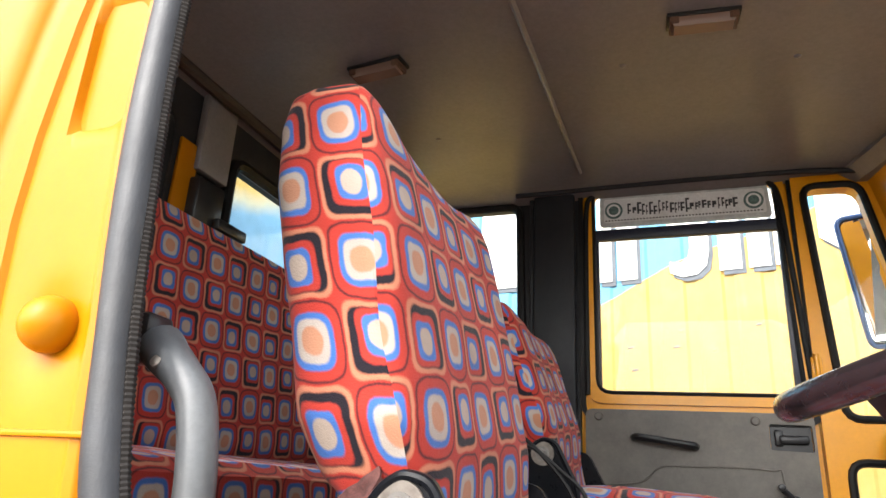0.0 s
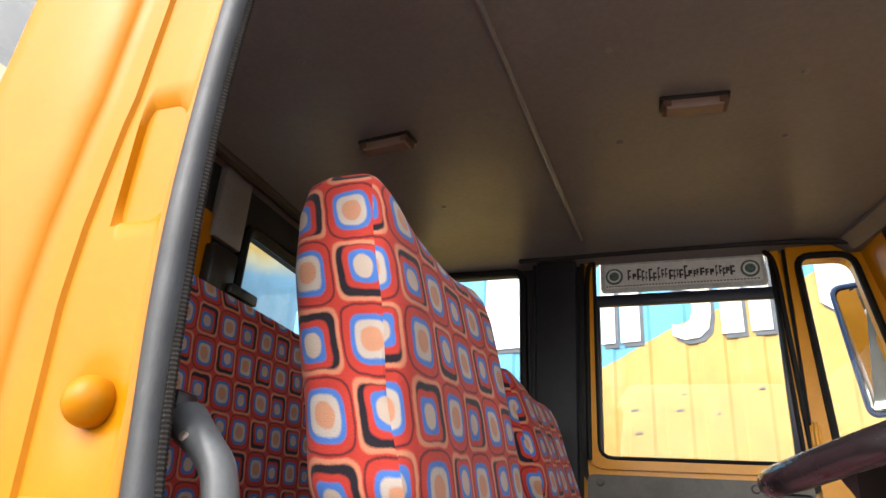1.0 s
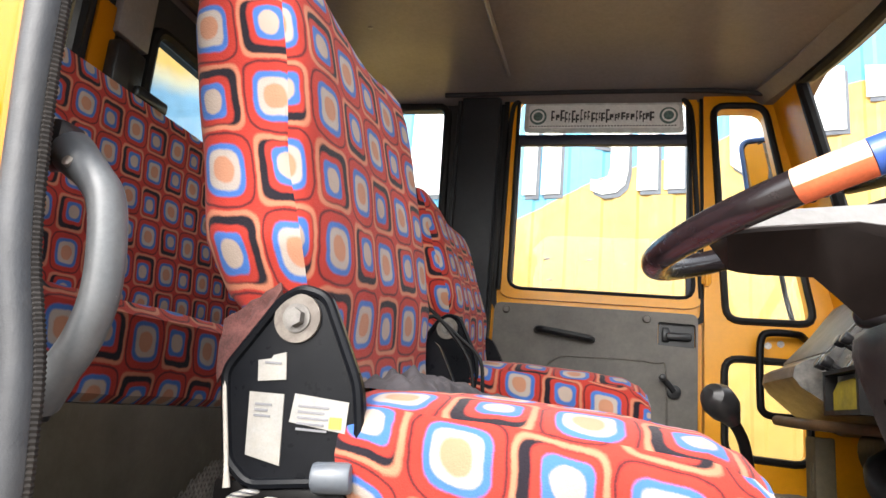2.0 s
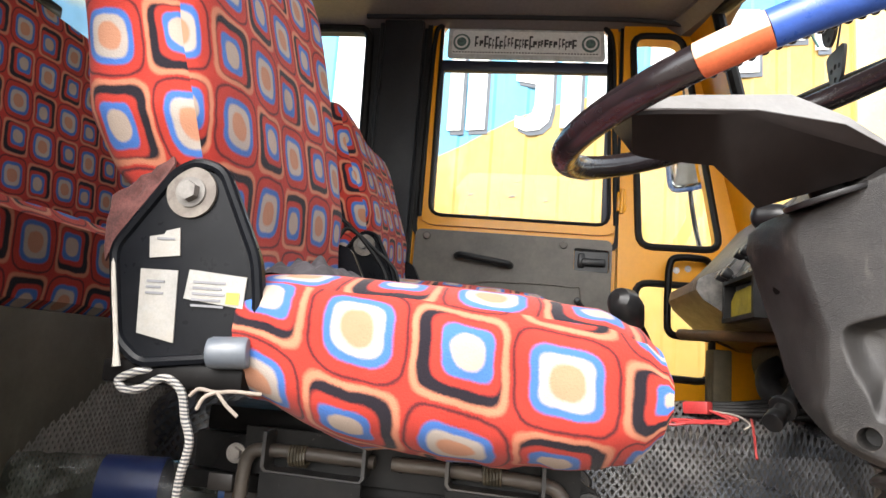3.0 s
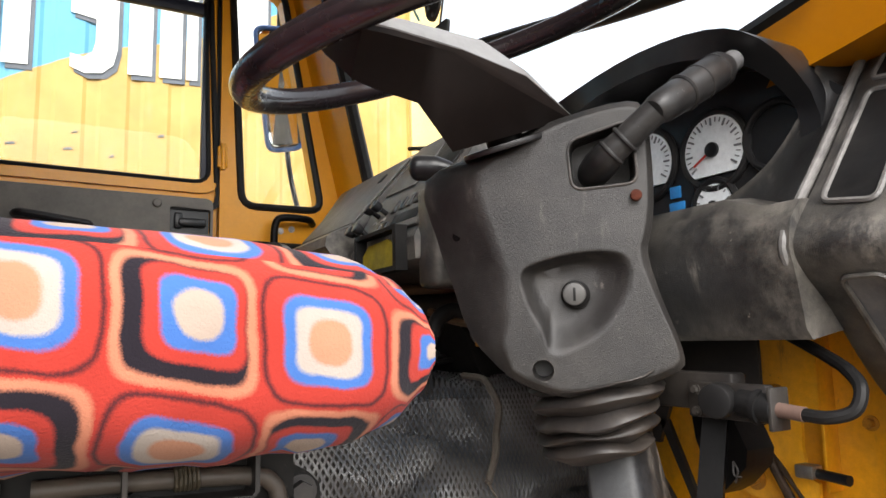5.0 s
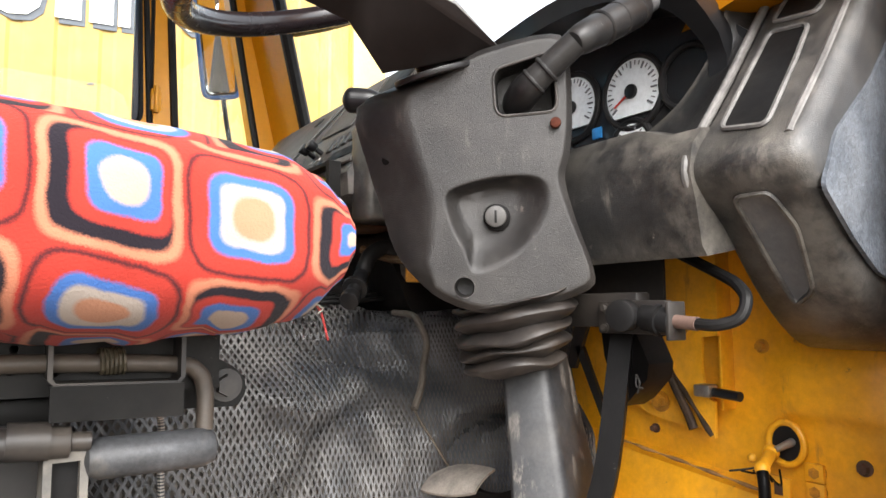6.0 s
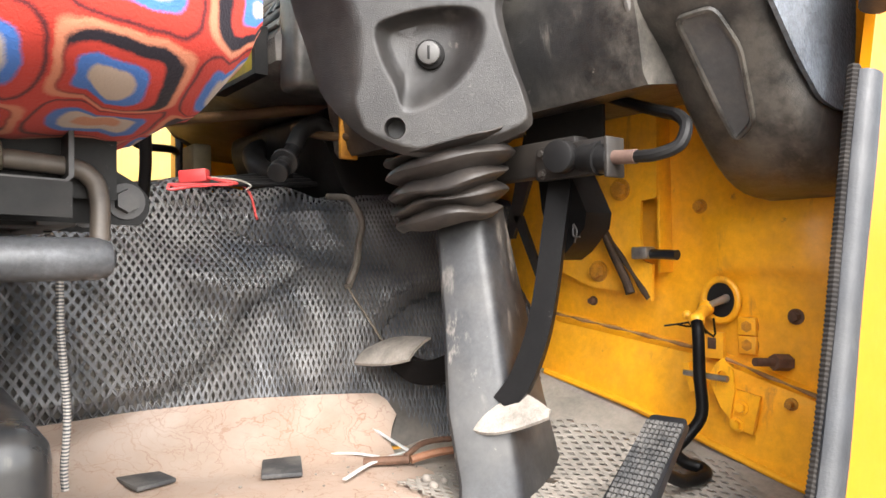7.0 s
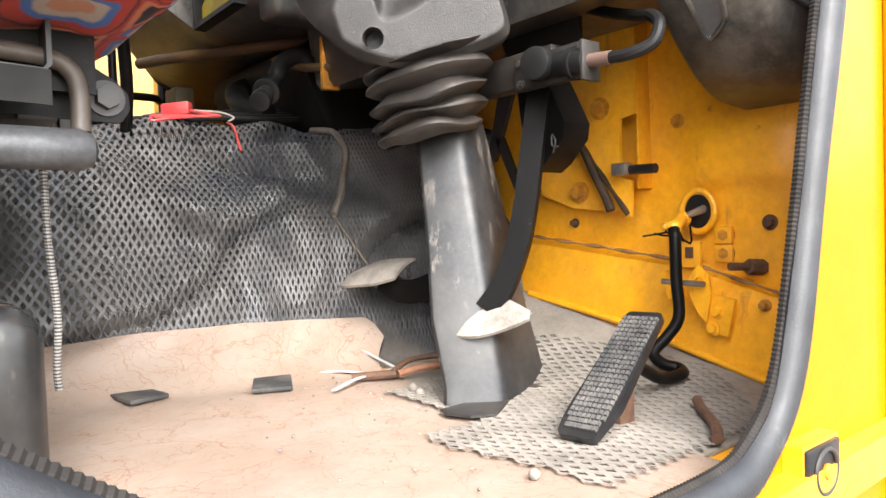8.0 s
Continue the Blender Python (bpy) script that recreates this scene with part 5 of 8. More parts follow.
# ---- floor coverings and engine cover ----
LOW = [(-0.42, 1.46, 0.0), (0.0, 1.46, 0.0), (0.30, 1.46, 0.0), (0.58, 1.458, 0.0), (0.78, 1.425, 0.0), (0.92, 1.35, 0.0), (1.03, 1.25, 0.0), (1.12, 1.19, 0.0), (1.24, 1.16, 0.0)]
HIGH = [(-0.42, 1.60, 0.45), (0.0, 1.60, 0.45), (0.30, 1.61, 0.455), (0.60, 1.63, 0.46), (0.84, 1.60, 0.47), (1.02, 1.52, 0.48), (1.13, 1.45, 0.485), (1.22, 1.38, 0.49), (1.29, 1.34, 0.49)]


def along(line, s):
    k = len(line) - 1
    i = min(k - 1, int(s * k))
    return Vector(line[i]).lerp(Vector(line[i + 1]), s * k - i)


def hump(s, v, lift_by=0.0):
    """The engine cover's skin: s runs from the bench to the front, v from the floor (0) over the shoulder (1) along the top."""
    a, b = along(LOW, s), along(HIGH, s)
    out = Vector((b.x - a.x, b.y - a.y, 0)).normalized()
    if v <= 0.86:
        p = a.lerp(b, v)
        p.z += 0.03 * math.sin(v * math.pi)
    else:
        t = v - 0.86
        q = a.lerp(b, 0.86)
        p = q + out * (t * 0.9 + 0.0) + Vector((0, 0, (b.z - q.z) * min(1.0, 1 - (1 - min(1, t / 0.22)) ** 2)))
        p.z += 0.03 * math.sin(0.86 * math.pi) * max(0, 1 - t / 0.2)
    fold = noise.noise(Vector((p.x * 5, p.y * 3, p.z * 9))) * 0.034 + noise.noise(Vector((p.x * 14 + p.z * 6, 0, p.z * 12))) * 0.016
    fold += 0.05 * (0.25 - abs(noise.noise(Vector((p.x * 4.2 + p.z * 2.5, 1.7, p.z * 4.0 - p.x * 1.5))))) * min(1.0, max(0.0, (1.15 - v) * 4))
    fold -= 0.026 * max(0.0, 1 - abs(noise.noise(Vector((p.x * 3.1 - p.z * 2.0, 4.2, p.z * 5.0)))) / 0.16) ** 1.5 * min(1.0, max(0.0, (1.05 - v) * 5))
    edge = min(1.0, v * 6)
    n = Vector((out.x, out.y, -0.25)) * -1 if v <= 0.9 else Vector((0, 0, 1))
    return p + n.normalized() * (fold * edge + lift_by)


def engine_cover():
    e = thing("engine_cover", "dusty engine cover bulging between the seats, grey with road dirt", "engine cover", kind="structure")
    bm = bmesh.new()
    ns, nv = 150, 70
    g = [[bm.verts.new(hump(i / ns, j / nv * 1.9, -0.010)) for j in range(nv + 1)] for i in range(ns + 1)]
    for i in range(ns):
        for j in range(nv):
            bm.faces.new((g[i][j], g[i + 1][j], g[i + 1][j + 1], g[i][j + 1]))
    m = material("dusty_engine_cover", (0.06, 0.054, 0.048), 0.85, vary=0.3, dust=0.8, dust_col=(0.20, 0.176, 0.15), scale=5.0, lo=0.42, hi=0.62)
    part("skin", bm, m, e)
    bm = bmesh.new()
    box(bm, -0.42, 1.30, 1.95, 2.64, -0.004, 0.44, 0.02)
    part("step", bm, m, e)


def lattice(bm, fn, u0, u1, v0, v1, du, dv, inside=None, hole=0.66, depth=0.003):
    """A perforated sheet: pointed openings in staggered rows between strands; fn maps (u, v, lift) into the room."""
    verts = {}

    def vert(u, v, h):
        k = (round(u, 5), round(v, 5), h)
        if k not in verts:
            verts[k] = bm.verts.new(fn(u, v, h))
        return verts[k]

    rows = int((v1 - v0) / (dv / 2))
    cols = int((u1 - u0) / du)
    for j in range(rows):
        for i in range(cols):
            cu, cv = u0 + (i + 0.5 * (j % 2)) * du, v0 + j * dv / 2
            if inside and not inside(cu, cv):
                continue
            o = [(cu + du / 2, cv), (cu, cv + dv / 2), (cu - du / 2, cv), (cu, cv - dv / 2)]
            n = [(cu + du / 2 * hole, cv), (cu + du * 0.21 * hole, cv + dv * 0.33 * hole), (cu, cv + dv / 2 * hole * 1.08), (cu - du * 0.21 * hole, cv + dv * 0.33 * hole),
                 (cu - du / 2 * hole, cv), (cu - du * 0.21 * hole, cv - dv * 0.33 * hole), (cu, cv - dv / 2 * hole * 1.08), (cu + du * 0.21 * hole, cv - dv * 0.33 * hole)]
            ov = [vert(*q, depth) for q in o]
            nv = [vert(*q, depth) for q in n]
            lv = [vert(*q, 0.0) for q in n]
            for q in range(4):
                bm.faces.new((ov[q], nv[2 * q + 1], nv[2 * q]))
                bm.faces.new((ov[q], ov[(q + 1) % 4], nv[2 * q + 1]))
                bm.faces.new((ov[(q + 1) % 4], nv[(2 * q + 2) % 8], nv[2 * q + 1]))
            for q in range(8):
                bm.faces.new((nv[q], nv[(q + 1) % 8], lv[(q + 1) % 8], lv[q]))


MAT_RUBBER = material("perforated_mat_rubber", (0.040, 0.044, 0.052), 0.5, vary=0.4, dust=0.55, dust_col=(0.22, 0.205, 0.19), scale=4.0, lo=0.46, hi=0.66, mottle=0.3)


def toe(x, y):
    """Height of the floor: it ramps up towards the bulkhead, more so away from the doorway."""
    k = max(0.0, min(1.0, (x - 0.97) / 0.28))
    return max(0.0, 0.013 + 0.219 * (y - 0.739)) * k * k * (1.6 - 0.6 * k)


def toe_board():
    bm = bmesh.new()
    nx, ny = 24, 30
    g = [[bm.verts.new((0.93 + 0.35 * i / nx, y, max(0.0, toe(0.93 + 0.35 * i / nx, y)) + 0.001 + 0.0012 * noise.noise(Vector((i * 0.5, y * 14, 0))))) for y in [0.655 + 0.62 * j / ny for j in range(ny + 1)]] for i in range(nx + 1)]
    for i in range(nx):
        for j in range(ny):
            bm.faces.new((g[i][j], g[i + 1][j], g[i + 1][j + 1], g[i][j + 1]))
    geo = bmesh.ops.extrude_face_region(bm, geom=bm.faces[:])
    bmesh.ops.translate(bm, vec=(0, 0, -0.004), verts=[v for v in geo["geom"] if isinstance(v, bmesh.types.BMVert)])
    m = material("dust_caked_board", (0.23, 0.205, 0.175), 0.9, vary=0.25, dust=0.7, dust_col=(0.33, 0.29, 0.245), scale=9.0, mottle=0.2)
    tagged(part("floor_toe_board", bm, m), "ramped toe board under the pedals, caked with grey dust", "floor", kind="structure")


def perforated_mat():
    t = thing("perforated_mat", "dusty black rubber mat with pointed holes draped over the engine cover", "floor mat")
    bm = bmesh.new()
    L = 1.95
    edge = lambda u: 0.13 + 0.015 * math.sin(u * 9) - (0.13 if u > 1.50 else max(0.0, (u - 1.36) / 0.14) * 0.13)
    lattice(bm, lambda u, v, h: hump(min(1, u / L), v / 0.50, 0.003 + h), 0.02, L - 0.02, 0.0, 0.66, 0.0142, 0.0245, inside=lambda u, v: v / 0.5 > edge(u), hole=0.58)
    part("sheet", bm, MAT_RUBBER, t)
    t3 = thing("perforated_mat", "dust-brown perforated mat hanging on the bench's front board", "floor mat")
    bm = bmesh.new()
    lattice(bm, lambda u, v, h: Vector((-0.418 + h + 0.004 * noise.noise(Vector((u * 7, v * 7, 3))), u, v)), 1.18, 2.0, 0.02, 0.485, 0.0150, 0.0200, inside=lambda u, v: v < 0.43 + 0.5 * min(0.09, u - 1.339) and v < 0.475 - 0.55 * max(0.0, u - 1.88), hole=0.62)
    part("sheet", bm, material("dust_brown_mat", (0.20, 0.18, 0.155), 0.7, vary=0.3, dust=0.6, dust_col=(0.33, 0.295, 0.25), scale=8.0, mottle=0.25), t3)
    t2 = thing("floor_mat", "worn perforated mat lying flat by the pedals, grey with dust", "floor mat")
    bm = bmesh.new()
    poly = lambda u, v: u + v * 0.15 > 0.90 and u < 1.225 - 0.9 * max(0, 0.80 - v) - 0.22 * max(0, v - 0.82) and 0.655 < v < 1.12 and not (u < 0.86 and v > 0.9)
    lattice(bm, lambda u, v, h: Vector((u, v, toe(u, v) + 0.0055 + h + 0.003 * noise.noise(Vector((u * 9, v * 9, 0))))), 0.74, 1.28, 0.64, 1.14, 0.0165, 0.030, inside=poly, hole=0.52, depth=0.0016)
    part("sheet", bm, material("dust_caked_mat", (0.21, 0.19, 0.165), 0.85, vary=0.35, dust=0.6, dust_col=(0.34, 0.30, 0.255), scale=10.0), t2)


def lino():
    m = bpy.data.materials.new("veined_floor_vinyl")
    m.use_nodes = True
    nt = m.node_tree
    b = nt.nodes["Principled BSDF"]
    co = nt.nodes.new("ShaderNodeTexCoord").outputs["Object"]
    warp = nt.nodes.new("ShaderNodeTexNoise")
    warp.inputs["Scale"].default_value, warp.inputs["Detail"].default_value = 11.0, 5.0
    nt.links.new(co, warp.inputs["Vector"])
    va = nt.nodes.new("ShaderNodeVectorMath")
    va.operation = "MULTIPLY_ADD"
    va.inputs[1].default_value = (0.16, 0.16, 0.16)
    nt.links.new(warp.outputs[1], va.inputs[0])
    nt.links.new(co, va.inputs[2])
    col = ramp(nt, noise_fac(nt, 4.0, 6.0, 0.65), [(0.3, (0.22, 0.160, 0.120)), (0.7, (0.325, 0.238, 0.185))])
    for sc, wd, amt in ((6.0, 0.010, 0.95), (13.0, 0.016, 0.9), (34.0, 0.030, 0.75)):
        vo = nt.nodes.new("ShaderNodeTexVoronoi")
        vo.feature = "DISTANCE_TO_EDGE"
        vo.inputs["Scale"].default_value = sc
        nt.links.new(va.outputs[0], vo.inputs["Vector"])
        line = ramp(nt, vo.outputs["Distance"], [(0.0, (1, 1, 1)), (wd, (0, 0, 0))])
        patch = ramp(nt, noise_fac(nt, sc * 0.7, 3.0), [(0.41, (0, 0, 0)), (0.52, (1, 1, 1))])
        col = mixc(nt, mth(nt, "MULTIPLY", mth(nt, "MULTIPLY", line, patch), amt), col, (0.19, 0.095, 0.055))
    dust = ramp(nt, noise_fac(nt, 5.5, 7.0, 0.72), [(0.42, (0, 0, 0)), (0.68, (1, 1, 1))])
    col = mixc(nt, mth(nt, "MULTIPLY", dust, 0.45), col, (0.35, 0.30, 0.26))
    nt.links.new(col, b.inputs["Base Color"])
    b.inputs["Roughness"].default_value = 0.6
    t = thing("vinyl_sheet", "beige veined vinyl floor sheet, cracked and dusty", "floor sheet")
    bm = bmesh.new()
    nx, ny = 48, 48
    def pt(x, s):
        top = along(LOW, min(1, max(0, (x + 0.42) / 1.95)))
        y1 = top.y
        flat = lambda y: Vector((x, y, 0.002 + 0.002 * noise.noise(Vector((x * 6, y * 7, 0)))))
        if s < 0.80:
            return flat(0.63 + (y1 - 0.085 - 0.63) * s / 0.80)
        # rounded into the skirt of the engine cover
        k = (s - 0.80) / 0.20
        q = hump(min(1, max(0, (x + 0.42) / 1.95)), 0.15 * (1 if x < 0.9 else max(0.05, 1 - (x - 0.9) / 0.1)), 0.010)
        return flat(y1 - 0.085) * (1 - k) ** 2 + flat(y1 - 0.015) * (2 * k * (1 - k)) + q * k * k
    g = [[bm.verts.new(pt(-0.38 + 1.32 * i / nx, j / ny)) for j in range(ny + 1)] for i in range(nx + 1)]
    for i in range(nx):
        for j in range(ny):
            bm.faces.new((g[i][j], g[i + 1][j], g[i + 1][j + 1], g[i][j + 1]))
    geo = bmesh.ops.extrude_face_region(bm, geom=bm.faces[:])
    bmesh.ops.translate(bm, vec=(0, 0, -0.002), verts=[v for v in geo["geom"] if isinstance(v, bmesh.types.BMVert)])
    part("sheet", bm, m, t)


def floor_bits():
    pad = material("black_rubber_pad", (0.030, 0.030, 0.031), 0.7, vary=0.3, dust=0.3, scale=20.0)
    for (x, y, r, a, b) in ((0.581, 1.367, -80, 0.092, 0.058), (0.770, 1.300, 65, 0.125, 0.060)):
        t = thing("rubber_pad", "small black rubber pad lying on the vinyl floor", "rubber pad", (x, y, 0.0045), group="rubber pads")
        t.rotation_euler = (0, 0, radians(r))
        bm = bmesh.new()
        box(bm, -a / 2, a / 2, -b / 2, b / 2, 0, 0.007, 0.002)
        part("pad", bm, pad, t)
    white = material("white_plastic_tie", (0.45, 0.45, 0.45), 0.45, vary=0.08, dust=0.3, scale=20.0)
    for pts in ([(0.927, 1.335, 0.052), (0.945, 1.29, 0.030), (0.955, 1.215, 0.012)], [(0.848, 1.30, 0.010), (0.88, 1.265, 0.012), (0.906, 1.232, 0.009)], [(0.805, 1.167, 0.009), (0.87, 1.20, 0.012), (0.948, 1.219, 0.012)]):
        t = thing("cable_tie", "cut white plastic strip on the dirty floor", "plastic strip", group="plastic strips")
        bm = bmesh.new()
        tube(bm, pts, 1.0, profile=[(0.0032, 0.001), (-0.0032, 0.001), (-0.0032, -0.001), (0.0032, -0.001)], smooth=4)
        part("strip", bm, white, t)
    t = thing("hand_tool", "rusty pincers with brown handles lying by the column foot", "tool")
    brown = material("brown_handle", (0.23, 0.10, 0.05), 0.6, vary=0.3, dust=0.3, scale=30.0)
    for pts, m, r in (([(0.925, 1.17, 0.014), (0.965, 1.16, 0.020), (1.02, 1.14, 0.022)], brown, 0.0065), ([(0.925, 1.185, 0.016), (0.97, 1.195, 0.028), (1.03, 1.175, 0.030)], RUST, 0.005), ([(0.87, 1.22, 0.010), (0.925, 1.175, 0.014)], RUST, 0.007)):
        bm = bmesh.new()
        tube(bm, pts, r, 8, smooth=4)
        part("handle" if m is brown else "jaw", bm, m, t)
    rng = random.Random(11)
    stone = material("grit", (0.20, 0.175, 0.15), 0.9, vary=0.4)
    t = tagged(thing("grit", "loose grit and clods on the floor", "grit"), kind="stuff")
    bm = bmesh.new()
    for _ in range(150):
        x, y = rng.uniform(0.62, 1.1), rng.uniform(0.66, 1.28)
        if x > 0.98 and y > 1.1:
            continue
        r = rng.choice((0.001, 0.0014, 0.002, 0.0027))
        res = bmesh.ops.create_icosphere(bm, subdivisions=1, radius=r)
        for v in res["verts"]:
            v.co = Vector((v.co.x * rng.uniform(0.7, 1.3), v.co.y * rng.uniform(0.7, 1.3), v.co.z * 0.7)) + Vector((x, y, 0.006 + r * 0.3))
    for x, y, r in ((0.895, 1.09, 0.008), (0.91, 1.07, 0.006), (0.885, 1.06, 0.007), (0.766, 0.724, 0.006)):
        res = bmesh.ops.create_icosphere(bm, subdivisions=2, radius=r)
        for v in res["verts"]:
            v.co = v.co * (1 + 0.35 * noise.noise(v.co * 90)) + Vector((x, y, 0.006 + r * 0.5))
    part("lumps", bm, stone, t)


engine_cover()
toe_board()
perforated_mat()
lino()
floor_bits()

# ---- front bulkhead, pedals ----
GRIMY = material("grimy_painted_bolt", (0.50, 0.21, 0.015), 0.55, vary=0.3, dust=0.8, dust_col=(0.10, 0.06, 0.03), scale=45.0, mottle=0.3)


def bulkhead():
    w = thing("wall_front", "yellow painted steel bulkhead, scratched and grimy, with bolts and a ledge", "bulkhead", kind="structure")
    def fx(y, z):
        x = 1.305 - 0.02 * max(0, z - 0.28)
        if z < 0.165:
            x -= 0.030 * min(1, (0.165 - z) / 0.012) + 0.03 * (0.165 - z) / 0.165
        if 0.29 < z < 0.40 and 0.70 < y < 0.90:
            x -= 0.014 * min(1, (z - 0.29) / 0.02, (0.40 - z) / 0.03, (y - 0.70) / 0.04, (0.90 - y) / 0.04)
        return x + 0.002 * noise.noise(Vector((y * 8, z * 8, 0)))
    bm = bmesh.new()
    ys = [0.63 + 2.02 * i / 110 for i in range(111)]
    zs = sorted({0.0, 0.05, 0.1, 0.14, 0.155, 0.160, 0.165, 0.17, 0.18, 0.2, 0.22, 0.24, 0.26, 0.28, 0.29, 0.30, 0.31, 0.33, 0.35, 0.37, 0.385, 0.40, 0.42, 0.45, 0.5, 0.6, 0.75, 0.95})
    shelf = lambda y: (0.135 + 0.29 * (y - 0.72) if y < 0.88 else min(0.225, 0.181 + 0.13 * (y - 0.88))) - 0.165
    near = lambda z: max(0.0, 1 - abs(z - 0.165) / 0.125)
    g = [[bm.verts.new((fx(y, z), y, z + shelf(y) * near(z))) for z in zs] for y in ys]
    for i in range(len(ys) - 1):
        for j in range(len(zs) - 1):
            bm.faces.new((g[i][j], g[i + 1][j], g[i + 1][j + 1], g[i][j + 1]))
    geo = bmesh.ops.extrude_face_region(bm, geom=bm.faces[:])
    bmesh.ops.translate(bm, vec=(0.03, 0, 0), verts=[v for v in geo["geom"] if isinstance(v, bmesh.types.BMVert)])
    part("panel", bm, YELLOW_OLD, w)
    # inner face of the front pillar
    bm = bmesh.new()
    rings = [[(1.13 + k, 0.637, z), (1.18 + k, 0.640, z), (1.26 + k * 0.3, 0.643, z), (1.31, 0.645, z), (1.31, 0.637, z)] for z, k in ((-0.004, -0.04), (0.05, -0.01), (0.2, 0.02), (0.4, 0.06), (0.6, 0.09), (0.95, 0.10))]
    loft(bm, rings)
    part("pillar_foot", bm, YELLOW_OLD, w)
    # sealing bead along the ledge, cracked
    bm = bmesh.new()
    tube(bm, [(1.272 + 0.004 * noise.noise(Vector((y * 30, 0, 0))), y, 0.166 + shelf(y) + 0.002 * noise.noise(Vector((y * 22, 3, 0)))) for y in [0.70 + 0.5 * i / 60 for i in range(61)]], lambda t: 0.0026 + 0.0010 * math.sin(t * 47), 8)
    part("sealer_bead", bm, material("brown_sealer", (0.26, 0.13, 0.05), 0.8, vary=0.4, scale=40.0), w, "cracked brown sealer bead")
    bm = bmesh.new()
    tube(bm, [(1.245, 0.70, 0.010), (1.246, 0.74, 0.018), (1.246, 0.886, 0.056), (1.248, 0.99, 0.081), (1.25, 1.19, 0.114)], 0.006, 8)
    part("floor_bead", bm, YELLOW_OLD, w)
    # grommet round the cable hole
    bm = bmesh.new()
    ring = [(1.293, 0.862 + 0.028 * math.cos(a), 0.258 + 0.032 * math.sin(a)) for a in [2 * math.pi * i / 32 for i in range(32)]]
    tube(bm, ring, 0.0055, 10, closed=True)
    gr = part("grommet", bm, YELLOW_OLD, w)
    bm = bmesh.new()
    cyl(bm, (1.2925, 0.862, 0.258), (1.30, 0.862, 0.258), 0.0265, seg=28)
    part("cable_hole", bm, RUBBER_BLACK, gr)
    bm = bmesh.new()
    cyl(bm, (1.298, 0.852, 0.262), (1.262, 0.862, 0.252), 0.007, 0.0045, seg=16, bevel=0.001)
    part("cable_core", bm, STEEL_BARE, gr, "dusty bare cable core")
    bm = bmesh.new()
    cyl(bm, (1.268, 0.872, 0.246), (1.205, 0.848, 0.236), 0.0085, seg=16, bevel=0.002)
    for at, r in (((1.265, 0.871, 0.246), 0.0125), ((1.20, 0.846, 0.234), 0.011), ((1.25, 0.893, 0.236), 0.007)):
        q = bmesh.ops.create_uvsphere(bm, u_segments=14, v_segments=10, radius=r)
        bmesh.ops.translate(bm, vec=at, verts=q["verts"])
    part("cable_end", bm, YELLOW_OLD, gr, "yellow painted cable joint")
    for z in (0.220, 0.192):
        bm = bmesh.new()
        box(bm, 1.293, 1.302, 0.808, 0.836, z - 0.0135, z + 0.0135, 0.002)
        part("square_washer", bm, YELLOW_OLD, w)
    for y, z, r, m in ((0.822, 0.220, 0.0095, GRIMY), (0.822, 0.192, 0.0095, GRIMY), (0.754, 0.238, 0.008, RUST), (0.90, 0.405, 0.008, GRIMY), (1.119, 0.246, 0.006, RUST), (0.745, 0.12, 0.006, GRIMY)):
        bolt(w, (fx(y, z) + 0.001, y, z), (-1, 0, 0), r, 0.013, m)
    bm = bmesh.new()
    cyl(bm, (1.30, 0.763, 0.172), (1.245, 0.785, 0.176), 0.006, seg=10)
    cyl(bm, (1.30, 0.763, 0.172), (1.275, 0.773, 0.174), 0.012, seg=6)
    part("stud", bm, RUST, w)
    # pedal hinge: a wall plate, a standing ear with its pivot hole and a bolted foot
    bm = bmesh.new()
    plate(bm, [(0.876, 0.214), (0.842, 0.211), (0.842, 0.172), (0.872, 0.172)], [], "x", 1.262, 1.270)
    br = part("hinge_bracket", bm, YELLOW_OLD, w, "yellow pedal hinge bracket", smooth=False)
    bm = bmesh.new()
    eye = [(0.829 + 0.0075 * math.cos(a), 0.151 + 0.009 * math.sin(a)) for a in [2 * math.pi * i / 16 for i in range(16)]]
    plate(bm, [(0.852, 0.148), (0.838, 0.170), (0.829, 0.177), (0.814, 0.162), (0.811, 0.133), (0.818, 0.092), (0.832, 0.106)], [eye], "x", 1.236, 1.241)
    part("hinge_ear", bm, YELLOW_OLD, br, smooth=False)
    bm = bmesh.new()
    plate(bm, [(0.813, 0.134), (0.777, 0.128), (0.789, 0.073), (0.824, 0.080)], [], "x", 1.243, 1.249)
    part("hinge_foot", bm, YELLOW_OLD, br, smooth=False)
    bm = bmesh.new()
    plate(bm, [(0.886, 0.166), (0.877, 0.168), (0.866, 0.128), (0.874, 0.124)], [], "x", 1.225, 1.262)
    part("hinge_ear", bm, YELLOW_OLD, br, smooth=False)
    bm = bmesh.new()
    cyl(bm, (1.226, 0.884, 0.152), (1.226, 0.815, 0.150), 0.0045, seg=12)
    part("hinge_pin", bm, ZINC, br)
    for y, z in ((0.804, 0.110), (0.811, 0.084)):
        bolt(br, (1.242, y, z), (-1, 0, 0), 0.0075, 0.007, YELLOW_OLD)
    bm = bmesh.new()
    box(bm, 1.2605, 1.2625, 0.853, 0.866, 0.186, 0.203, 0.0005)
    part("rust_patch", bm, RUST, br)
    # clip with a black hose end
    bm = bmesh.new()
    box(bm, 1.236, 1.262, 0.955, 0.985, 0.322, 0.342, 0.003)
    part("clip", bm, ZINC, w)
    bm = bmesh.new()
    cyl(bm, (1.25, 0.955, 0.330), (1.245, 0.905, 0.328), 0.008, seg=12)
    part("hose_end", bm, BLACK_PLASTIC, w)


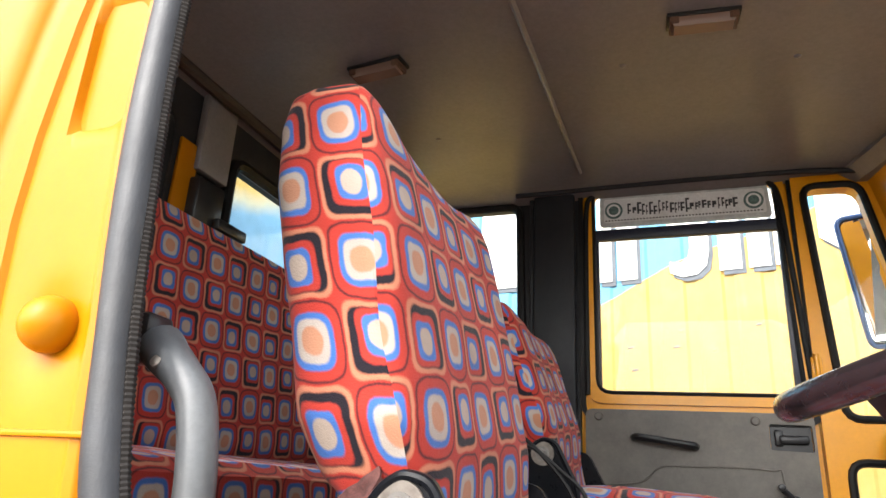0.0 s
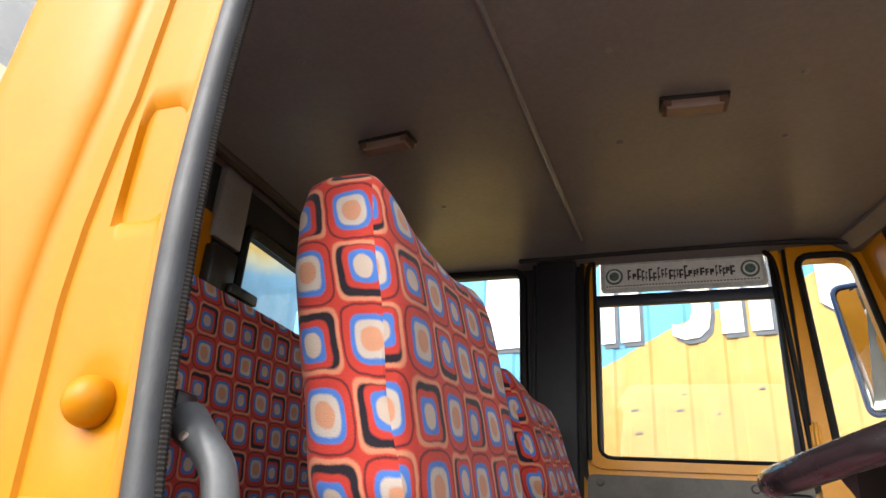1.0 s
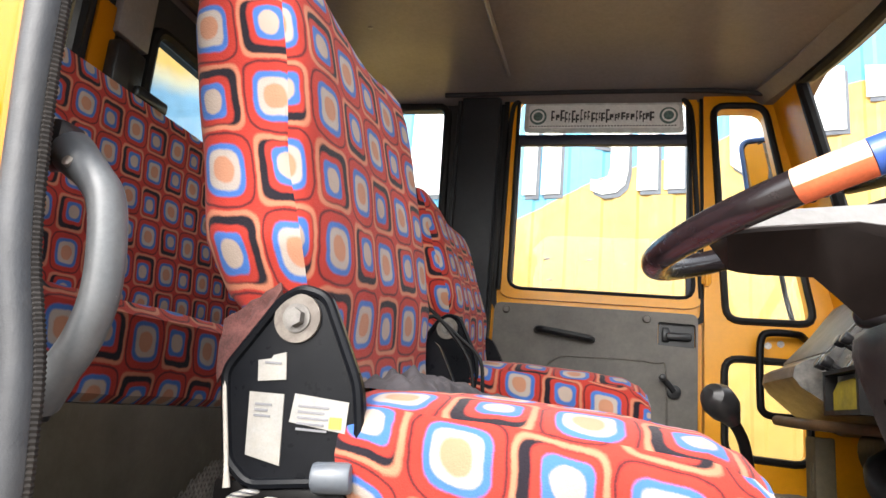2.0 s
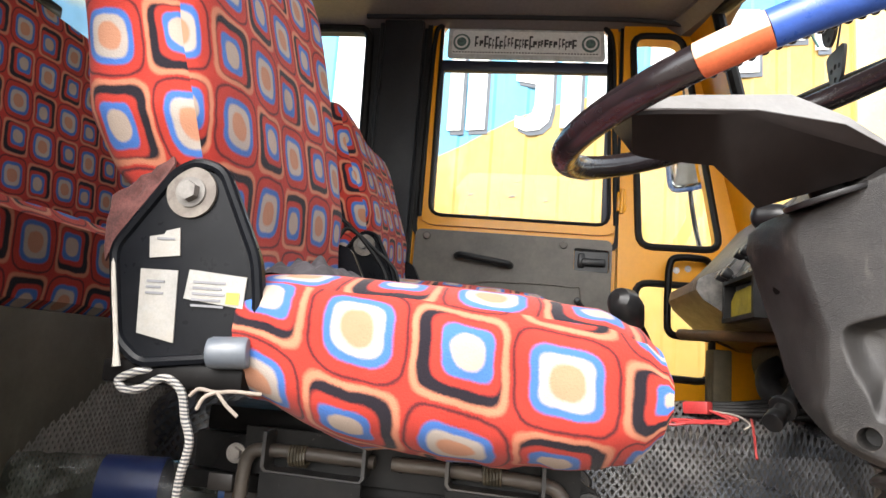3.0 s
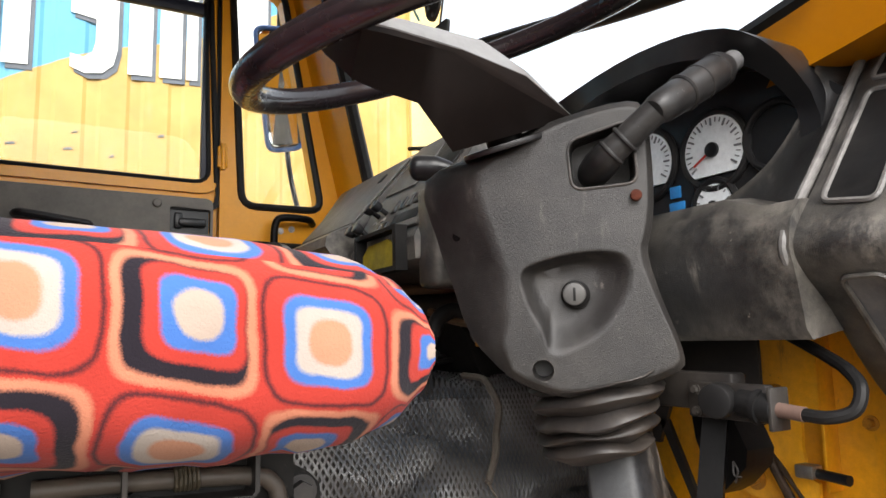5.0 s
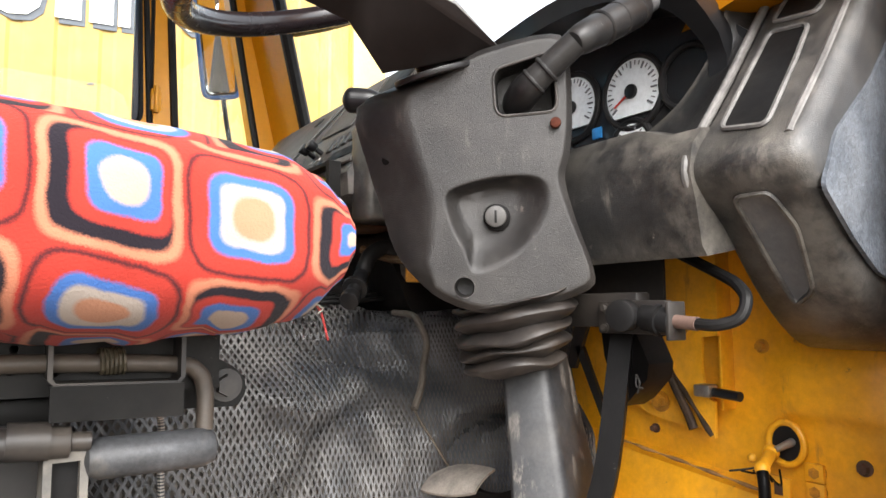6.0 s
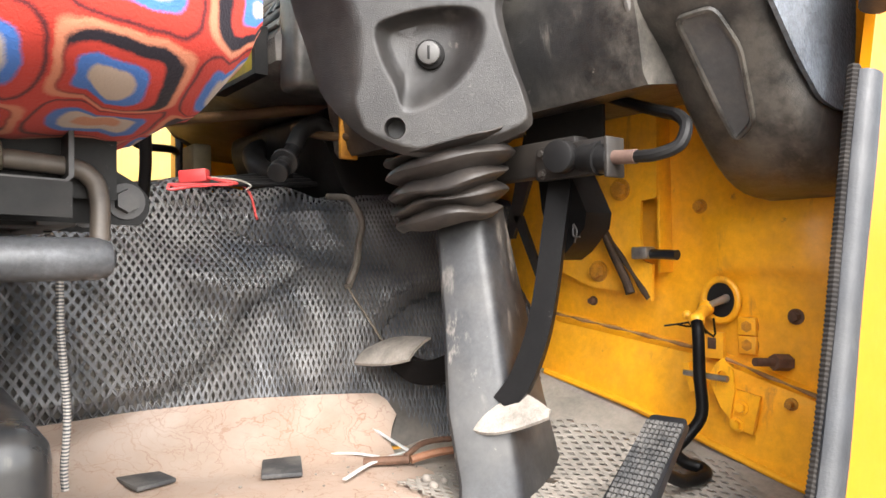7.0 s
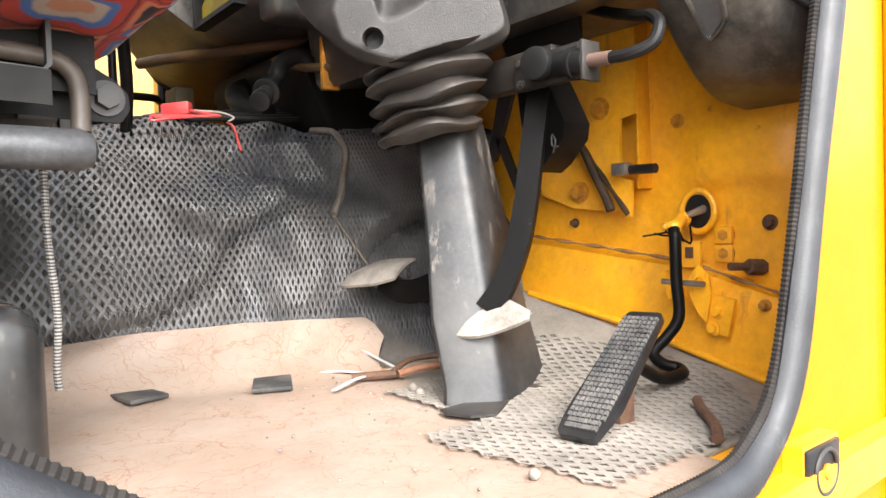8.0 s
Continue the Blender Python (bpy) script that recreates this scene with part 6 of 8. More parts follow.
SWITCH_STEEL = material("oily_dark_steel", (0.014, 0.012, 0.011), 0.5, vary=0.35, dust=0.4, dust_col=(0.050, 0.040, 0.031), scale=14.0, mottle=0.3)


OILY = material("oily_brown_grime", (0.035, 0.020, 0.011), 0.6, vary=0.5, dust=0.4, dust_col=(0.09, 0.06, 0.035), scale=30.0, mottle=0.35, spec=0.3)


def steering_bracket():
    b = thing("steering_bracket", "yellow steel bracket carrying the steering column, oily along its edge", "bracket")
    bm = bmesh.new()
    plate(bm, [(1.17, 0.60), (0.951, 0.60), (0.951, 0.524), (0.953, 0.422), (0.983, 0.418), (0.986, 0.365), (0.980, 0.319), (0.963, 0.313), (0.965, 0.254), (0.972, 0.254), (1.138, 0.485), (1.17, 0.53)], [], "x", 1.262, 1.269)
    part("gusset", bm, YELLOW_OLD, b, smooth=False)
    bm = bmesh.new()
    box(bm, 1.269, 1.31, 0.952, 0.957, 0.30, 0.60, 0.001)
    part("side_plate", bm, YELLOW_OLD, b)
    bm = bmesh.new()
    tube(bm, [(1.262, 0.970, 0.257), (1.262, 1.035, 0.343), (1.262, 1.09, 0.418), (1.262, 1.138, 0.483)], lambda t: 0.0042 + 0.0012 * math.sin(t * 31), 8, smooth=8)
    part("edge_grime", bm, OILY, b, "thick oily grime along the edge")
    bm = bmesh.new()
    tube(bm, [(1.256, 1.001, 0.265), (1.256, 1.012, 0.290), (1.256, 1.034, 0.328), (1.257, 1.065, 0.385), (1.258, 1.09, 0.418)], lambda t: 0.0085 - 0.003 * t, 10, smooth=6)
    part("edge_trim", bm, OILY, b, "oily brown rubber strip")
    bm = bmesh.new()
    plate(bm, [(1.0, 0.37), (1.19, 0.40), (1.175, 0.30), (1.10, 0.272), (0.985, 0.262)], [], "x", 1.278, 1.284)
    part("lower_plate", bm, YELLOW_OLD, b, smooth=False)
    bolt(b, (1.261, 1.022, 0.440), (-1, 0, 0), 0.013, 0.014, GRIMY)
    bolt(b, (1.277, 1.083, 0.301), (-1, 0, 0), 0.013, 0.014, GRIMY)
    # cross rail under the dash that carries a pressure switch
    bm = bmesh.new()
    box(bm, 1.01, 1.04, 0.905, 1.20, 0.440, 0.490, 0.004)
    part("cross_rail", bm, SWITCH_STEEL, b)
    bm = bmesh.new()
    plate(bm, [(0.93, 0.56), (1.10, 0.56), (1.06, 0.47), (0.93, 0.47)], [], "x", 1.10, 1.106)
    part("gusset_plate", bm, SWITCH_STEEL, b, smooth=False)
    # struts in the dark behind the column
    for pts in ([(1.19, 0.36), (1.17, 0.36), (1.10, 0.52), (1.14, 0.54)], [(1.10, 0.26), (1.085, 0.26), (1.15, 0.40), (1.17, 0.40)]):
        bm = bmesh.new()
        plate(bm, pts, [], "x", 1.15, 1.158)
        part("strut", bm, SWITCH_STEEL, b, smooth=False)
    s = thing("brake_switch", "black switch with knurled cap and bent hose under the dash", "switch")
    bm = bmesh.new()
    box(bm, 0.996, 1.012, 0.845, 0.965, 0.432, 0.478, 0.003)
    part("plate", bm, SWITCH_STEEL, s)
    bm = bmesh.new()
    cyl(bm, (0.99, 0.905, 0.458), (0.968, 0.90, 0.457), 0.022, seg=28, bevel=0.003)
    part("knurled_cap", bm, RUBBER_BLACK, s)
    bm = bmesh.new()
    cyl(bm, (1.0, 0.885, 0.455), (1.0, 0.835, 0.450), 0.018, seg=20, bevel=0.003)
    cyl(bm, (1.0, 0.86, 0.452), (1.0, 0.853, 0.451), 0.022, seg=20)
    part("body", bm, RUBBER_BLACK, s)
    bm = bmesh.new()
    box(bm, 0.985, 1.02, 0.832, 0.838, 0.425, 0.476, 0.002)
    part("end_plate", bm, STEEL_DUSTY, s)
    for z in (0.440, 0.468):
        bolt(s, (0.9955, 0.95, z), (-1, 0, 0), 0.005, 0.006, STEEL_DUSTY)
    bm = bmesh.new()
    cyl(bm, (1.0, 0.836, 0.450), (1.0, 0.80, 0.447), 0.009, seg=14)
    part("ferrule", bm, material("red_brown_ferrule", (0.12, 0.075, 0.06), 0.5, vary=0.2), s)
    bm = bmesh.new()
    tube(bm, [(1.0, 0.803, 0.447), (1.0, 0.772, 0.446), (1.01, 0.748, 0.455), (1.02, 0.745, 0.478), (1.035, 0.765, 0.495), (1.06, 0.80, 0.508), (1.09, 0.87, 0.535), (1.10, 0.95, 0.57)], 0.0078, 10, smooth=6)
    part("hose", bm, RUBBER_BLACK, s)


def pedals():
    c = thing("clutch_pedal", "clutch pedal with a bent dusty steel pad on a black arm", "pedal", group="pedals")
    def pad(pts_u, at, ax, ay, n, mat, parent, name="pad"):
        bm = bmesh.new()
        top = []
        for i in range(13):
            u = -1 + 2 * i / 12
            for j in range(9):
                v = -1 + 2 * j / 8
                hw = pts_u(u)
                p = Vector(at) + Vector(ax) * u + Vector(ay) * v * hw + Vector(n) * (0.35 * (u * 1.2) ** 2 * -0.02 * (1 if u < 0 else -0.4) - 0.006 * v * v)
                top.append(bm.verts.new(p))
        for i in range(12):
            for j in range(8):
                a = i * 9 + j
                bm.faces.new((top[a], top[a + 1], top[a + 10], top[a + 9]))
        geo = bmesh.ops.extrude_face_region(bm, geom=bm.faces[:])
        bmesh.ops.translate(bm, vec=Vector(n) * -0.005, verts=[v for v in geo["geom"] if isinstance(v, bmesh.types.BMVert)])
        return part(name, bm, mat, parent)
    dusty = material("dusty_pedal_steel", (0.22, 0.195, 0.17), 0.7, vary=0.4, mottle=0.3, dust=0.6, dust_col=(0.28, 0.245, 0.21), wear=0.14, wear_col=(0.10, 0.085, 0.075), scale=26.0)
    pad(lambda u: 1.0 - 0.35 * max(0, -u) ** 2 - 0.25 * max(0, u) ** 2, (0.952, 1.268, 0.178), (0.018, -0.062, 0.004), (0.034, 0.006, 0.020), (-0.45, -0.25, 0.85), dusty, c)
    bm = bmesh.new()
    tube(bm, [(0.962, 1.262, 0.160), (0.968, 1.215, 0.142), (0.985, 1.165, 0.148), (1.005, 1.12, 0.185), (1.03, 1.09, 0.30)], 1.0, profile=[(0.006, 0.020), (-0.006, 0.020), (-0.006, -0.020), (0.006, -0.020)], smooth=5)
    part("arm", bm, STEEL_BLACK, c)
    b = thing("brake_pedal", "brake pedal with a scuffed pale pad on a broad black arm", "pedal", group="pedals")
    pad(lambda u: 1.0 - 0.86 * max(0, u) ** 1.5 - 0.72 * max(0, -u) ** 2.2, (0.927, 0.975, 0.128), (0.026, -0.072, 0.000), (0.026, 0.006, 0.026), (-0.5, -0.3, 0.8), dusty, b)
    bm = bmesh.new()
    tube(bm, [(0.938, 0.972, 0.128), (0.958, 0.959, 0.160), (0.981, 0.951, 0.215), (1.0, 0.950, 0.28), (1.024, 0.955, 0.37), (1.046, 0.959, 0.45), (1.052, 0.959, 0.47)], 1.0,
         profile=[(0.009, 0.016), (-0.009, 0.016), (-0.011, 0.014), (-0.011, -0.014), (-0.009, -0.016), (0.009, -0.016)], smooth=6, up=(0, 0.6, 1))
    part("arm", bm, STEEL_BLACK, b)
    # black body standing in for the dark hollow beside the arm
    bm = bmesh.new()
    plate(bm, [(0.958, 0.470), (1.01, 0.470), (1.0, 0.395), (0.972, 0.322), (0.952, 0.334), (0.920, 0.366), (0.916, 0.388), (0.926, 0.409)], [], "x", 1.045, 1.10)
    part("arm_hollow_shade", bm, STEEL_BLACK, b)
    bm = bmesh.new()
    for i in range(2):
        tube(bm, [(1.040, 0.935, 0.372), (1.036, 0.926 + 0.006 * i, 0.362 - 0.006 * i), (1.038, 0.932 - 0.010 * i, 0.346 + 0.008 * i)], 0.0014, 6, smooth=4)
    part("split_pin", bm, STEEL_DUSTY, b)
    a = thing("accelerator_pedal", "long ribbed black accelerator pedal with dust in its tread", "pedal", group="pedals")
    lo, hi = Vector((0.868, 0.757, 0.014)), Vector((1.035, 0.783, 0.130))
    ax = hi - lo
    L = ax.length
    ax.normalize()
    sd = Vector((0.12, -1, 0.0))
    sd = (sd - ax * sd.dot(ax)).normalized()
    nm = sd.cross(ax)
    if nm.z < 0:
        nm = -nm
    M = Matrix((ax, sd, nm)).transposed().to_4x4()
    M.translation = lo
    bm = bmesh.new()
    o = rounded([(0, -0.026), (0.03, -0.030), (L, -0.024), (L, 0.024), (0.05, 0.031), (0, 0.020)], 0.008)
    plate(bm, o, [], "z", -0.008, 0.002)
    bmesh.ops.transform(bm, matrix=M, verts=bm.verts)
    pd = part("pad", bm, BLACK_PLASTIC, a)
    tread = material("dusty_tread", (0.045, 0.045, 0.045), 0.5, vary=0.4, dust=0.55, dust_col=(0.26, 0.24, 0.22), scale=25.0)
    bm = bmesh.new()
    n = 24
    for i in range(n):
        x = 0.010 + (L - 0.02) * i / n
        w = 0.024 if x > 0.02 else 0.020
        for j in range(8):
            y = -w + (2 * w) * j / 8
            box(bm, x, x + 0.0058, y + 0.0006, y + 0.0048, 0.002, 0.0055)
    bmesh.ops.transform(bm, matrix=M, verts=bm.verts)
    part("tread", bm, tread, pd, smooth=False)["kind"] = "stuff"
    bm = bmesh.new()
    tube(bm, [(1.190, 0.840, 0.232), (1.182, 0.833, 0.215), (1.180, 0.831, 0.16), (1.178, 0.827, 0.107), (1.163, 0.838, 0.078), (1.142, 0.846, 0.058), (1.150, 0.836, 0.042), (1.162, 0.818, 0.036), (1.145, 0.804, 0.032), (1.10, 0.808, 0.034), (1.04, 0.80, 0.060)], 0.0085, 12, smooth=6)
    part("rod", bm, STEEL_BLACK, a)
    bm = bmesh.new()
    box(bm, 0.955, 0.985, 0.765, 0.79, 0.0, 0.06, 0.004)
    part("pivot_foot", bm, RUST, a)
    bm = bmesh.new()
    for k in range(5):
        tube(bm, [(1.24, 0.86 + 0.004 * k, 0.232), (1.22, 0.88 - 0.012 * k, 0.226 - 0.004 * k), (1.20, 0.90 - 0.02 * k, 0.222 + 0.004 * k)], 0.0016, 6, smooth=3)
    part("wire_lashing", bm, STEEL_BLACK, a)


bulkhead()
steering_bracket()
pedals()

# ---- steering column, wheel, dashboard ----
STALK = material("dusty_stalk_plastic", (0.014, 0.0135, 0.014), 0.38, spec=0.3, vary=0.3, dust=0.4, dust_col=(0.075, 0.07, 0.065), scale=14.0, mottle=0.3, wear=0.1, wear_col=(0.2, 0.19, 0.18))
def column():
    c = thing("steering_column", "dusty black steering column housing with ignition lock and rubber gaiter", "steering column")
    o = Vector((0.838, 1.001, 0.596))
    n = Vector((-0.64, -0.76, -0.10)).normalized()
    e1 = Vector((0.765, -0.644, 0)).normalized()
    e2 = n.cross(e1).normalized()
    M = Matrix((e1, e2, n)).transposed().to_4x4()
    M.translation = o
    edge = smooth_path([(u, v, 0) for u, v in ((-0.206, 0.168), (-0.12, 0.203), (-0.01, 0.236), (0.080, 0.252), (0.103, 0.228), (0.108, 0.14), (0.104, 0.085), (0.097, 0.050), (0.112, -0.01), (0.134, -0.075), (0.128, -0.104), (0.06, -0.128), (-0.014, -0.137), (-0.075, -0.118),
                                              (-0.118, -0.085), (-0.150, -0.045), (-0.172, 0.02), (-0.192, 0.085))], 3, True)
    cen = Vector((-0.03, 0.05, 0))
    sc = lambda k, w: [tuple(cen + (p - cen) * k + Vector((0, 0, w))) for p in edge]
    bm = bmesh.new()
    def inset(p):
        """A narrow chamfer all round, widening into a slanted facet on the far side."""
        k = interp(p.y, [(-0.115, 0.0), (-0.085, 0.030), (-0.045, 0.064), (0.02, 0.076), (0.21, 0.080)]) * min(1.0, max(0.0, (-0.02 - p.x) / 0.15))
        return p + (cen - p).normalized() * 0.012 + Vector((1.0, 0.12, 0.0)) * k, 0.012 + 0.55 * k
    rings = []
    for share, drop in ((1.0, 0.0), (0.88, 0.05), (0.74, 0.17), (0.45, 0.48), (0.15, 0.80), (0.05, 0.93), (0.0, 1.0)):
        ring = []
        for p in edge:
            q, dep = inset(p)
            r = p + (q - p) * share
            ring.append((r.x, r.y, -dep * drop))
        rings.append(ring)
    rings += [sc(1.0, -0.06), sc(0.97, -0.13), sc(0.90, -0.21)]
    loft(bm, rings, caps=False)
    tear = [tuple(p)[:2] for p in smooth_path([(u, v, 0) for u, v in ((-0.070, 0.030), (-0.038, 0.047), (0.014, 0.056), (0.060, 0.053), (0.077, 0.032), (0.068, -0.009), (0.037, -0.050), (-0.005, -0.075), (-0.033, -0.079), (-0.044, -0.05), (-0.062, -0.014))], 4, True)]
    circ = lambda u, v, r, k=20: [(u + r * math.cos(2 * math.pi * i / k), v + r * math.sin(2 * math.pi * i / k)) for i in range(k)]
    face = [p[:2] for p in rings[0]]
    pocket = rounded([(0.003, 0.137), (0.088, 0.142), (0.082, 0.225), (-0.001, 0.202)], 0.016)
    holes = [tear, pocket, circ(-0.045, -0.099, 0.0145)]
    es = []
    def border(ring, d):
        """The outline moved to the right of its way by d, so that the flat face meets level strips."""
        c = Vector((sum(p[0] for p in ring) / len(ring), sum(p[1] for p in ring) / len(ring)))
        return [tuple(Vector(p) + (Vector(p) - c).normalized() * d) for p in ring]
    level = [border(face, -0.004), *[border(h, 0.003) for h in holes]]
    for ring, hole in zip([face, *holes], level):
        loft(bm, [[(*p, 0.0) for p in ring], [(*p, 0.0) for p in hole]], caps=False)
    for ring in level:
        vs = [bm.verts.new((*p, 0.0)) for p in ring]
        es += [bm.edges.new((vs[i], vs[(i + 1) % len(vs)])) for i in range(len(vs))]
    bmesh.ops.triangle_fill(bm, use_beauty=True, use_dissolve=False, edges=es)
    t0 = Vector((-0.026, 0.020))
    loft(bm, [[(t0.x + (x - t0.x) * k, t0.y + (y - t0.y) * k, w) for x, y in tear] for k, w in ((1.0, 0.0), (0.97, -0.0007), (0.93, -0.0026), (0.88, -0.0062), (0.80, -0.0130), (0.70, -0.0200), (0.60, -0.0250), (0.50, -0.0280), (0.02, -0.029))], caps='last')
    pc = Vector((0.042, 0.178))
    loft(bm, [[(pc.x + (x - pc.x) * k, pc.y + (y - pc.y) * k, w) for x, y in pocket] for k, w in ((1.0, 0.0), (0.96, -0.003), (0.90, -0.050), (0.02, -0.050))], caps='last')
    for u, v, r, k in ((-0.045, -0.099, 0.0145, 20),):
        loft(bm, [[(*p, w) for p in circ(u, v, r * q, k)] for q, w in ((1.0, 0.0), (0.88, -0.004), (0.85, -0.03), (0.02, -0.03))], caps='last')
    bmesh.ops.remove_doubles(bm, verts=bm.verts, dist=0.0004)
    bmesh.ops.transform(bm, matrix=M, verts=bm.verts)
    part("housing", bm, COLUMN, c, sharp=40)
    bm = bmesh.new()
    cyl(bm, (0, 0, -0.036), (0, 0, -0.012), 0.0155, seg=28, bevel=0.003)
    bmesh.ops.transform(bm, matrix=M, verts=bm.verts)
    lk = part("ignition_lock", bm, material("dull_lock_metal", (0.064, 0.062, 0.06), 0.5, metal=0.3, vary=0.25, dust=0.3, dust_col=(0.14, 0.13, 0.115), scale=40.0), c, "bare metal ignition lock")
    bm = bmesh.new()
    cyl(bm, (0.0015, -0.001, -0.036), (0.0015, -0.001, -0.020), 0.0195, seg=28, bevel=0.001)
    bmesh.ops.transform(bm, matrix=M, verts=bm.verts)
    part("lock_gap", bm, STEEL_BLACK, lk)
    bm = bmesh.new()
    box(bm, -0.0018, 0.0018, -0.009, 0.009, -0.013, -0.0112, 0.0008)
    bmesh.ops.transform(bm, matrix=M, verts=bm.verts)
    part("keyhole", bm, RUBBER_BLACK, lk)
    bm = bmesh.new()
    cyl(bm, (-0.148, 0.086, -0.050), (-0.1585, 0.086, -0.0305), 0.0075, seg=14)
    bmesh.ops.transform(bm, matrix=M, verts=bm.verts)
    part("screw_hole", bm, STEEL_BLACK, c)
    # pocket and boot of the combination switch
    bm = bmesh.new()
    tube(bm, [(u, v, 0.0) for u, v in pocket], 0.0022, 8, closed=True)
    bmesh.ops.transform(bm, matrix=M, verts=bm.verts)
    part("pocket_rim", bm, COLUMN, c)
    a, b, d = Vector((0.852, 0.967, 0.758)), Vector((0.895, 0.895, 0.822)), Vector((1.045, 0.888, 0.914))
    s = thing("combination_switch", "thick black indicator stalk with a ribbed grip and pale end button", "stalk switch")
    bm = bmesh.new()
    tube(bm, [a - n * 0.060, a + (b - a) * 0.02 - n * 0.034, a + (b - a) * 0.10 - n * 0.014, a + (b - a) * 0.22 - n * 0.003, a + (b - a) * 0.30, a + (b - a) * 0.45], lambda t: (0.0215, 0.022, 0.022, 0.0215, 0.0195, 0.018)[round(t * 5)], 20)
    part("boot", bm, STALK, s)
    for q in (0.26, 0.48):
        bm = bmesh.new()
        tube(bm, [a + (b - a) * (q + 0.02 * i) for i in range(4)], lambda t: (0.0195, 0.0215, 0.0215, 0.0195)[round(t * 3)], 22)
        part("collar", bm, STALK, s)
    bm = bmesh.new()
    tube(bm, [a + (b - a) * 0.25, b], 0.0180, 18)
    part("stem", bm, STALK, s)
    bm = bmesh.new()
    k = (d - b)
    tube(bm, [b - k * 0.03, b, b + k * 0.08, b + k * 0.28, b + k * 0.30, b + k * 0.33, b + k * 0.36, b + k * 0.6, b + k * 0.80, b + k * 0.86], lambda t: (0.0150, 0.019, 0.0215, 0.0230, 0.0222, 0.0222, 0.0235, 0.0248, 0.0245, 0.019)[round(t * 9)], 20)
    part("grip", bm, STALK, s)
    for q in (0.30, 0.50, 0.72):
        bm = bmesh.new()
        tube(bm, [b + k * (q + 0.012 * i) for i in range(4)], lambda t: (0.0232, 0.0256, 0.0256, 0.0232)[round(t * 3)], 22)
        part("grip_ring", bm, STALK, s)
    bm = bmesh.new()
    cyl(bm, b + k * 0.83, b + k * 1.0, 0.0155, 0.015, seg=20, bevel=0.003)
    part("end_button", bm, material("dusty_button", (0.07, 0.07, 0.072), 0.5, dust=0.5, dust_col=(0.24, 0.235, 0.225), scale=30), s)
    s2 = thing("wiper_switch", "short black stalk knob on the far side of the column", "stalk switch")
    bm = bmesh.new()
    tube(bm, [(0.87, 1.22, 0.808), (0.83, 1.262, 0.820), (0.805, 1.285, 0.826), (0.780, 1.305, 0.830), (0.757, 1.320, 0.831)], lambda t: 0.012 if t < 0.40 else (0.014 + 0.008 * min(1.0, (t - 0.40) / 0.2)) * math.sqrt(max(0.08, 1 - max(0.0, (t - 0.86) / 0.14) ** 2)), 18, smooth=6)
    part("knob", bm, BLACK_PLASTIC, s2)
    bm = bmesh.new()
    cyl(bm, (0.836, 1.256, 0.818), (0.829, 1.263, 0.820), 0.0165, seg=20, bevel=0.002)
    part("collar", bm, BLACK_PLASTIC, s2)
    bm = bmesh.new()
    cyl(bm, (0.895, 0.938, 0.721), (0.888, 0.930, 0.720), 0.0075, seg=16, bevel=0.002)
    part("screw", bm, material("red_brown_screw", (0.06, 0.018, 0.011), 0.8, vary=0.4, scale=80.0, spec=0.1), c)
    # gaiter and lower shroud
    bm = bmesh.new()
    base, top = Vector((0.935, 1.085, 0.375)), Vector((0.915, 1.05, 0.487))
    rings = []
    m = 48
    for i in range(m + 1):
        t = i / m
        p = base.lerp(top, t)
        r = 0.062 + 0.016 * t + 0.022 * (1 - abs(((4.6 * t + 0.05) % 1.0) * 2 - 1) ** 1.5) * (0.8 + 0.2 * t)
        tilt = 0.10 * math.sin(t * 9)
        ring = []
        for j in range(32):
            q = 2 * math.pi * j / 32
            rr = r * (1 + 0.10 * noise.noise(Vector((math.cos(q) * 1.6, math.sin(q) * 1.6, t * 5 + 3))))
            ring.append((p.x + rr * math.cos(q) * 0.92, p.y + rr * math.sin(q) * 1.08, p.z + r * 0.20 * math.cos(q + 0.35 + tilt) + 0.010 * noise.noise(Vector((math.cos(q) * 1.3, math.sin(q) * 1.3, t * 3)))))
        rings.append(ring)
    loft(bm, rings, caps=False)
    part("gaiter", bm, material("dusty_gaiter_rubber", (0.015, 0.0122, 0.0108), 0.52, vary=0.5, dust=0.6, dust_col=(0.085, 0.066, 0.051), scale=13.0, mottle=0.35), c, "folded rubber gaiter")
    bm = bmesh.new()
    rings = []
    for z, pts in ((0.40, ((0.915, 1.095), (0.952, 1.035), (1.02, 1.05), (0.975, 1.135))), (0.25, ((0.894, 1.052), (0.948, 0.997), (1.05, 1.035), (0.99, 1.125))), (0.12, ((0.874, 1.02), (0.94, 0.962), (1.075, 1.025), (1.01, 1.115))),
                   (0.03, ((0.868, 0.988), (0.935, 0.938), (1.10, 1.02), (1.03, 1.11))), (0.0, ((0.862, 0.982), (0.932, 0.930), (1.115, 1.015), (1.04, 1.12)))):
        rings.append([(*p, z) for p in rounded(pts, 0.014, 3)])
    loft(bm, rings, caps=False)
    part("lower_shroud", bm, material("dusty_sheet_shroud", (0.0115, 0.012, 0.0135), 0.48, vary=0.6, mottle=0.55, streak=0.6, dust=0.5, dust_col=(0.066, 0.060, 0.054), wear=0.12, wear_col=(0.24, 0.21, 0.18), scale=12.0, lo=0.45, hi=0.68), c, "dusty grey sheet-metal shroud", sharp=30)
    bm = bmesh.new()
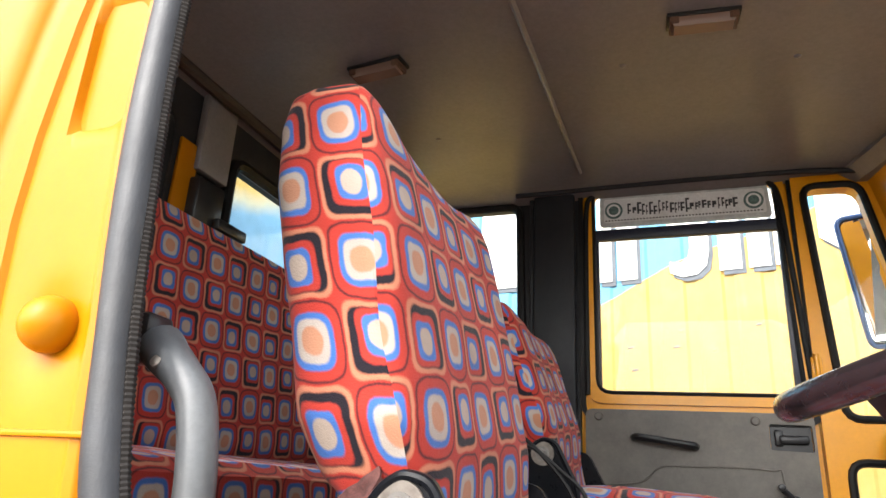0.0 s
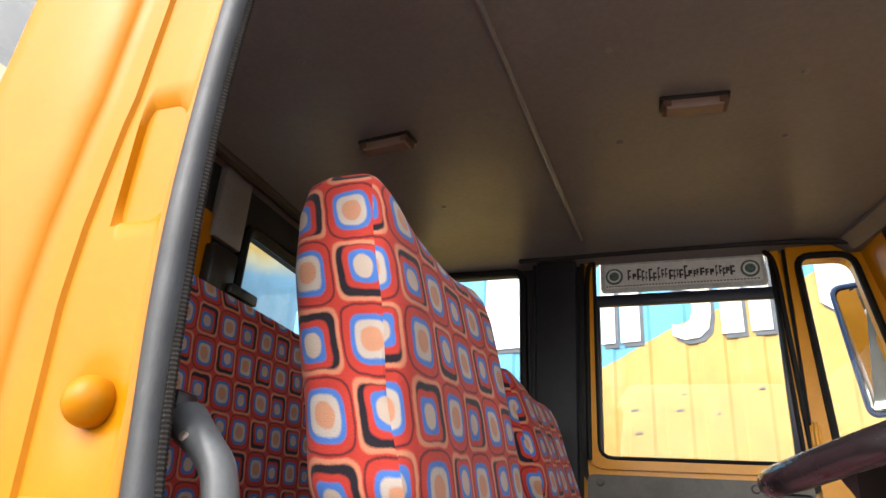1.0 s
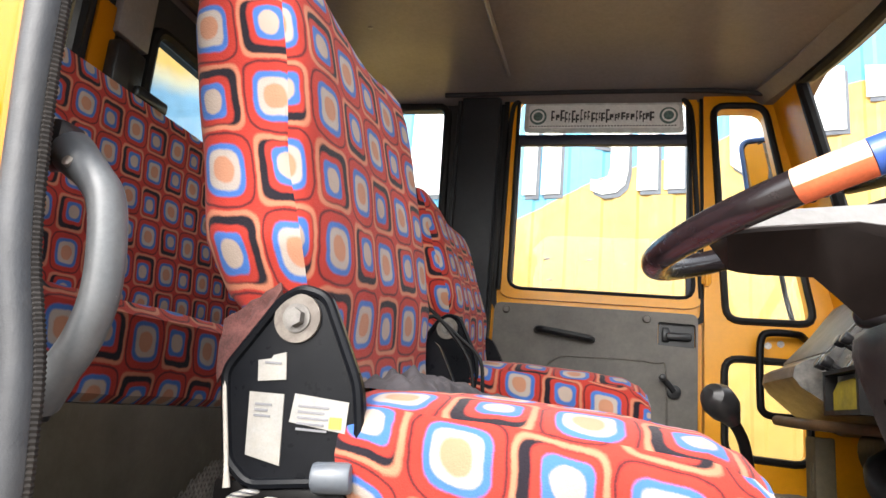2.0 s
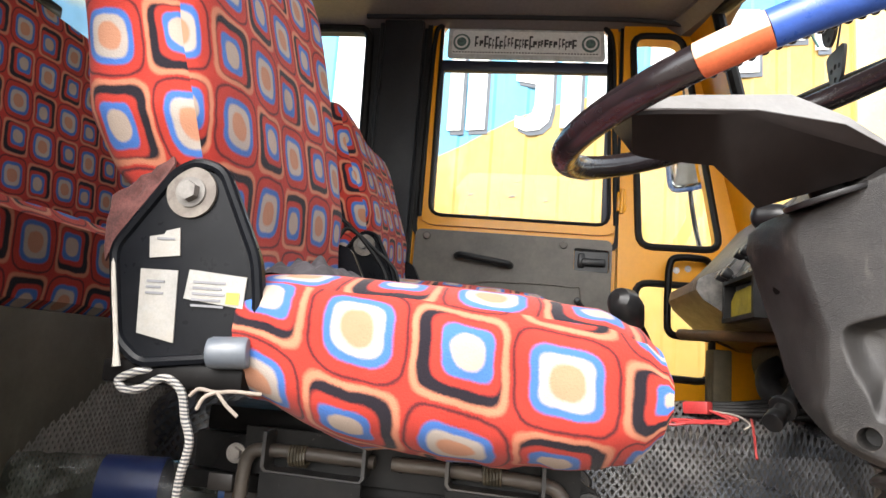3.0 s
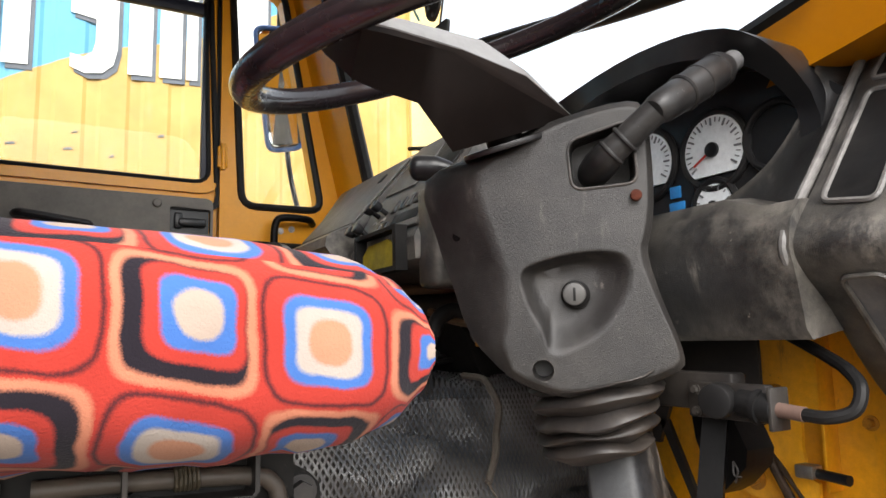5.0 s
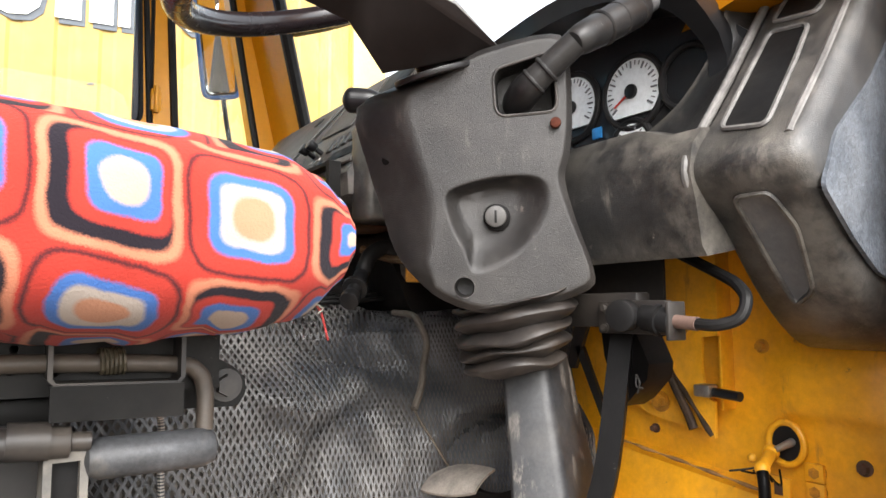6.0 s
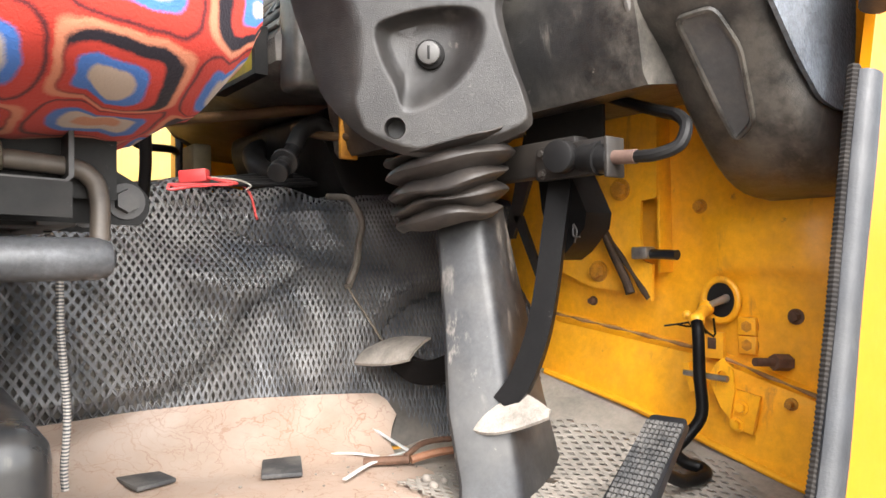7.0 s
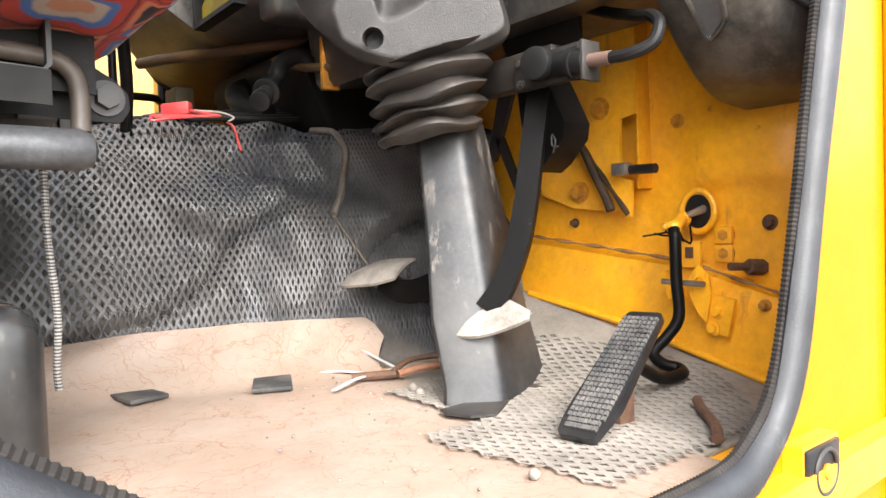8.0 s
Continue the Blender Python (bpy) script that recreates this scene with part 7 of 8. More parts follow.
    plate(bm, [(0.845, 0.965), (0.838, 0.945), (0.852, 0.912), (0.882, 0.898), (0.915, 0.918), (0.940, 0.935), (0.955, 0.968), (1.012, 0.995), (1.018, 0.958), (1.04, 0.962), (1.16, 1.045), (1.13, 1.06), (0.93, 0.97)], [], "z", 0.008, 0.011)
    fl = part("foot_flange", bm, STEEL_DUSTY, c, smooth=False)
    bolt(fl, (1.09, 1.022, 0.011), (0, 0, 1), 0.007, 0.006, ZINC)


def steering_wheel():
    w = thing("steering_wheel", "black vinyl-covered steering wheel with cream, orange and blue bands", "steering wheel")
    C, R, th, ph = Vector((0.697, 1.054, 0.949)), 0.286, 0.362, -0.178
    n = Vector((-math.sin(th) * math.cos(ph), math.sin(th) * math.sin(ph), math.cos(th)))
    u = Vector((math.cos(th), 0, math.sin(th)))
    u = (u - n * u.dot(n)).normalized()
    v = n.cross(u)
    P = lambda a, r=R: C + r * (math.cos(radians(a)) * u + math.sin(radians(a)) * v)
    cream = material("cream_vinyl", (0.64, 0.43, 0.29), 0.35, vary=0.3, scale=25.0)
    blue = material("blue_vinyl", (0.03, 0.08, 0.32), 0.3, vary=0.2, scale=25.0)
    orange = material("orange_vinyl", (0.58, 0.13, 0.05), 0.35, vary=0.2, scale=25.0)
    arc = lambda a, b: [(math.cos(radians(q)), math.sin(radians(q))) for q in [a + (b - a) * i / 14 for i in range(15)]] + [(0.6 * math.cos(radians(q)), 0.6 * math.sin(radians(q))) for q in (b, a)]
    bands = [(299, 596, WHEEL_VINYL, "rim", None), (250, 285, blue, "rim_band", None)]
    for a0, a1 in ((236, 250), (285, 299)):
        bands += [(a0, a1, cream, "rim_band", arc(-5, 185)), (a0, a1, orange, "rim_band", arc(185, 355))]
    for a0, a1, m, nm, pf in bands:
        bm = bmesh.new()
        k = max(6, int((a1 - a0) / 4))
        tube(bm, [P(a0 + (a1 - a0) * i / k) for i in range(k + 1)], 0.0195 if m is WHEEL_VINYL else 0.0198, 18, up=tuple(n), profile=pf)
        part(nm, bm, m, w)
    bm = bmesh.new()
    for i in range(22):
        q = P(237 + 60 * i / 22, R)
        d = (q - C).normalized() * -0.013 - n * 0.0145
        res = bmesh.ops.create_uvsphere(bm, u_segments=8, v_segments=6, radius=0.0052)
        bmesh.ops.translate(bm, vec=q + d, verts=res["verts"])
    part("stitch_dots", bm, WHEEL_VINYL, w)["kind"] = "stuff"
    # one arm, swept towards the near part of the rim: chamfered upper edge and a slanting underside
    top = [(-0.228, 0.003), (-0.143, -0.001), (0.005, -0.026), (0.062, -0.077), (0.115, -0.147)]
    cut = [(-0.227, -0.013), (-0.180, -0.018), (-0.058, -0.038), (0.046, -0.085), (0.102, -0.149)]
    low = [(0.103, -0.152), (-0.079, -0.152), (-0.100, -0.118), (-0.121, -0.085), (-0.190, -0.065), (-0.215, -0.056), (-0.226, -0.050)]
    at = lambda a, b, w: C + u * a + n * b + v * (w + min(0.0, a + 0.02) * 0.54)
    bm = bmesh.new()
    near = [at(a, b - 0.002, -0.058) for a, b in low[:1]] + [at(a, interp_lin(a, cut) - 0.004, -0.056) for a, b in low[1:]]
    rings = [[at(*p, -0.062) for p in cut] + near,
             [at(*p, -0.046) for p in top] + [at(*p, 0.0) for p in low],
             [at(*p, 0.030) for p in top] + [at(a, b + (interp_lin(a, top) - 0.012 - b) * 0.5, 0.022) for a, b in low],
             [at(a, b - 0.008, 0.045) for a, b in top] + [at(a, interp_lin(a, top) - 0.015, 0.042) for a, b in low]]
    loft(bm, rings)
    part("spoke", bm, material("spoke_plastic", (0.0100, 0.0074, 0.0068), 0.36, vary=0.3, dust=0.15, dust_col=(0.05, 0.042, 0.038), scale=7.0, grain=0.12, spec=0.16), w, sharp=28)
    # pale strip: the sky's reflection on the chamfer put into a colour
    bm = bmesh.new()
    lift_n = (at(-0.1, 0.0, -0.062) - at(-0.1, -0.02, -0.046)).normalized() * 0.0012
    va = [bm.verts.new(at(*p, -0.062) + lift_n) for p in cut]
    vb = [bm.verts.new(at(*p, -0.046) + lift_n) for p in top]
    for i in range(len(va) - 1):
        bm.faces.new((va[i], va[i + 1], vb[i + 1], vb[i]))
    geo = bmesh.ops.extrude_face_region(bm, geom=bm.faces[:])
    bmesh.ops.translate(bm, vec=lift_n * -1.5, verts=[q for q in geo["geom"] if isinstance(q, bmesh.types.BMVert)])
    part("spoke_sheen", bm, material("pale_sheen_grey", (0.21, 0.205, 0.20), 0.35, vary=0.12, dust=0.3, dust_col=(0.2, 0.19, 0.18), scale=9.0), w, "pale strip painting the sky's sheen on the spoke chamfer")
    bm = bmesh.new()
    cyl(bm, C + u * 0.03 - n * 0.14, C + u * 0.03 - n * 0.20, 0.026, seg=24)
    part("boss", bm, STEEL_BLACK, w)
    bm = bmesh.new()
    cyl(bm, C + u * 0.03 - n * 0.160, C + u * 0.03 - n * 0.168, 0.062, seg=28, bevel=0.002)
    part("slip_ring_plate", bm, BLACK_PLASTIC, w)


def dashboard():
    d = thing("dashboard", "black moulded dashboard with worn edges, instrument hood and switch panel", "dashboard")
    # instrument hood
    bm = bmesh.new()
    outer = [p[:2] for p in smooth_path([(y, z, 0) for y, z in ((0.845, 0.70), (0.828, 0.76), (0.826, 0.86), (0.848, 0.928), (0.92, 0.968), (1.05, 0.984), (1.20, 0.974), (1.34, 0.945), (1.46, 0.87), (1.51, 0.76), (1.50, 0.66), (1.15, 0.65))], 3, True)]
    inner = [p[:2] for p in smooth_path([(y, z, 0) for y, z in ((0.872, 0.72), (0.856, 0.78), (0.856, 0.85), (0.878, 0.900), (0.94, 0.934), (1.05, 0.948), (1.19, 0.940), (1.31, 0.912), (1.42, 0.845), (1.465, 0.77), (1.45, 0.71), (1.15, 0.70))], 3, True)]
    plate(bm, outer, [inner], "x", 1.03, 1.25, bend=lambda c: Vector((c.x + (0.095 * max(0.0, min(1.0, (0.945 - c.z) / 0.10)) if c.x < 1.1 else 0.0), c.y, c.z)))
    part("instrument_hood", bm, BLACK_PLASTIC, d, sharp=30)
    bm = bmesh.new()
    plate(bm, [(0.80, 0.68), (1.47, 0.68), (1.47, 0.86), (1.34, 0.92), (1.05, 0.955), (0.88, 0.93), (0.80, 0.86)], [], "x", 1.15, 1.16)
    cl = part("instrument_panel", bm, BLACK_PLASTIC, d, smooth=False)
    dial = material("white_dial", (0.74, 0.76, 0.78), 0.35, vary=0.04)
    red = material("red_needle", (0.60, 0.05, 0.03), 0.4)
    for y, z, r in ((1.014, 0.830, 0.056), (1.155, 0.838, 0.056), (1.02, 0.742, 0.034), (0.925, 0.730, 0.034), (1.29, 0.83, 0.056), (1.20, 0.745, 0.034)):
        bm = bmesh.new()
        tube(bm, [(1.147, y + (r + 0.006) * math.cos(a), z + (r + 0.006) * math.sin(a)) for a in [2 * math.pi * i / 40 for i in range(40)]], 0.006, 8, closed=True)
        g = part("gauge", bm, BLACK_PLASTIC, cl)
        bm = bmesh.new()
        cut = [(y + r * math.cos(a), z + r * math.sin(a)) for a in [radians(-45 + 270 * i / 40) for i in range(41)]]
        plate(bm, cut, [], "x", 1.144, 1.149)
        part("dial", bm, dial, g, smooth=False)
        bm = bmesh.new()
        for i in range(25 if r > 0.05 else 11):
            a = radians(-35 + 250 * i / (24 if r > 0.05 else 10))
            r1 = r * (0.80 if i % 3 else 0.72)
            p, q = Vector((1.1425, y + r1 * math.cos(a), z + r1 * math.sin(a))), Vector((1.1425, y + r * 0.93 * math.cos(a), z + r * 0.93 * math.sin(a)))
            cyl(bm, p, q, 0.0011 if i % 3 else 0.0017, seg=5)
        part("scale", bm, INK, g, smooth=False)["kind"] = "stuff"
        bm = bmesh.new()
        a = radians(215)
        tube(bm, [(1.1405, y, z), (1.1405, y - r * 0.8 * math.cos(a), z + r * 0.62 * math.sin(a))], 0.0017, 6)
        part("needle", bm, red, g)
        bm = bmesh.new()
        cyl(bm, (1.144, y, z), (1.137, y, z), r * 0.22, seg=18, bevel=0.002)
        part("needle_hub", bm, BLACK_PLASTIC, g)
    bm = bmesh.new()
    ring = [(1.146, 0.905 + 0.05 * math.cos(a), 0.825 + 0.05 * math.sin(a)) for a in [2 * math.pi * i / 36 for i in range(36)]]
    tube(bm, ring, 0.006, 8, closed=True)
    part("blank_gauge_ring", bm, BLACK_PLASTIC, cl)
    bl = material("blue_label", (0.03, 0.22, 0.55), 0.4, vary=0.1)
    for y, z, a, b in ((1.098, 0.778, 0.011, 0.010), (1.096, 0.752, 0.016, 0.009)):
        bm = bmesh.new()
        box(bm, 1.1455, 1.1495, y - a, y + a, z - b, z + b, 0.001)
        part("label", bm, bl, cl, "small blue label")
    # rounded beam below the instruments
    bm = bmesh.new()
    prof = [(1.25, 0.715), (1.06, 0.722), (1.005, 0.715), (0.982, 0.690), (0.975, 0.655), (0.985, 0.600), (0.995, 0.545), (1.005, 0.532), (1.10, 0.548), (1.25, 0.56)]
    rings = [[(x + 0.004 * noise.noise(Vector((y * 5, z * 5, 0))), y, z - 0.045 * (y < 0.85) * (z > 0.65) * 0.4) for x, z in prof] for y in [0.785 + 0.74 * i / 14 for i in range(15)]]
    loft(bm, rings)
    part("lower_beam", bm, DASH, d, sharp=45)
    # wing sweeping from the instruments up to the console's worn edge
    bm = bmesh.new()
    rows = []
    for a, b in (((1.15, 0.822, 0.965), (1.236, 0.797, 0.963)), ((1.135, 0.828, 0.91), (1.200, 0.796, 0.915)), ((1.13, 0.838, 0.868), (1.163, 0.795, 0.870)), ((1.128, 0.868, 0.822), (1.105, 0.795, 0.797)),
                 ((1.125, 0.915, 0.776), (1.052, 0.795, 0.731)), ((1.12, 0.98, 0.742), (1.012, 0.795, 0.682)), ((1.11, 1.05, 0.722), (0.985, 0.800, 0.655))):
        a, b = Vector(a), Vector(b)
        sag = Vector((0.55, 0.35, -0.35)) * 0.16 * (a - b).length
        rows.append([tuple(a.lerp(b, t) + sag * 4 * t * (1 - t)) for t in [k / 8 for k in range(9)]])
    rows = [[tuple(smooth_path([r[k] for r in rows], 4)[i]) for k in range(9)] for i in range(25)]
    g = [[bm.verts.new(p) for p in r] for r in rows]
    for p, q in zip(g, g[1:]):
        for k in range(8):
            bm.faces.new((p[k], p[k + 1], q[k + 1], q[k]))
    geo = bmesh.ops.extrude_face_region(bm, geom=bm.faces[:])
    bmesh.ops.translate(bm, vec=(0.010, 0.008, -0.004), verts=[v for v in geo["geom"] if isinstance(v, bmesh.types.BMVert)])
    part("hood_wing", bm, DASH, d, sharp=50)
    # end console by the doorway
    ec = [(1.30, 1.02), (1.205, 0.930), (1.082, 0.772), (1.020, 0.697), (0.992, 0.662), (0.983, 0.636), (0.998, 0.610), (1.045, 0.566), (1.126, 0.474), (1.205, 0.418), (1.30, 0.405)]
    bm = bmesh.new()
    rings = []
    for y, k in ((0.800, 0.03), (0.794, 0.008), (0.785, 0.0), (0.665, 0.0), (0.652, 0.010), (0.645, 0.035)):
        soft = [p[:2] for p in smooth_path([(x, z, 0) for x, z in ec], 4)]
        rings.append([(x + (k if x < 1.25 else 0), y, z + (k * 0.6 if z < 0.6 else 0)) for x, z in soft])
    loft(bm, rings)
    cs = part("end_console", bm, DASH, d, sharp=50)
    worn = material("worn_pale_edge", (0.10, 0.095, 0.09), 0.45, vary=0.5, dust=0.5, dust_col=(0.30, 0.285, 0.27), scale=25.0)
    bm = bmesh.new()
    tube(bm, [(x - 0.004, 0.794, z) for x, z in ec[0:8]], 0.0065, 10, smooth=4)
    part("worn_ridge", bm, worn, cs, "pale worn edge")
    bm = bmesh.new()
    tube(bm, [(x + 0.004, 0.668, z) for x, z in ec[0:5]], 0.006, 8, smooth=4)
    part("worn_ridge", bm, worn, cs)

    def on_face(y, z):
        x = interp_lin(z, [(b, a) for a, b in ec])
        return x
    def patch(pts, off, mat, name, rim=None):
        bm = bmesh.new()
        zs = [p[1] for p in pts]
        lo, hi = min(zs) + 1e-4, max(zs) - 1e-4
        rows = []
        for k in range(21):
            z = lo + (hi - lo) * k / 20
            ys = []
            for (ya, za), (yb, zb) in zip(pts, pts[1:] + pts[:1]):
                if (za - z) * (zb - z) <= 0 and za != zb:
                    ys.append(ya + (yb - ya) * (z - za) / (zb - za))
            rows.append([bm.verts.new((on_face(y, z) - off + d_, y, z)) for y in (min(ys), max(ys)) for d_ in (0.0, 0.006)])
        for a, b in zip(rows, rows[1:]):
            for p, q in ((0, 2), (2, 3), (3, 1), (1, 0)):
                bm.faces.new((a[p], a[q], b[q], b[p]))
        part(name, bm, mat, cs, smooth=False)
        if rim:
            bm = bmesh.new()
            tube(bm, [(on_face(y, z) - off - 0.001, y, z) for y, z in pts], 0.0035, 6, closed=True)
            part("pocket_rim", bm, rim, cs)
    # raised black plates paint the pockets' shaded depth; no recess is cut
    patch(rounded([(0.764, 0.690), (0.698, 0.680), (0.702, 0.772), (0.706, 0.834), (0.764, 0.843)], 0.012), 0.003, RUBBER_BLACK, "pocket", worn)
    patch(rounded([(0.768, 0.862), (0.702, 0.852), (0.692, 0.925), (0.758, 0.945)], 0.010), 0.003, RUBBER_BLACK, "pocket", worn)
    insert = material("grey_textured_insert", (0.075, 0.075, 0.078), 0.55, vary=0.25, dust=0.4, scale=12.0, grain=0.4)
    slot = rounded([(0.747, 0.600), (0.700, 0.600), (0.692, 0.560), (0.710, 0.488), (0.742, 0.470), (0.747, 0.52)], 0.010)
    patch(slot, 0.003, insert, "slot_insert", DASH)
    bm = bmesh.new()
    plate(bm, rounded([(1.012, 0.600), (1.045, 0.665), (1.14, 0.745), (1.24, 0.86), (1.25, 0.50), (1.168, 0.498), (1.128, 0.505), (1.072, 0.545)], 0.012), [], "y", 0.6405, 0.646)
    part("leathercloth_patch", bm, material("blue_grey_leathercloth", (0.085, 0.096, 0.112), 0.36, vary=0.3, dust=0.35, dust_col=(0.22, 0.225, 0.23), scale=14.0, grain=1.0, grain_scale=230.0, mottle=0.5), cs, "grey grained leathercloth patch")
    # part by the steering column: steep switch panel under a sloping top
    bm = bmesh.new()
    prof = [(1.30, 1.05), (1.10, 1.05), (1.046, 1.03), (0.925, 0.870), (0.862, 0.765), (0.850, 0.745), (0.853, 0.700), (0.880, 0.685), (1.05, 0.65), (1.30, 0.65)]
    loft(bm, [[(x + (0.01 if i in (0, 4) and x < 1.2 else 0), y, z) for x, z in prof] for i, y in enumerate((1.48, 1.49, 1.66, 1.82, 1.83))])
    fp = part("switch_console", bm, DASH, d, sharp=32)
    # passenger part: broad sloping lid over a rounded shelf, its end cut at a slant
    bm = bmesh.new()
    prof = [(1.30, 1.045), (1.10, 1.045), (1.046, 1.025), (0.859, 0.815), (0.815, 0.803), (0.793, 0.790), (0.788, 0.765), (0.805, 0.742), (0.890, 0.690), (1.05, 0.655), (1.30, 0.65)]
    rings = []
    for i in range(15):
        s = i / 14
        k = 0.02 * max(0.0, (s - 0.9) / 0.1) ** 2
        rings.append([(x + (k if x < 1.2 else 0), 1.832 + (min(2.50, 2.20 + (x - 0.80) * 1.05) - 1.832) * s, z - k * 0.5) for x, z in prof])
    loft(bm, rings)
    pd = part("passenger_dash", bm, DASH, d, sharp=32)

    def plane(x0, z0, x1, z1):
        e = Vector((x1 - x0, 0, z1 - z0)).normalized()
        m = Matrix((Vector((0, 1, 0)), e, Vector((-e.z, 0, e.x)))).transposed().to_4x4()
        m.translation = (x0, 0, z0)
        return m
    steep, lid, topm = plane(0.862, 0.765, 0.925, 0.870), plane(0.859, 0.815, 1.046, 1.025), plane(0.925, 0.870, 1.046, 1.03)

    def pbox(m, y0, y1, s0, s1, h0, h1, mat, name, par, bev=0.002):
        bm = bmesh.new()
        box(bm, y0, y1, s0, s1, h0, h1, bev, 2, m)
        return part(name, bm, mat, par)
    grey = material("dusty_grey_lid", (0.095, 0.090, 0.082), 0.5, vary=0.2, dust=0.6, dust_col=(0.20, 0.18, 0.155), scale=5.0, grain=0.25, grain_scale=450.0, mottle=0.25)
    pbox(lid, 1.86, 2.26, 0.015, 0.262, 0.0, 0.006, grey, "glovebox_lid", pd, 0.003)
    pbox(lid, 1.842, 2.20, -0.006, 0.006, 0.0, 0.008, grey, "lid_hinge", pd, 0.003)
    pbox(lid, 1.93, 1.955, 0.185, 0.215, 0.004, 0.009, RUBBER_BLACK, "lid_latch", pd)
    pbox(steep, 1.50, 1.815, 0.004, 0.120, 0.0, 0.008, grey, "switch_panel", fp, 0.003)
    pbox(topm, 1.50, 1.63, 0.03, 0.185, 0.0, 0.004, RUBBER_BLACK, "vent_recess", fp)
    pbox(topm, 1.65, 1.81, 0.02, 0.190, 0.0, 0.005, grey, "top_lid", fp, 0.003)
    for y, s in ((1.785, 0.010), (1.745, 0.012), (1.745, 0.066), (1.705, 0.068)):
        bm = bmesh.new()
        N2 = steep.to_3x3() @ Vector((0, 0, 1))
        q = steep @ Vector((y, s, 0.006))
        cyl(bm, q, q + N2 * 0.020, 0.006, seg=12)
        cyl(bm, q + N2 * 0.020, q + N2 * 0.042, 0.011, 0.0145, seg=16, bevel=0.004)
        kn = part("pull_knob", bm, BLACK_PLASTIC, fp)
        pbox(steep, y - 0.011, y + 0.011, s - 0.024, s - 0.014, 0.007, 0.010, PAPER, "knob_tag", kn, 0.001)
    for y, s in ((1.66, 0.075), (1.625, 0.078), (1.59, 0.080), (1.555, 0.082), (1.70, 0.015), (1.665, 0.018)):
        pbox(steep, y - 0.012, y + 0.012, s - 0.017, s + 0.017, 0.006, 0.013, BLACK_PLASTIC, "rocker_switch", fp, 0.003)
    pbox(steep, 1.51, 1.64, 0.022, 0.050, 0.006, 0.0095, RUBBER_BLACK, "radio_slot", fp)
    bm = bmesh.new()
    plate(bm, [(1.525, 0.680), (1.745, 0.680), (1.745, 0.772), (1.525, 0.772)], [[(1.540, 0.690), (1.732, 0.690), (1.732, 0.764), (1.540, 0.764)]], "x", 0.826, 0.852)
    tr = part("open_tray", bm, RUBBER_BLACK, fp)
    bm = bmesh.new()
    plate(bm, [(1.56, 0.688), (1.733, 0.688), (1.733, 0.728), (1.70, 0.748), (1.60, 0.752), (1.56, 0.735)], [], "x", 0.842, 0.8485)
    part("tray_lining", bm, material("lime_yellow_lining", (0.32, 0.25, 0.012), 0.6, vary=0.4, dust=0.6, dust_col=(0.10, 0.08, 0.03), scale=18.0), tr, "grimy yellow tray lining")
    bm = bmesh.new()
    box(bm, 0.86, 1.2, 1.42, 1.50, 0.64, 0.84, 0.015, 3)
    part("column_cowl", bm, DASH, d)


def interp_lin(x, table):
    table = sorted(table)
    if x <= table[0][0]:
        return table[0][1]
    for (a, va), (b, vb) in zip(table, table[1:]):
        if x <= b:
            return va + (vb - va) * (x - a) / (b - a)
    return table[-1][1]


column()
steering_wheel()
dashboard()

# ---- loose and small things ----
def gear_lever():
    t = thing("gear_lever", "black gear lever with a worn knob rising beside the seat", "gear lever")
    bm = bmesh.new()
    tube(bm, [(0.66, 1.66, 0.44), (0.655, 1.62, 0.52), (0.63, 1.55, 0.61), (0.59, 1.49, 0.665)], 0.011, 12, smooth=5)
    part("rod", bm, STEEL_BLACK, t)
    bm = bmesh.new()
    tube(bm, [(0.605, 1.515, 0.648), (0.595, 1.498, 0.662), (0.585, 1.484, 0.672), (0.57, 1.465, 0.684), (0.558, 1.45, 0.690), (0.552, 1.444, 0.692)], lambda s: (0.014, 0.022, 0.030, 0.032, 0.024, 0.010)[round(s * 5)], 18, smooth=0)
    part("knob", bm, BLACK_PLASTIC, t)


def crossbar():
    t = thing("screen_bar", "black rubber-covered bar slanting across inside the windscreen", "bar")
    line = [(1.12, 2.46, 1.440), (1.15, 2.25, 1.396), (1.155, 2.0, 1.343), (1.155, 1.6, 1.25), (1.15, 1.25, 1.165), (1.13, 0.95, 1.10), (1.10, 0.78, 1.07)]
    bm = bmesh.new()
    tube(bm, line, 0.024, 14, smooth=6)
    part("bar", bm, RUBBER_BLACK, t)
    bm = bmesh.new()
    tube(bm, [Vector(p) + Vector((-0.022, 0, 0.006)) for p in line], 0.006, 8, smooth=6)
    part("bead", bm, RUBBER_BLACK, t)
    for y, z in ((1.90, 1.475), (1.865, 1.350)):
        o = thing("clip_ornament", "black perforated plastic ornament clipped at the windscreen", "ornament", group="ornaments")
        bm = bmesh.new()
        out = rounded([(y - 0.055, z + 0.05), (y + 0.055, z + 0.05), (y + 0.035, z - 0.03), (y, z - 0.055), (y - 0.035, z - 0.03)], 0.02)
        holes = [[(y + a + 0.008 * math.cos(q), z + b + 0.008 * math.sin(q)) for q in [2 * math.pi * i / 10 for i in range(10)]] for a, b in ((-0.022, 0.0), (0.0, -0.030), (0.022, 0.0), (0.0, 0.005))]
        plate(bm, out, holes, "x", 1.125, 1.133)
        part("plate", bm, BLACK_PLASTIC, o, smooth=False)
        bm = bmesh.new()
        tube(bm, [(1.129, y, z + 0.045), (1.14, y, z + 0.12), (1.15, y + 0.01, min(z + 0.35, 1.76))], 0.003, 6)
        part("cord", bm, BLACK_PLASTIC, o)


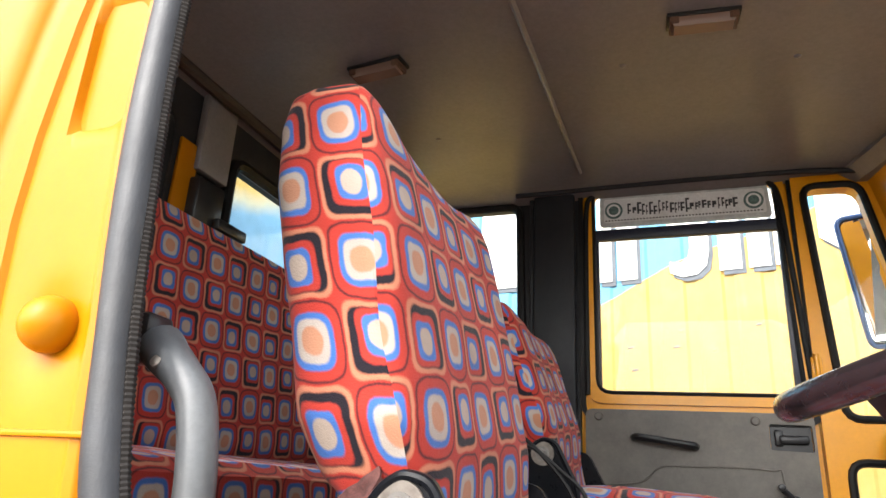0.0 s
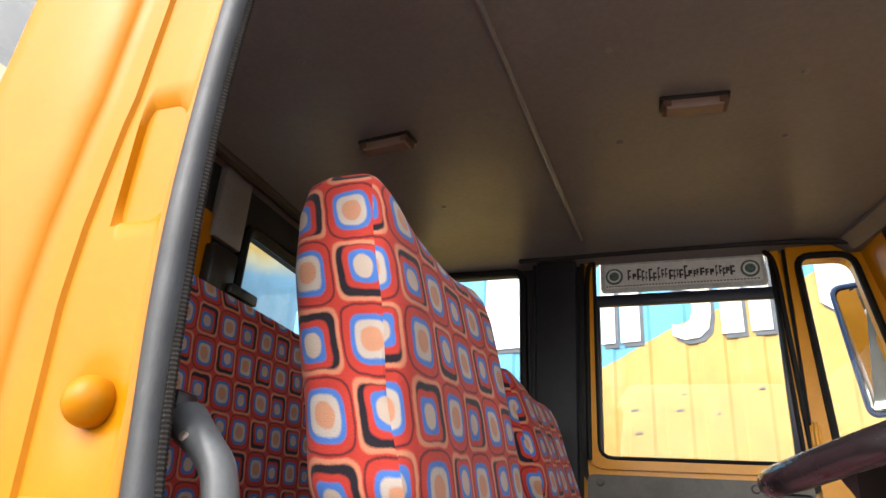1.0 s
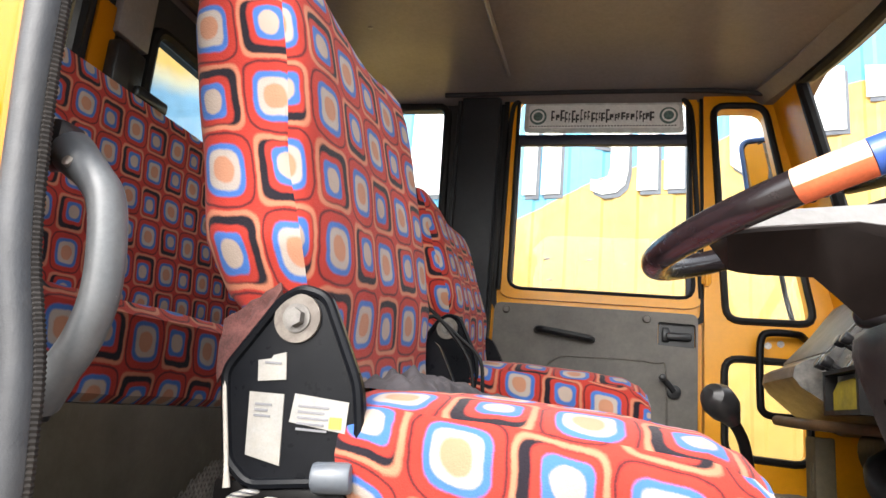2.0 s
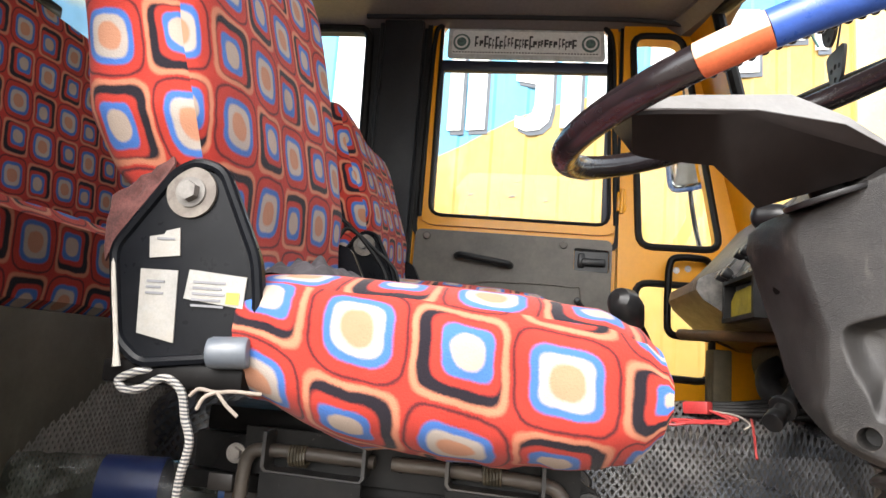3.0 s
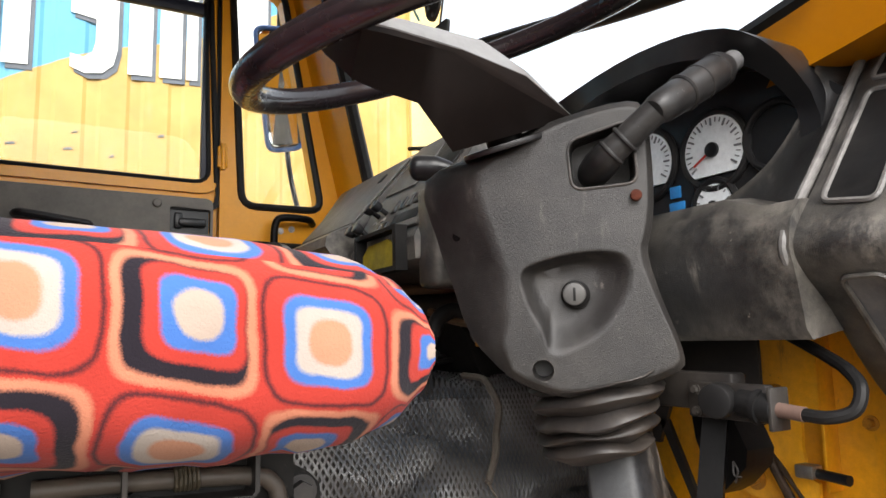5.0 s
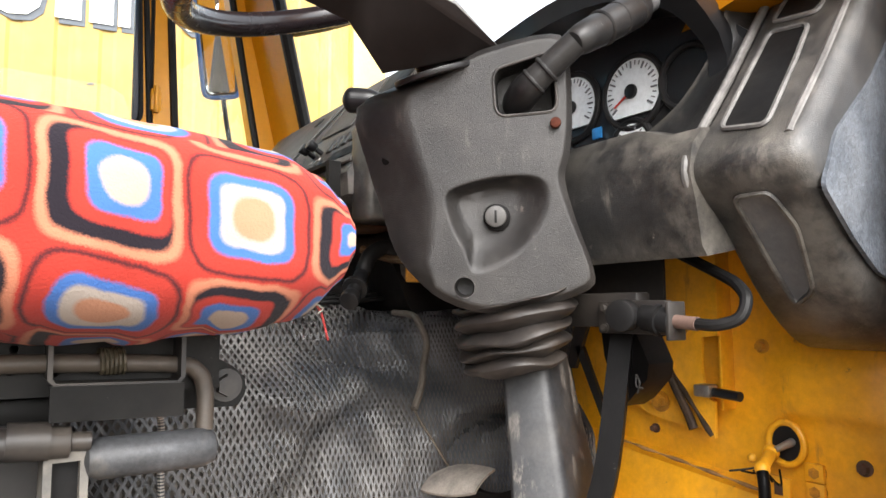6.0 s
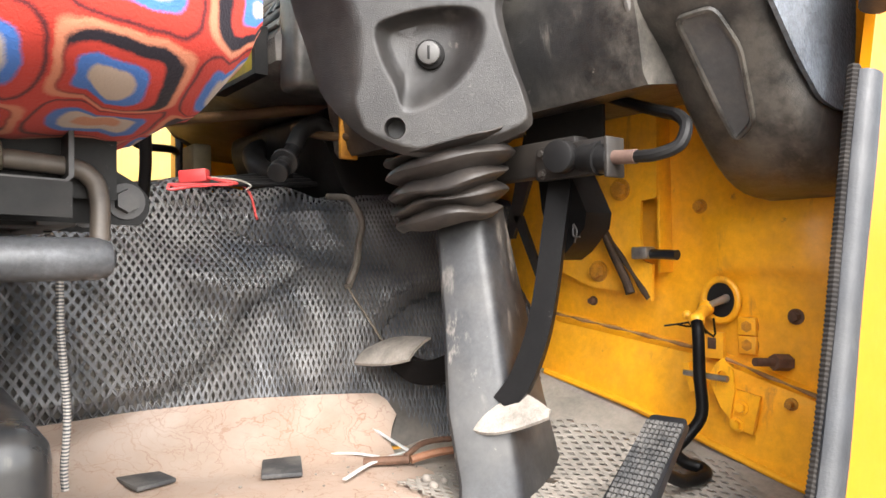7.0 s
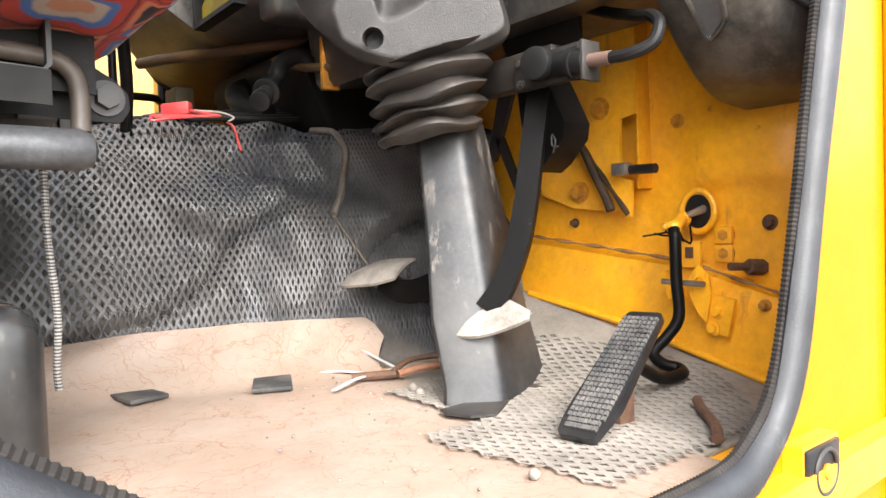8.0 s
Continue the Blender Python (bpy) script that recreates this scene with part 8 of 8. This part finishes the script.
def wiper():
    t = thing("wiper", "thin dark wiper arm lying on the outside of the windscreen", "wiper")
    bm = bmesh.new()
    tube(bm, [(1.215, 2.24, 1.155), (1.255, 2.05, 1.115), (1.29, 1.85, 1.075), (1.34, 1.6, 1.03)], 0.007, 8, smooth=4)
    part("arm", bm, STEEL_BLACK, t)


def grab_handle():
    t = thing("grab_bar", "grey moulded plastic grab handle on the door pillar", "grab handle", (-0.02, 0, 0))
    line = [(-0.162, 0.655, 0.852), (-0.140, 0.645, 0.838), (-0.118, 0.64, 0.822), (-0.098, 0.64, 0.798), (-0.087, 0.64, 0.756), (-0.083, 0.64, 0.704), (-0.093, 0.64, 0.660), (-0.116, 0.645, 0.628), (-0.142, 0.655, 0.604)]
    bm = bmesh.new()
    tube(bm, line, lambda s: 0.0185 + 0.008 * max(0, 0.25 - s) * 4 * 0.6 + 0.006 * max(0, s - 0.85) * 6, 16, smooth=5)
    part("grip", bm, GREY_PLASTIC, t)
    bm = bmesh.new()
    box(bm, -0.205, -0.165, 0.635, 0.675, 0.835, 0.885, 0.008)
    part("upper_mount", bm, BLACK_PLASTIC, t)
    bm = bmesh.new()
    box(bm, -0.175, -0.135, 0.635, 0.675, 0.578, 0.625, 0.008)
    part("lower_mount", bm, BLACK_PLASTIC, t)
    bm = bmesh.new()
    cyl(bm, (-0.136, 0.628, 0.830), (-0.136, 0.622, 0.832), 0.006, seg=14)
    part("screw", bm, ZINC, t)


def rag():
    t = thing("rag", "crumpled dark grey cloth on the back of the seat cushion", "cloth")
    bm = bmesh.new()
    nx, ny = 34, 60
    spine = [(0.0, 0.094, 0.92), (0.25, 0.100, 1.0), (0.5, 0.112, 1.09), (0.75, 0.145, 1.17), (1.0, 0.195, 1.29)]
    g = []
    for i in range(nx + 1):
        row = []
        for j in range(ny + 1):
            a, b = i / nx * 2 - 1, j / ny
            x = interp(b, [(t_, x_) for t_, x_, _ in spine]) + 0.052 * a * (1 + 0.3 * noise.noise(Vector((b * 5, 2, 0))))
            y = interp(b, [(t_, y_) for t_, _, y_ in spine]) + 0.012 * noise.noise(Vector((a * 3, b * 4, 7)))
            high = interp(b, [(0.0, 0.002), (0.12, 0.014), (0.35, 0.024), (0.55, 0.027), (0.7, 0.018), (0.9, 0.012), (1.0, 0.002)]) * max(0.0, 1 - abs(a) ** 2.5)
            crease = 0.016 * abs(noise.noise(Vector((x * 30 + y * 14, y * 10, 1)))) + 0.006 * noise.noise(Vector((x * 70, y * 40, 2)))
            row.append(bm.verts.new((x, y, 0.640 + high + crease * min(1.0, high / 0.012))))
        g.append(row)
    for i in range(nx):
        for j in range(ny):
            bm.faces.new((g[i][j], g[i + 1][j], g[i + 1][j + 1], g[i][j + 1]))
    part("cloth", bm, material("dark_cloth", (0.045, 0.040, 0.044), 0.95, vary=0.2, scale=20.0), t)


def cords():
    white = material("white_cotton_cord", (0.40, 0.37, 0.32), 0.9, vary=0.15, scale=60.0)
    t = thing("cotton_cord", "frayed white cord hanging from the seat hinge", "cord")
    bm = bmesh.new()
    tube(bm, [(-0.055, 0.804, 0.645), (-0.048, 0.801, 0.612), (-0.038, 0.800, 0.565), (-0.030, 0.800, 0.522)], lambda s: 0.0026 + 0.003 * max(0, s - 0.85) * 4, 8, smooth=4)
    part("cord", bm, white, t)
    m = bpy.data.materials.new("braided_cord")
    m.use_nodes = True
    nt = m.node_tree
    wv = nt.nodes.new("ShaderNodeTexWave")
    wv.bands_direction = "Z"
    wv.inputs["Scale"].default_value, wv.inputs["Distortion"].default_value = 80.0, 3.0
    nt.links.new(nt.nodes.new("ShaderNodeTexCoord").outputs["Object"], wv.inputs["Vector"])
    nt.links.new(ramp(nt, wv.outputs[1], [(0.45, (0.04, 0.04, 0.045)), (0.55, (0.30, 0.28, 0.25))]), nt.nodes["Principled BSDF"].inputs["Base Color"])
    t = thing("braided_cord", "black and white braided cord dangling under the seat", "cord")
    bm = bmesh.new()
    tube(bm, [(0.42, 1.10, 0.358), (0.438, 1.15, 0.33), (0.440, 1.152, 0.25), (0.446, 1.15, 0.16), (0.443, 1.15, 0.10), (0.444, 1.15, 0.075)], 0.0042, 8, smooth=5)
    part("cord", bm, m, t)
    t = thing("braided_cord", "loop of braided cord below the seat side plate", "cord")
    bm = bmesh.new()
    tube(bm, [(0.012, 0.812, 0.522), (-0.010, 0.806, 0.518), (-0.028, 0.804, 0.508), (-0.018, 0.802, 0.499), (0.0, 0.802, 0.502), (0.022, 0.804, 0.514), (0.042, 0.804, 0.502), (0.050, 0.804, 0.475), (0.058, 0.804, 0.452), (0.053, 0.804, 0.420), (0.050, 0.806, 0.392)], 0.0045, 8, smooth=5)
    part("cord", bm, m, t)
    t = thing("tie_cord", "pale cover strings tied under the seat cushion", "cord")
    bm = bmesh.new()
    for pts in ([(0.052, 0.804, 0.498), (0.062, 0.802, 0.506), (0.080, 0.802, 0.504), (0.098, 0.804, 0.506), (0.125, 0.812, 0.505)], [(0.082, 0.802, 0.504), (0.094, 0.800, 0.492), (0.106, 0.802, 0.482)], [(0.080, 0.802, 0.504), (0.070, 0.798, 0.498), (0.064, 0.798, 0.486)]):
        tube(bm, pts, 0.0020, 8, smooth=4)
    part("string", bm, material("soiled_cotton_tape", (0.24, 0.20, 0.165), 0.9, vary=0.25, scale=60.0), t)
    # red connector and its leads on the engine cover
    red = material("red_plastic", (0.50, 0.045, 0.045), 0.45, vary=0.2, dust=0.3, dust_col=(0.4, 0.25, 0.2))
    t = thing("red_connector", "small red plastic connector lying on the engine cover", "connector")
    bm = bmesh.new()
    M = Matrix.Translation((0.755, 1.655, 0.492)) @ Euler((0, radians(-4), radians(-40))).to_matrix().to_4x4()
    box(bm, -0.028, 0.028, -0.013, 0.013, -0.012, 0.014, 0.004, 2, M)
    part("plug", bm, red, t)
    for k in range(3):
        bm = bmesh.new()
        tube(bm, [(0.775, 1.635, 0.49), (0.80 + 0.01 * k, 1.60, 0.478), (0.79 - 0.02 * k, 1.565 + 0.012 * k, 0.470), (0.73 - 0.02 * k, 1.59, 0.470 - 0.006 * k), (0.69, 1.60, 0.468)], 0.0028, 6, smooth=5)
        part("lead", bm, red, t)
    bm = bmesh.new()
    tube(bm, [(0.78, 1.63, 0.49), (0.82, 1.60, 0.485), (0.835, 1.57, 0.472), (0.82, 1.56, 0.462)], 0.0018, 6, smooth=5)
    part("white_lead", bm, white, t)
    # black cables along the shoulder of the cover
    t = thing("cable_bundle", "dusty black cables lying along the engine cover", "cable")
    for k in range(4):
        bm = bmesh.new()
        tube(bm, [(0.62, 1.72 + 0.02 * k, 0.475), (0.74, 1.70 + 0.025 * k, 0.480 + 0.004 * k), (0.86, 1.67 + 0.02 * k, 0.486 + 0.006 * k), (0.98, 1.66 + 0.03 * k, 0.49 + 0.01 * k), (1.12, 1.66, 0.51)], 0.006 + 0.001 * (k % 2), 8, smooth=6)
        part("cable", bm, RUBBER_BLACK, t)
    bm = bmesh.new()
    tube(bm, [tuple(hump(s, v, 0.012)) for s, v in ((0.60, 0.98), (0.625, 0.94), (0.64, 0.88), (0.652, 0.80), (0.645, 0.70), (0.64, 0.60), (0.625, 0.50))], 0.0075, 8, smooth=5)
    part("cable", bm, material("frayed_cord", (0.10, 0.085, 0.07), 0.9, vary=0.4, dust=0.5), t)
    bm = bmesh.new()
    tube(bm, [tuple(hump(s, v, 0.010)) for s, v in ((0.625, 0.50), (0.64, 0.44), (0.665, 0.36), (0.69, 0.28))], 0.0022, 6, smooth=5)
    part("thin_wire", bm, material("dusty_wire", (0.13, 0.105, 0.08), 0.7, vary=0.3, scale=60.0), t)
    bm = bmesh.new()
    tube(bm, [tuple(hump(0.50, 1.02, 0.012)), tuple(hump(0.505, 0.93, 0.014)), tuple(hump(0.511, 0.84, 0.010))], 0.0026, 6, smooth=4)
    part("cable", bm, red, t, "loose red wire end")
    # cables looping down beside the passenger seat
    t = mate
    for pts in ([(-0.065, 1.60, 0.80), (-0.058, 1.61, 0.842), (-0.035, 1.62, 0.846), (0.024, 1.62, 0.792), (0.069, 1.62, 0.731), (0.085, 1.62, 0.66)],
                [(-0.045, 1.61, 0.80), (-0.022, 1.62, 0.829), (0.045, 1.62, 0.781), (0.094, 1.62, 0.735), (0.105, 1.62, 0.66)]):
        bm = bmesh.new()
        tube(bm, [Vector(p) - mate.location for p in pts], 0.0045, 8, smooth=5)
        part("release_cable", bm, RUBBER_BLACK, t)
    # bottle pushed in behind the driver seat
    t = thing("water_bottle", "clear plastic water bottle with dark blue label under the seat", "bottle")
    clear = glass_material("bottle_plastic", (0.72, 0.76, 0.72), 0.5)
    a, b = Vector((-0.31, 1.04, 0.3435)), Vector((-0.02, 1.11, 0.3435))
    for nm, pts, mt, lb in (("bottle_body", ((0.0, 0.020), (0.01, 0.038), (0.10, 0.041), (0.14, 0.038), (0.18, 0.041), (0.40, 0.041), (0.62, 0.041), (0.74, 0.040), (0.86, 0.030), (0.92, 0.016), (0.96, 0.013)), clear, ""),
                            ("bottle_label", ((0.42, 0.0425), (0.70, 0.0425)), material("navy_label", (0.012, 0.022, 0.075), 0.35, vary=0.2), "dark blue wrap label"),
                            ("bottle_cap", ((0.955, 0.016), (1.0, 0.016)), material("blue_cap", (0.05, 0.12, 0.35), 0.4), "blue screw cap")):
        bm = bmesh.new()
        tube(bm, [a.lerp(b, q) for q, _ in pts], lambda w, pts=pts: pts[round(w * (len(pts) - 1))][1], 22)
        part(nm, bm, mt, t, lb)
    # hand valve hanging under the dash
    t = thing("hand_valve", "black hand valve on a yellow bracket under the dash", "valve")
    bm = bmesh.new()
    cyl(bm, (0.905, 1.53, 0.545), (0.845, 1.465, 0.490), 0.015, seg=18, bevel=0.003)
    cyl(bm, (0.872, 1.494, 0.515), (0.866, 1.488, 0.509), 0.026, seg=20, bevel=0.002)
    cyl(bm, (0.852, 1.472, 0.496), (0.838, 1.457, 0.484), 0.019, seg=18, bevel=0.002)
    part("body", bm, BLACK_PLASTIC, t)
    bm = bmesh.new()
    tube(bm, [(0.905, 1.53, 0.545), (0.93, 1.54, 0.585), (0.965, 1.535, 0.60), (0.99, 1.53, 0.575)], 0.017, 12, smooth=5)
    part("head", bm, RUBBER_BLACK, t)
    bm = bmesh.new()
    box(bm, 0.980, 1.02, 1.475, 1.485, 0.525, 0.63, 0.003)
    part("bracket", bm, GRIMY, t)
    t = thing("control_box", "dusty olive control box on the engine cover", "box")
    bm = bmesh.new()
    box(bm, 0.90, 0.95, 2.10, 2.19, 0.45, 0.635, 0.006)
    box(bm, 0.8975, 0.901, 2.115, 2.128, 0.50, 0.57, 0.001)
    box(bm, 0.8975, 0.901, 2.140, 2.153, 0.50, 0.57, 0.001)
    part("case", bm, material("olive_box", (0.060, 0.046, 0.020), 0.7, vary=0.25, dust=0.5, dust_col=(0.13, 0.10, 0.055), scale=16.0), t)
    t = thing("edge_hose", "rusty bent pipe end at the edge of the floor mat", "pipe")
    bm = bmesh.new()
    tube(bm, [(1.085, 0.745, 0.018), (1.066, 0.728, 0.014), (1.027, 0.692, 0.013), (0.995, 0.668, 0.015), (0.975, 0.656, 0.012)], 0.0065, 10, smooth=5)
    part("pipe", bm, RUST, t)
    t = thing("door_check", "black door check block set in the yellow pillar", "door check")
    bm = bmesh.new()
    box(bm, 0.972, 1.046, 0.562, 0.588, -0.034, 0.020, 0.003)
    part("block", bm, BLACK_PLASTIC, t)
    bm = bmesh.new()
    plate(bm, rounded([(0.968, -0.037), (1.050, -0.039), (1.050, 0.024), (0.968, 0.024)], 0.003), [rounded([(0.972, -0.033), (1.046, -0.035), (1.046, 0.020), (0.972, 0.020)], 0.002)], "y", 0.566, 0.588)
    part("rim", bm, YELLOW_OLD, t, "yellow painted rim", smooth=False)
    bm = bmesh.new()
    tube(bm, [(1.010 + 0.024 * math.cos(a), 0.561, -0.007 + 0.022 * math.sin(a)) for a in [2 * math.pi * i / 28 for i in range(28)]], 0.0025, 8, closed=True)
    part("roller", bm, STEEL_DUSTY, t)
    bm = bmesh.new()
    cyl(bm, (1.010, 0.563, -0.007), (1.010, 0.557, -0.007), 0.008, seg=16, bevel=0.002)
    part("pin", bm, GRIMY, t)
    bm = bmesh.new()
    box(bm, 0.935, 1.085, 0.568, 0.5845, -0.085, -0.046, 0.004)
    part("slot", bm, RUBBER_BLACK, t)



def rear_latch():
    t = thing("rear_latch", "black latch block on the rear window post", "latch")
    bm = bmesh.new()
    box(bm, REAR_X, REAR_X + 0.05, 1.58, 1.70, 1.42, 1.56, 0.01)
    part("block", bm, BLACK_PLASTIC, t)
    bm = bmesh.new()
    box(bm, REAR_X + 0.05, REAR_X + 0.075, 1.66, 1.80, 1.42, 1.455, 0.006)
    part("lever", bm, BLACK_PLASTIC, t)


def seat_lining():
    t = thing("torn_lining", "frayed maroon patterned lining showing under the seat cover", "cloth")
    m = material("maroon_lining", (0.085, 0.030, 0.026), 0.95, vary=0.5, dust=0.5, dust_col=(0.14, 0.062, 0.052), scale=40.0, wear=0.6, wear_col=(0.035, 0.020, 0.018), mottle=0.4)
    bm = bmesh.new()
    rows = []
    for i in range(9):
        t_ = i / 8
        a = Vector((-0.072, 0.812, 0.705)).lerp(Vector((-0.005, 0.810, 0.752)), t_)
        b = Vector((-0.066, 0.803, 0.632)).lerp(Vector((0.0, 0.808, 0.738)), t_)
        rows.append([bm.verts.new(a.lerp(b, j / 5) + Vector((0, -0.009 * noise.noise(Vector((i, j, 0)) * 0.9), 0))) for j in range(6)])
    for i in range(8):
        for j in range(5):
            bm.faces.new((rows[i][j], rows[i + 1][j], rows[i + 1][j + 1], rows[i][j + 1]))
    geo = bmesh.ops.extrude_face_region(bm, geom=bm.faces[:])
    bmesh.ops.translate(bm, vec=(0, 0.004, 0), verts=[v for v in geo["geom"] if isinstance(v, bmesh.types.BMVert)])
    part("cloth", bm, m, t)


def dash_rail():
    t = thing("dash_rail", "grimy brown and yellow rail along the dashboard's lower edge", "rail")
    m = material("grimy_yellow_rail", (0.07, 0.036, 0.012), 0.5, vary=0.3, dust=0.7, dust_col=(0.06, 0.045, 0.03), scale=9.0, mottle=0.3)
    bm = bmesh.new()
    tube(bm, [(0.80, 2.05, 0.668), (0.835, 1.935, 0.662), (0.915, 1.795, 0.658), (0.99, 1.66, 0.655), (1.10, 1.50, 0.65)], 0.013, 12, smooth=4)
    part("tube", bm, m, t)
    bm = bmesh.new()
    tube(bm, [(0.94, 1.60, 0.60), (0.97, 1.52, 0.575), (1.03, 1.42, 0.565), (1.12, 1.33, 0.57)], 0.009, 10, smooth=5)
    part("bent_pipe", bm, m, t)


def under_dash_duct():
    t = thing("heater_duct", "black heater ducting in the dark under the dashboard", "duct")
    bm = bmesh.new()
    rings = [[(x, y, z + 0.012 * noise.noise(Vector((x * 5, y * 4, z * 5)))) for x, z in rounded([(1.04, 0.46), (1.27, 0.44), (1.27, 0.648), (0.99, 0.648), (0.985, 0.60)], 0.03, 3)] for y in [1.56 + 0.50 * i / 16 for i in range(17)]]
    loft(bm, rings)
    part("case", bm, RUBBER_BLACK, t)
    bm = bmesh.new()
    tube(bm, [(1.0, 1.88, 0.60), (0.955, 1.84, 0.575), (0.94, 1.76, 0.53), (0.97, 1.70, 0.505)], 0.026, 14, smooth=5)
    part("hose", bm, RUBBER_BLACK, t)


def screen_writing():
    """Unreadable strokes brushed on the windscreen."""
    t = thing("painted_strokes", "faded teal brush strokes on the windscreen glass", "writing")
    teal = material("faded_teal_paint", (0.16, 0.36, 0.36), 0.6, vary=0.2)
    rng = random.Random(4)
    for k in range(5):
        bm = bmesh.new()
        y, z = 2.02 - 0.075 * k, 1.62 + 0.02 * (k % 2)
        pts = []
        for i in range(5):
            yy, zz = y + rng.uniform(-0.03, 0.03), z - 0.03 * i + rng.uniform(-0.015, 0.015)
            pts.append((screen_x(yy, zz) - 0.003, yy, zz))
        tube(bm, pts, 0.004, 6, smooth=4)
        part("stroke", bm, teal, t)


dash_rail()
under_dash_duct()
screen_writing()
gear_lever()
crossbar()
wiper()
grab_handle()
rag()
cords()
rear_latch()
seat_lining()
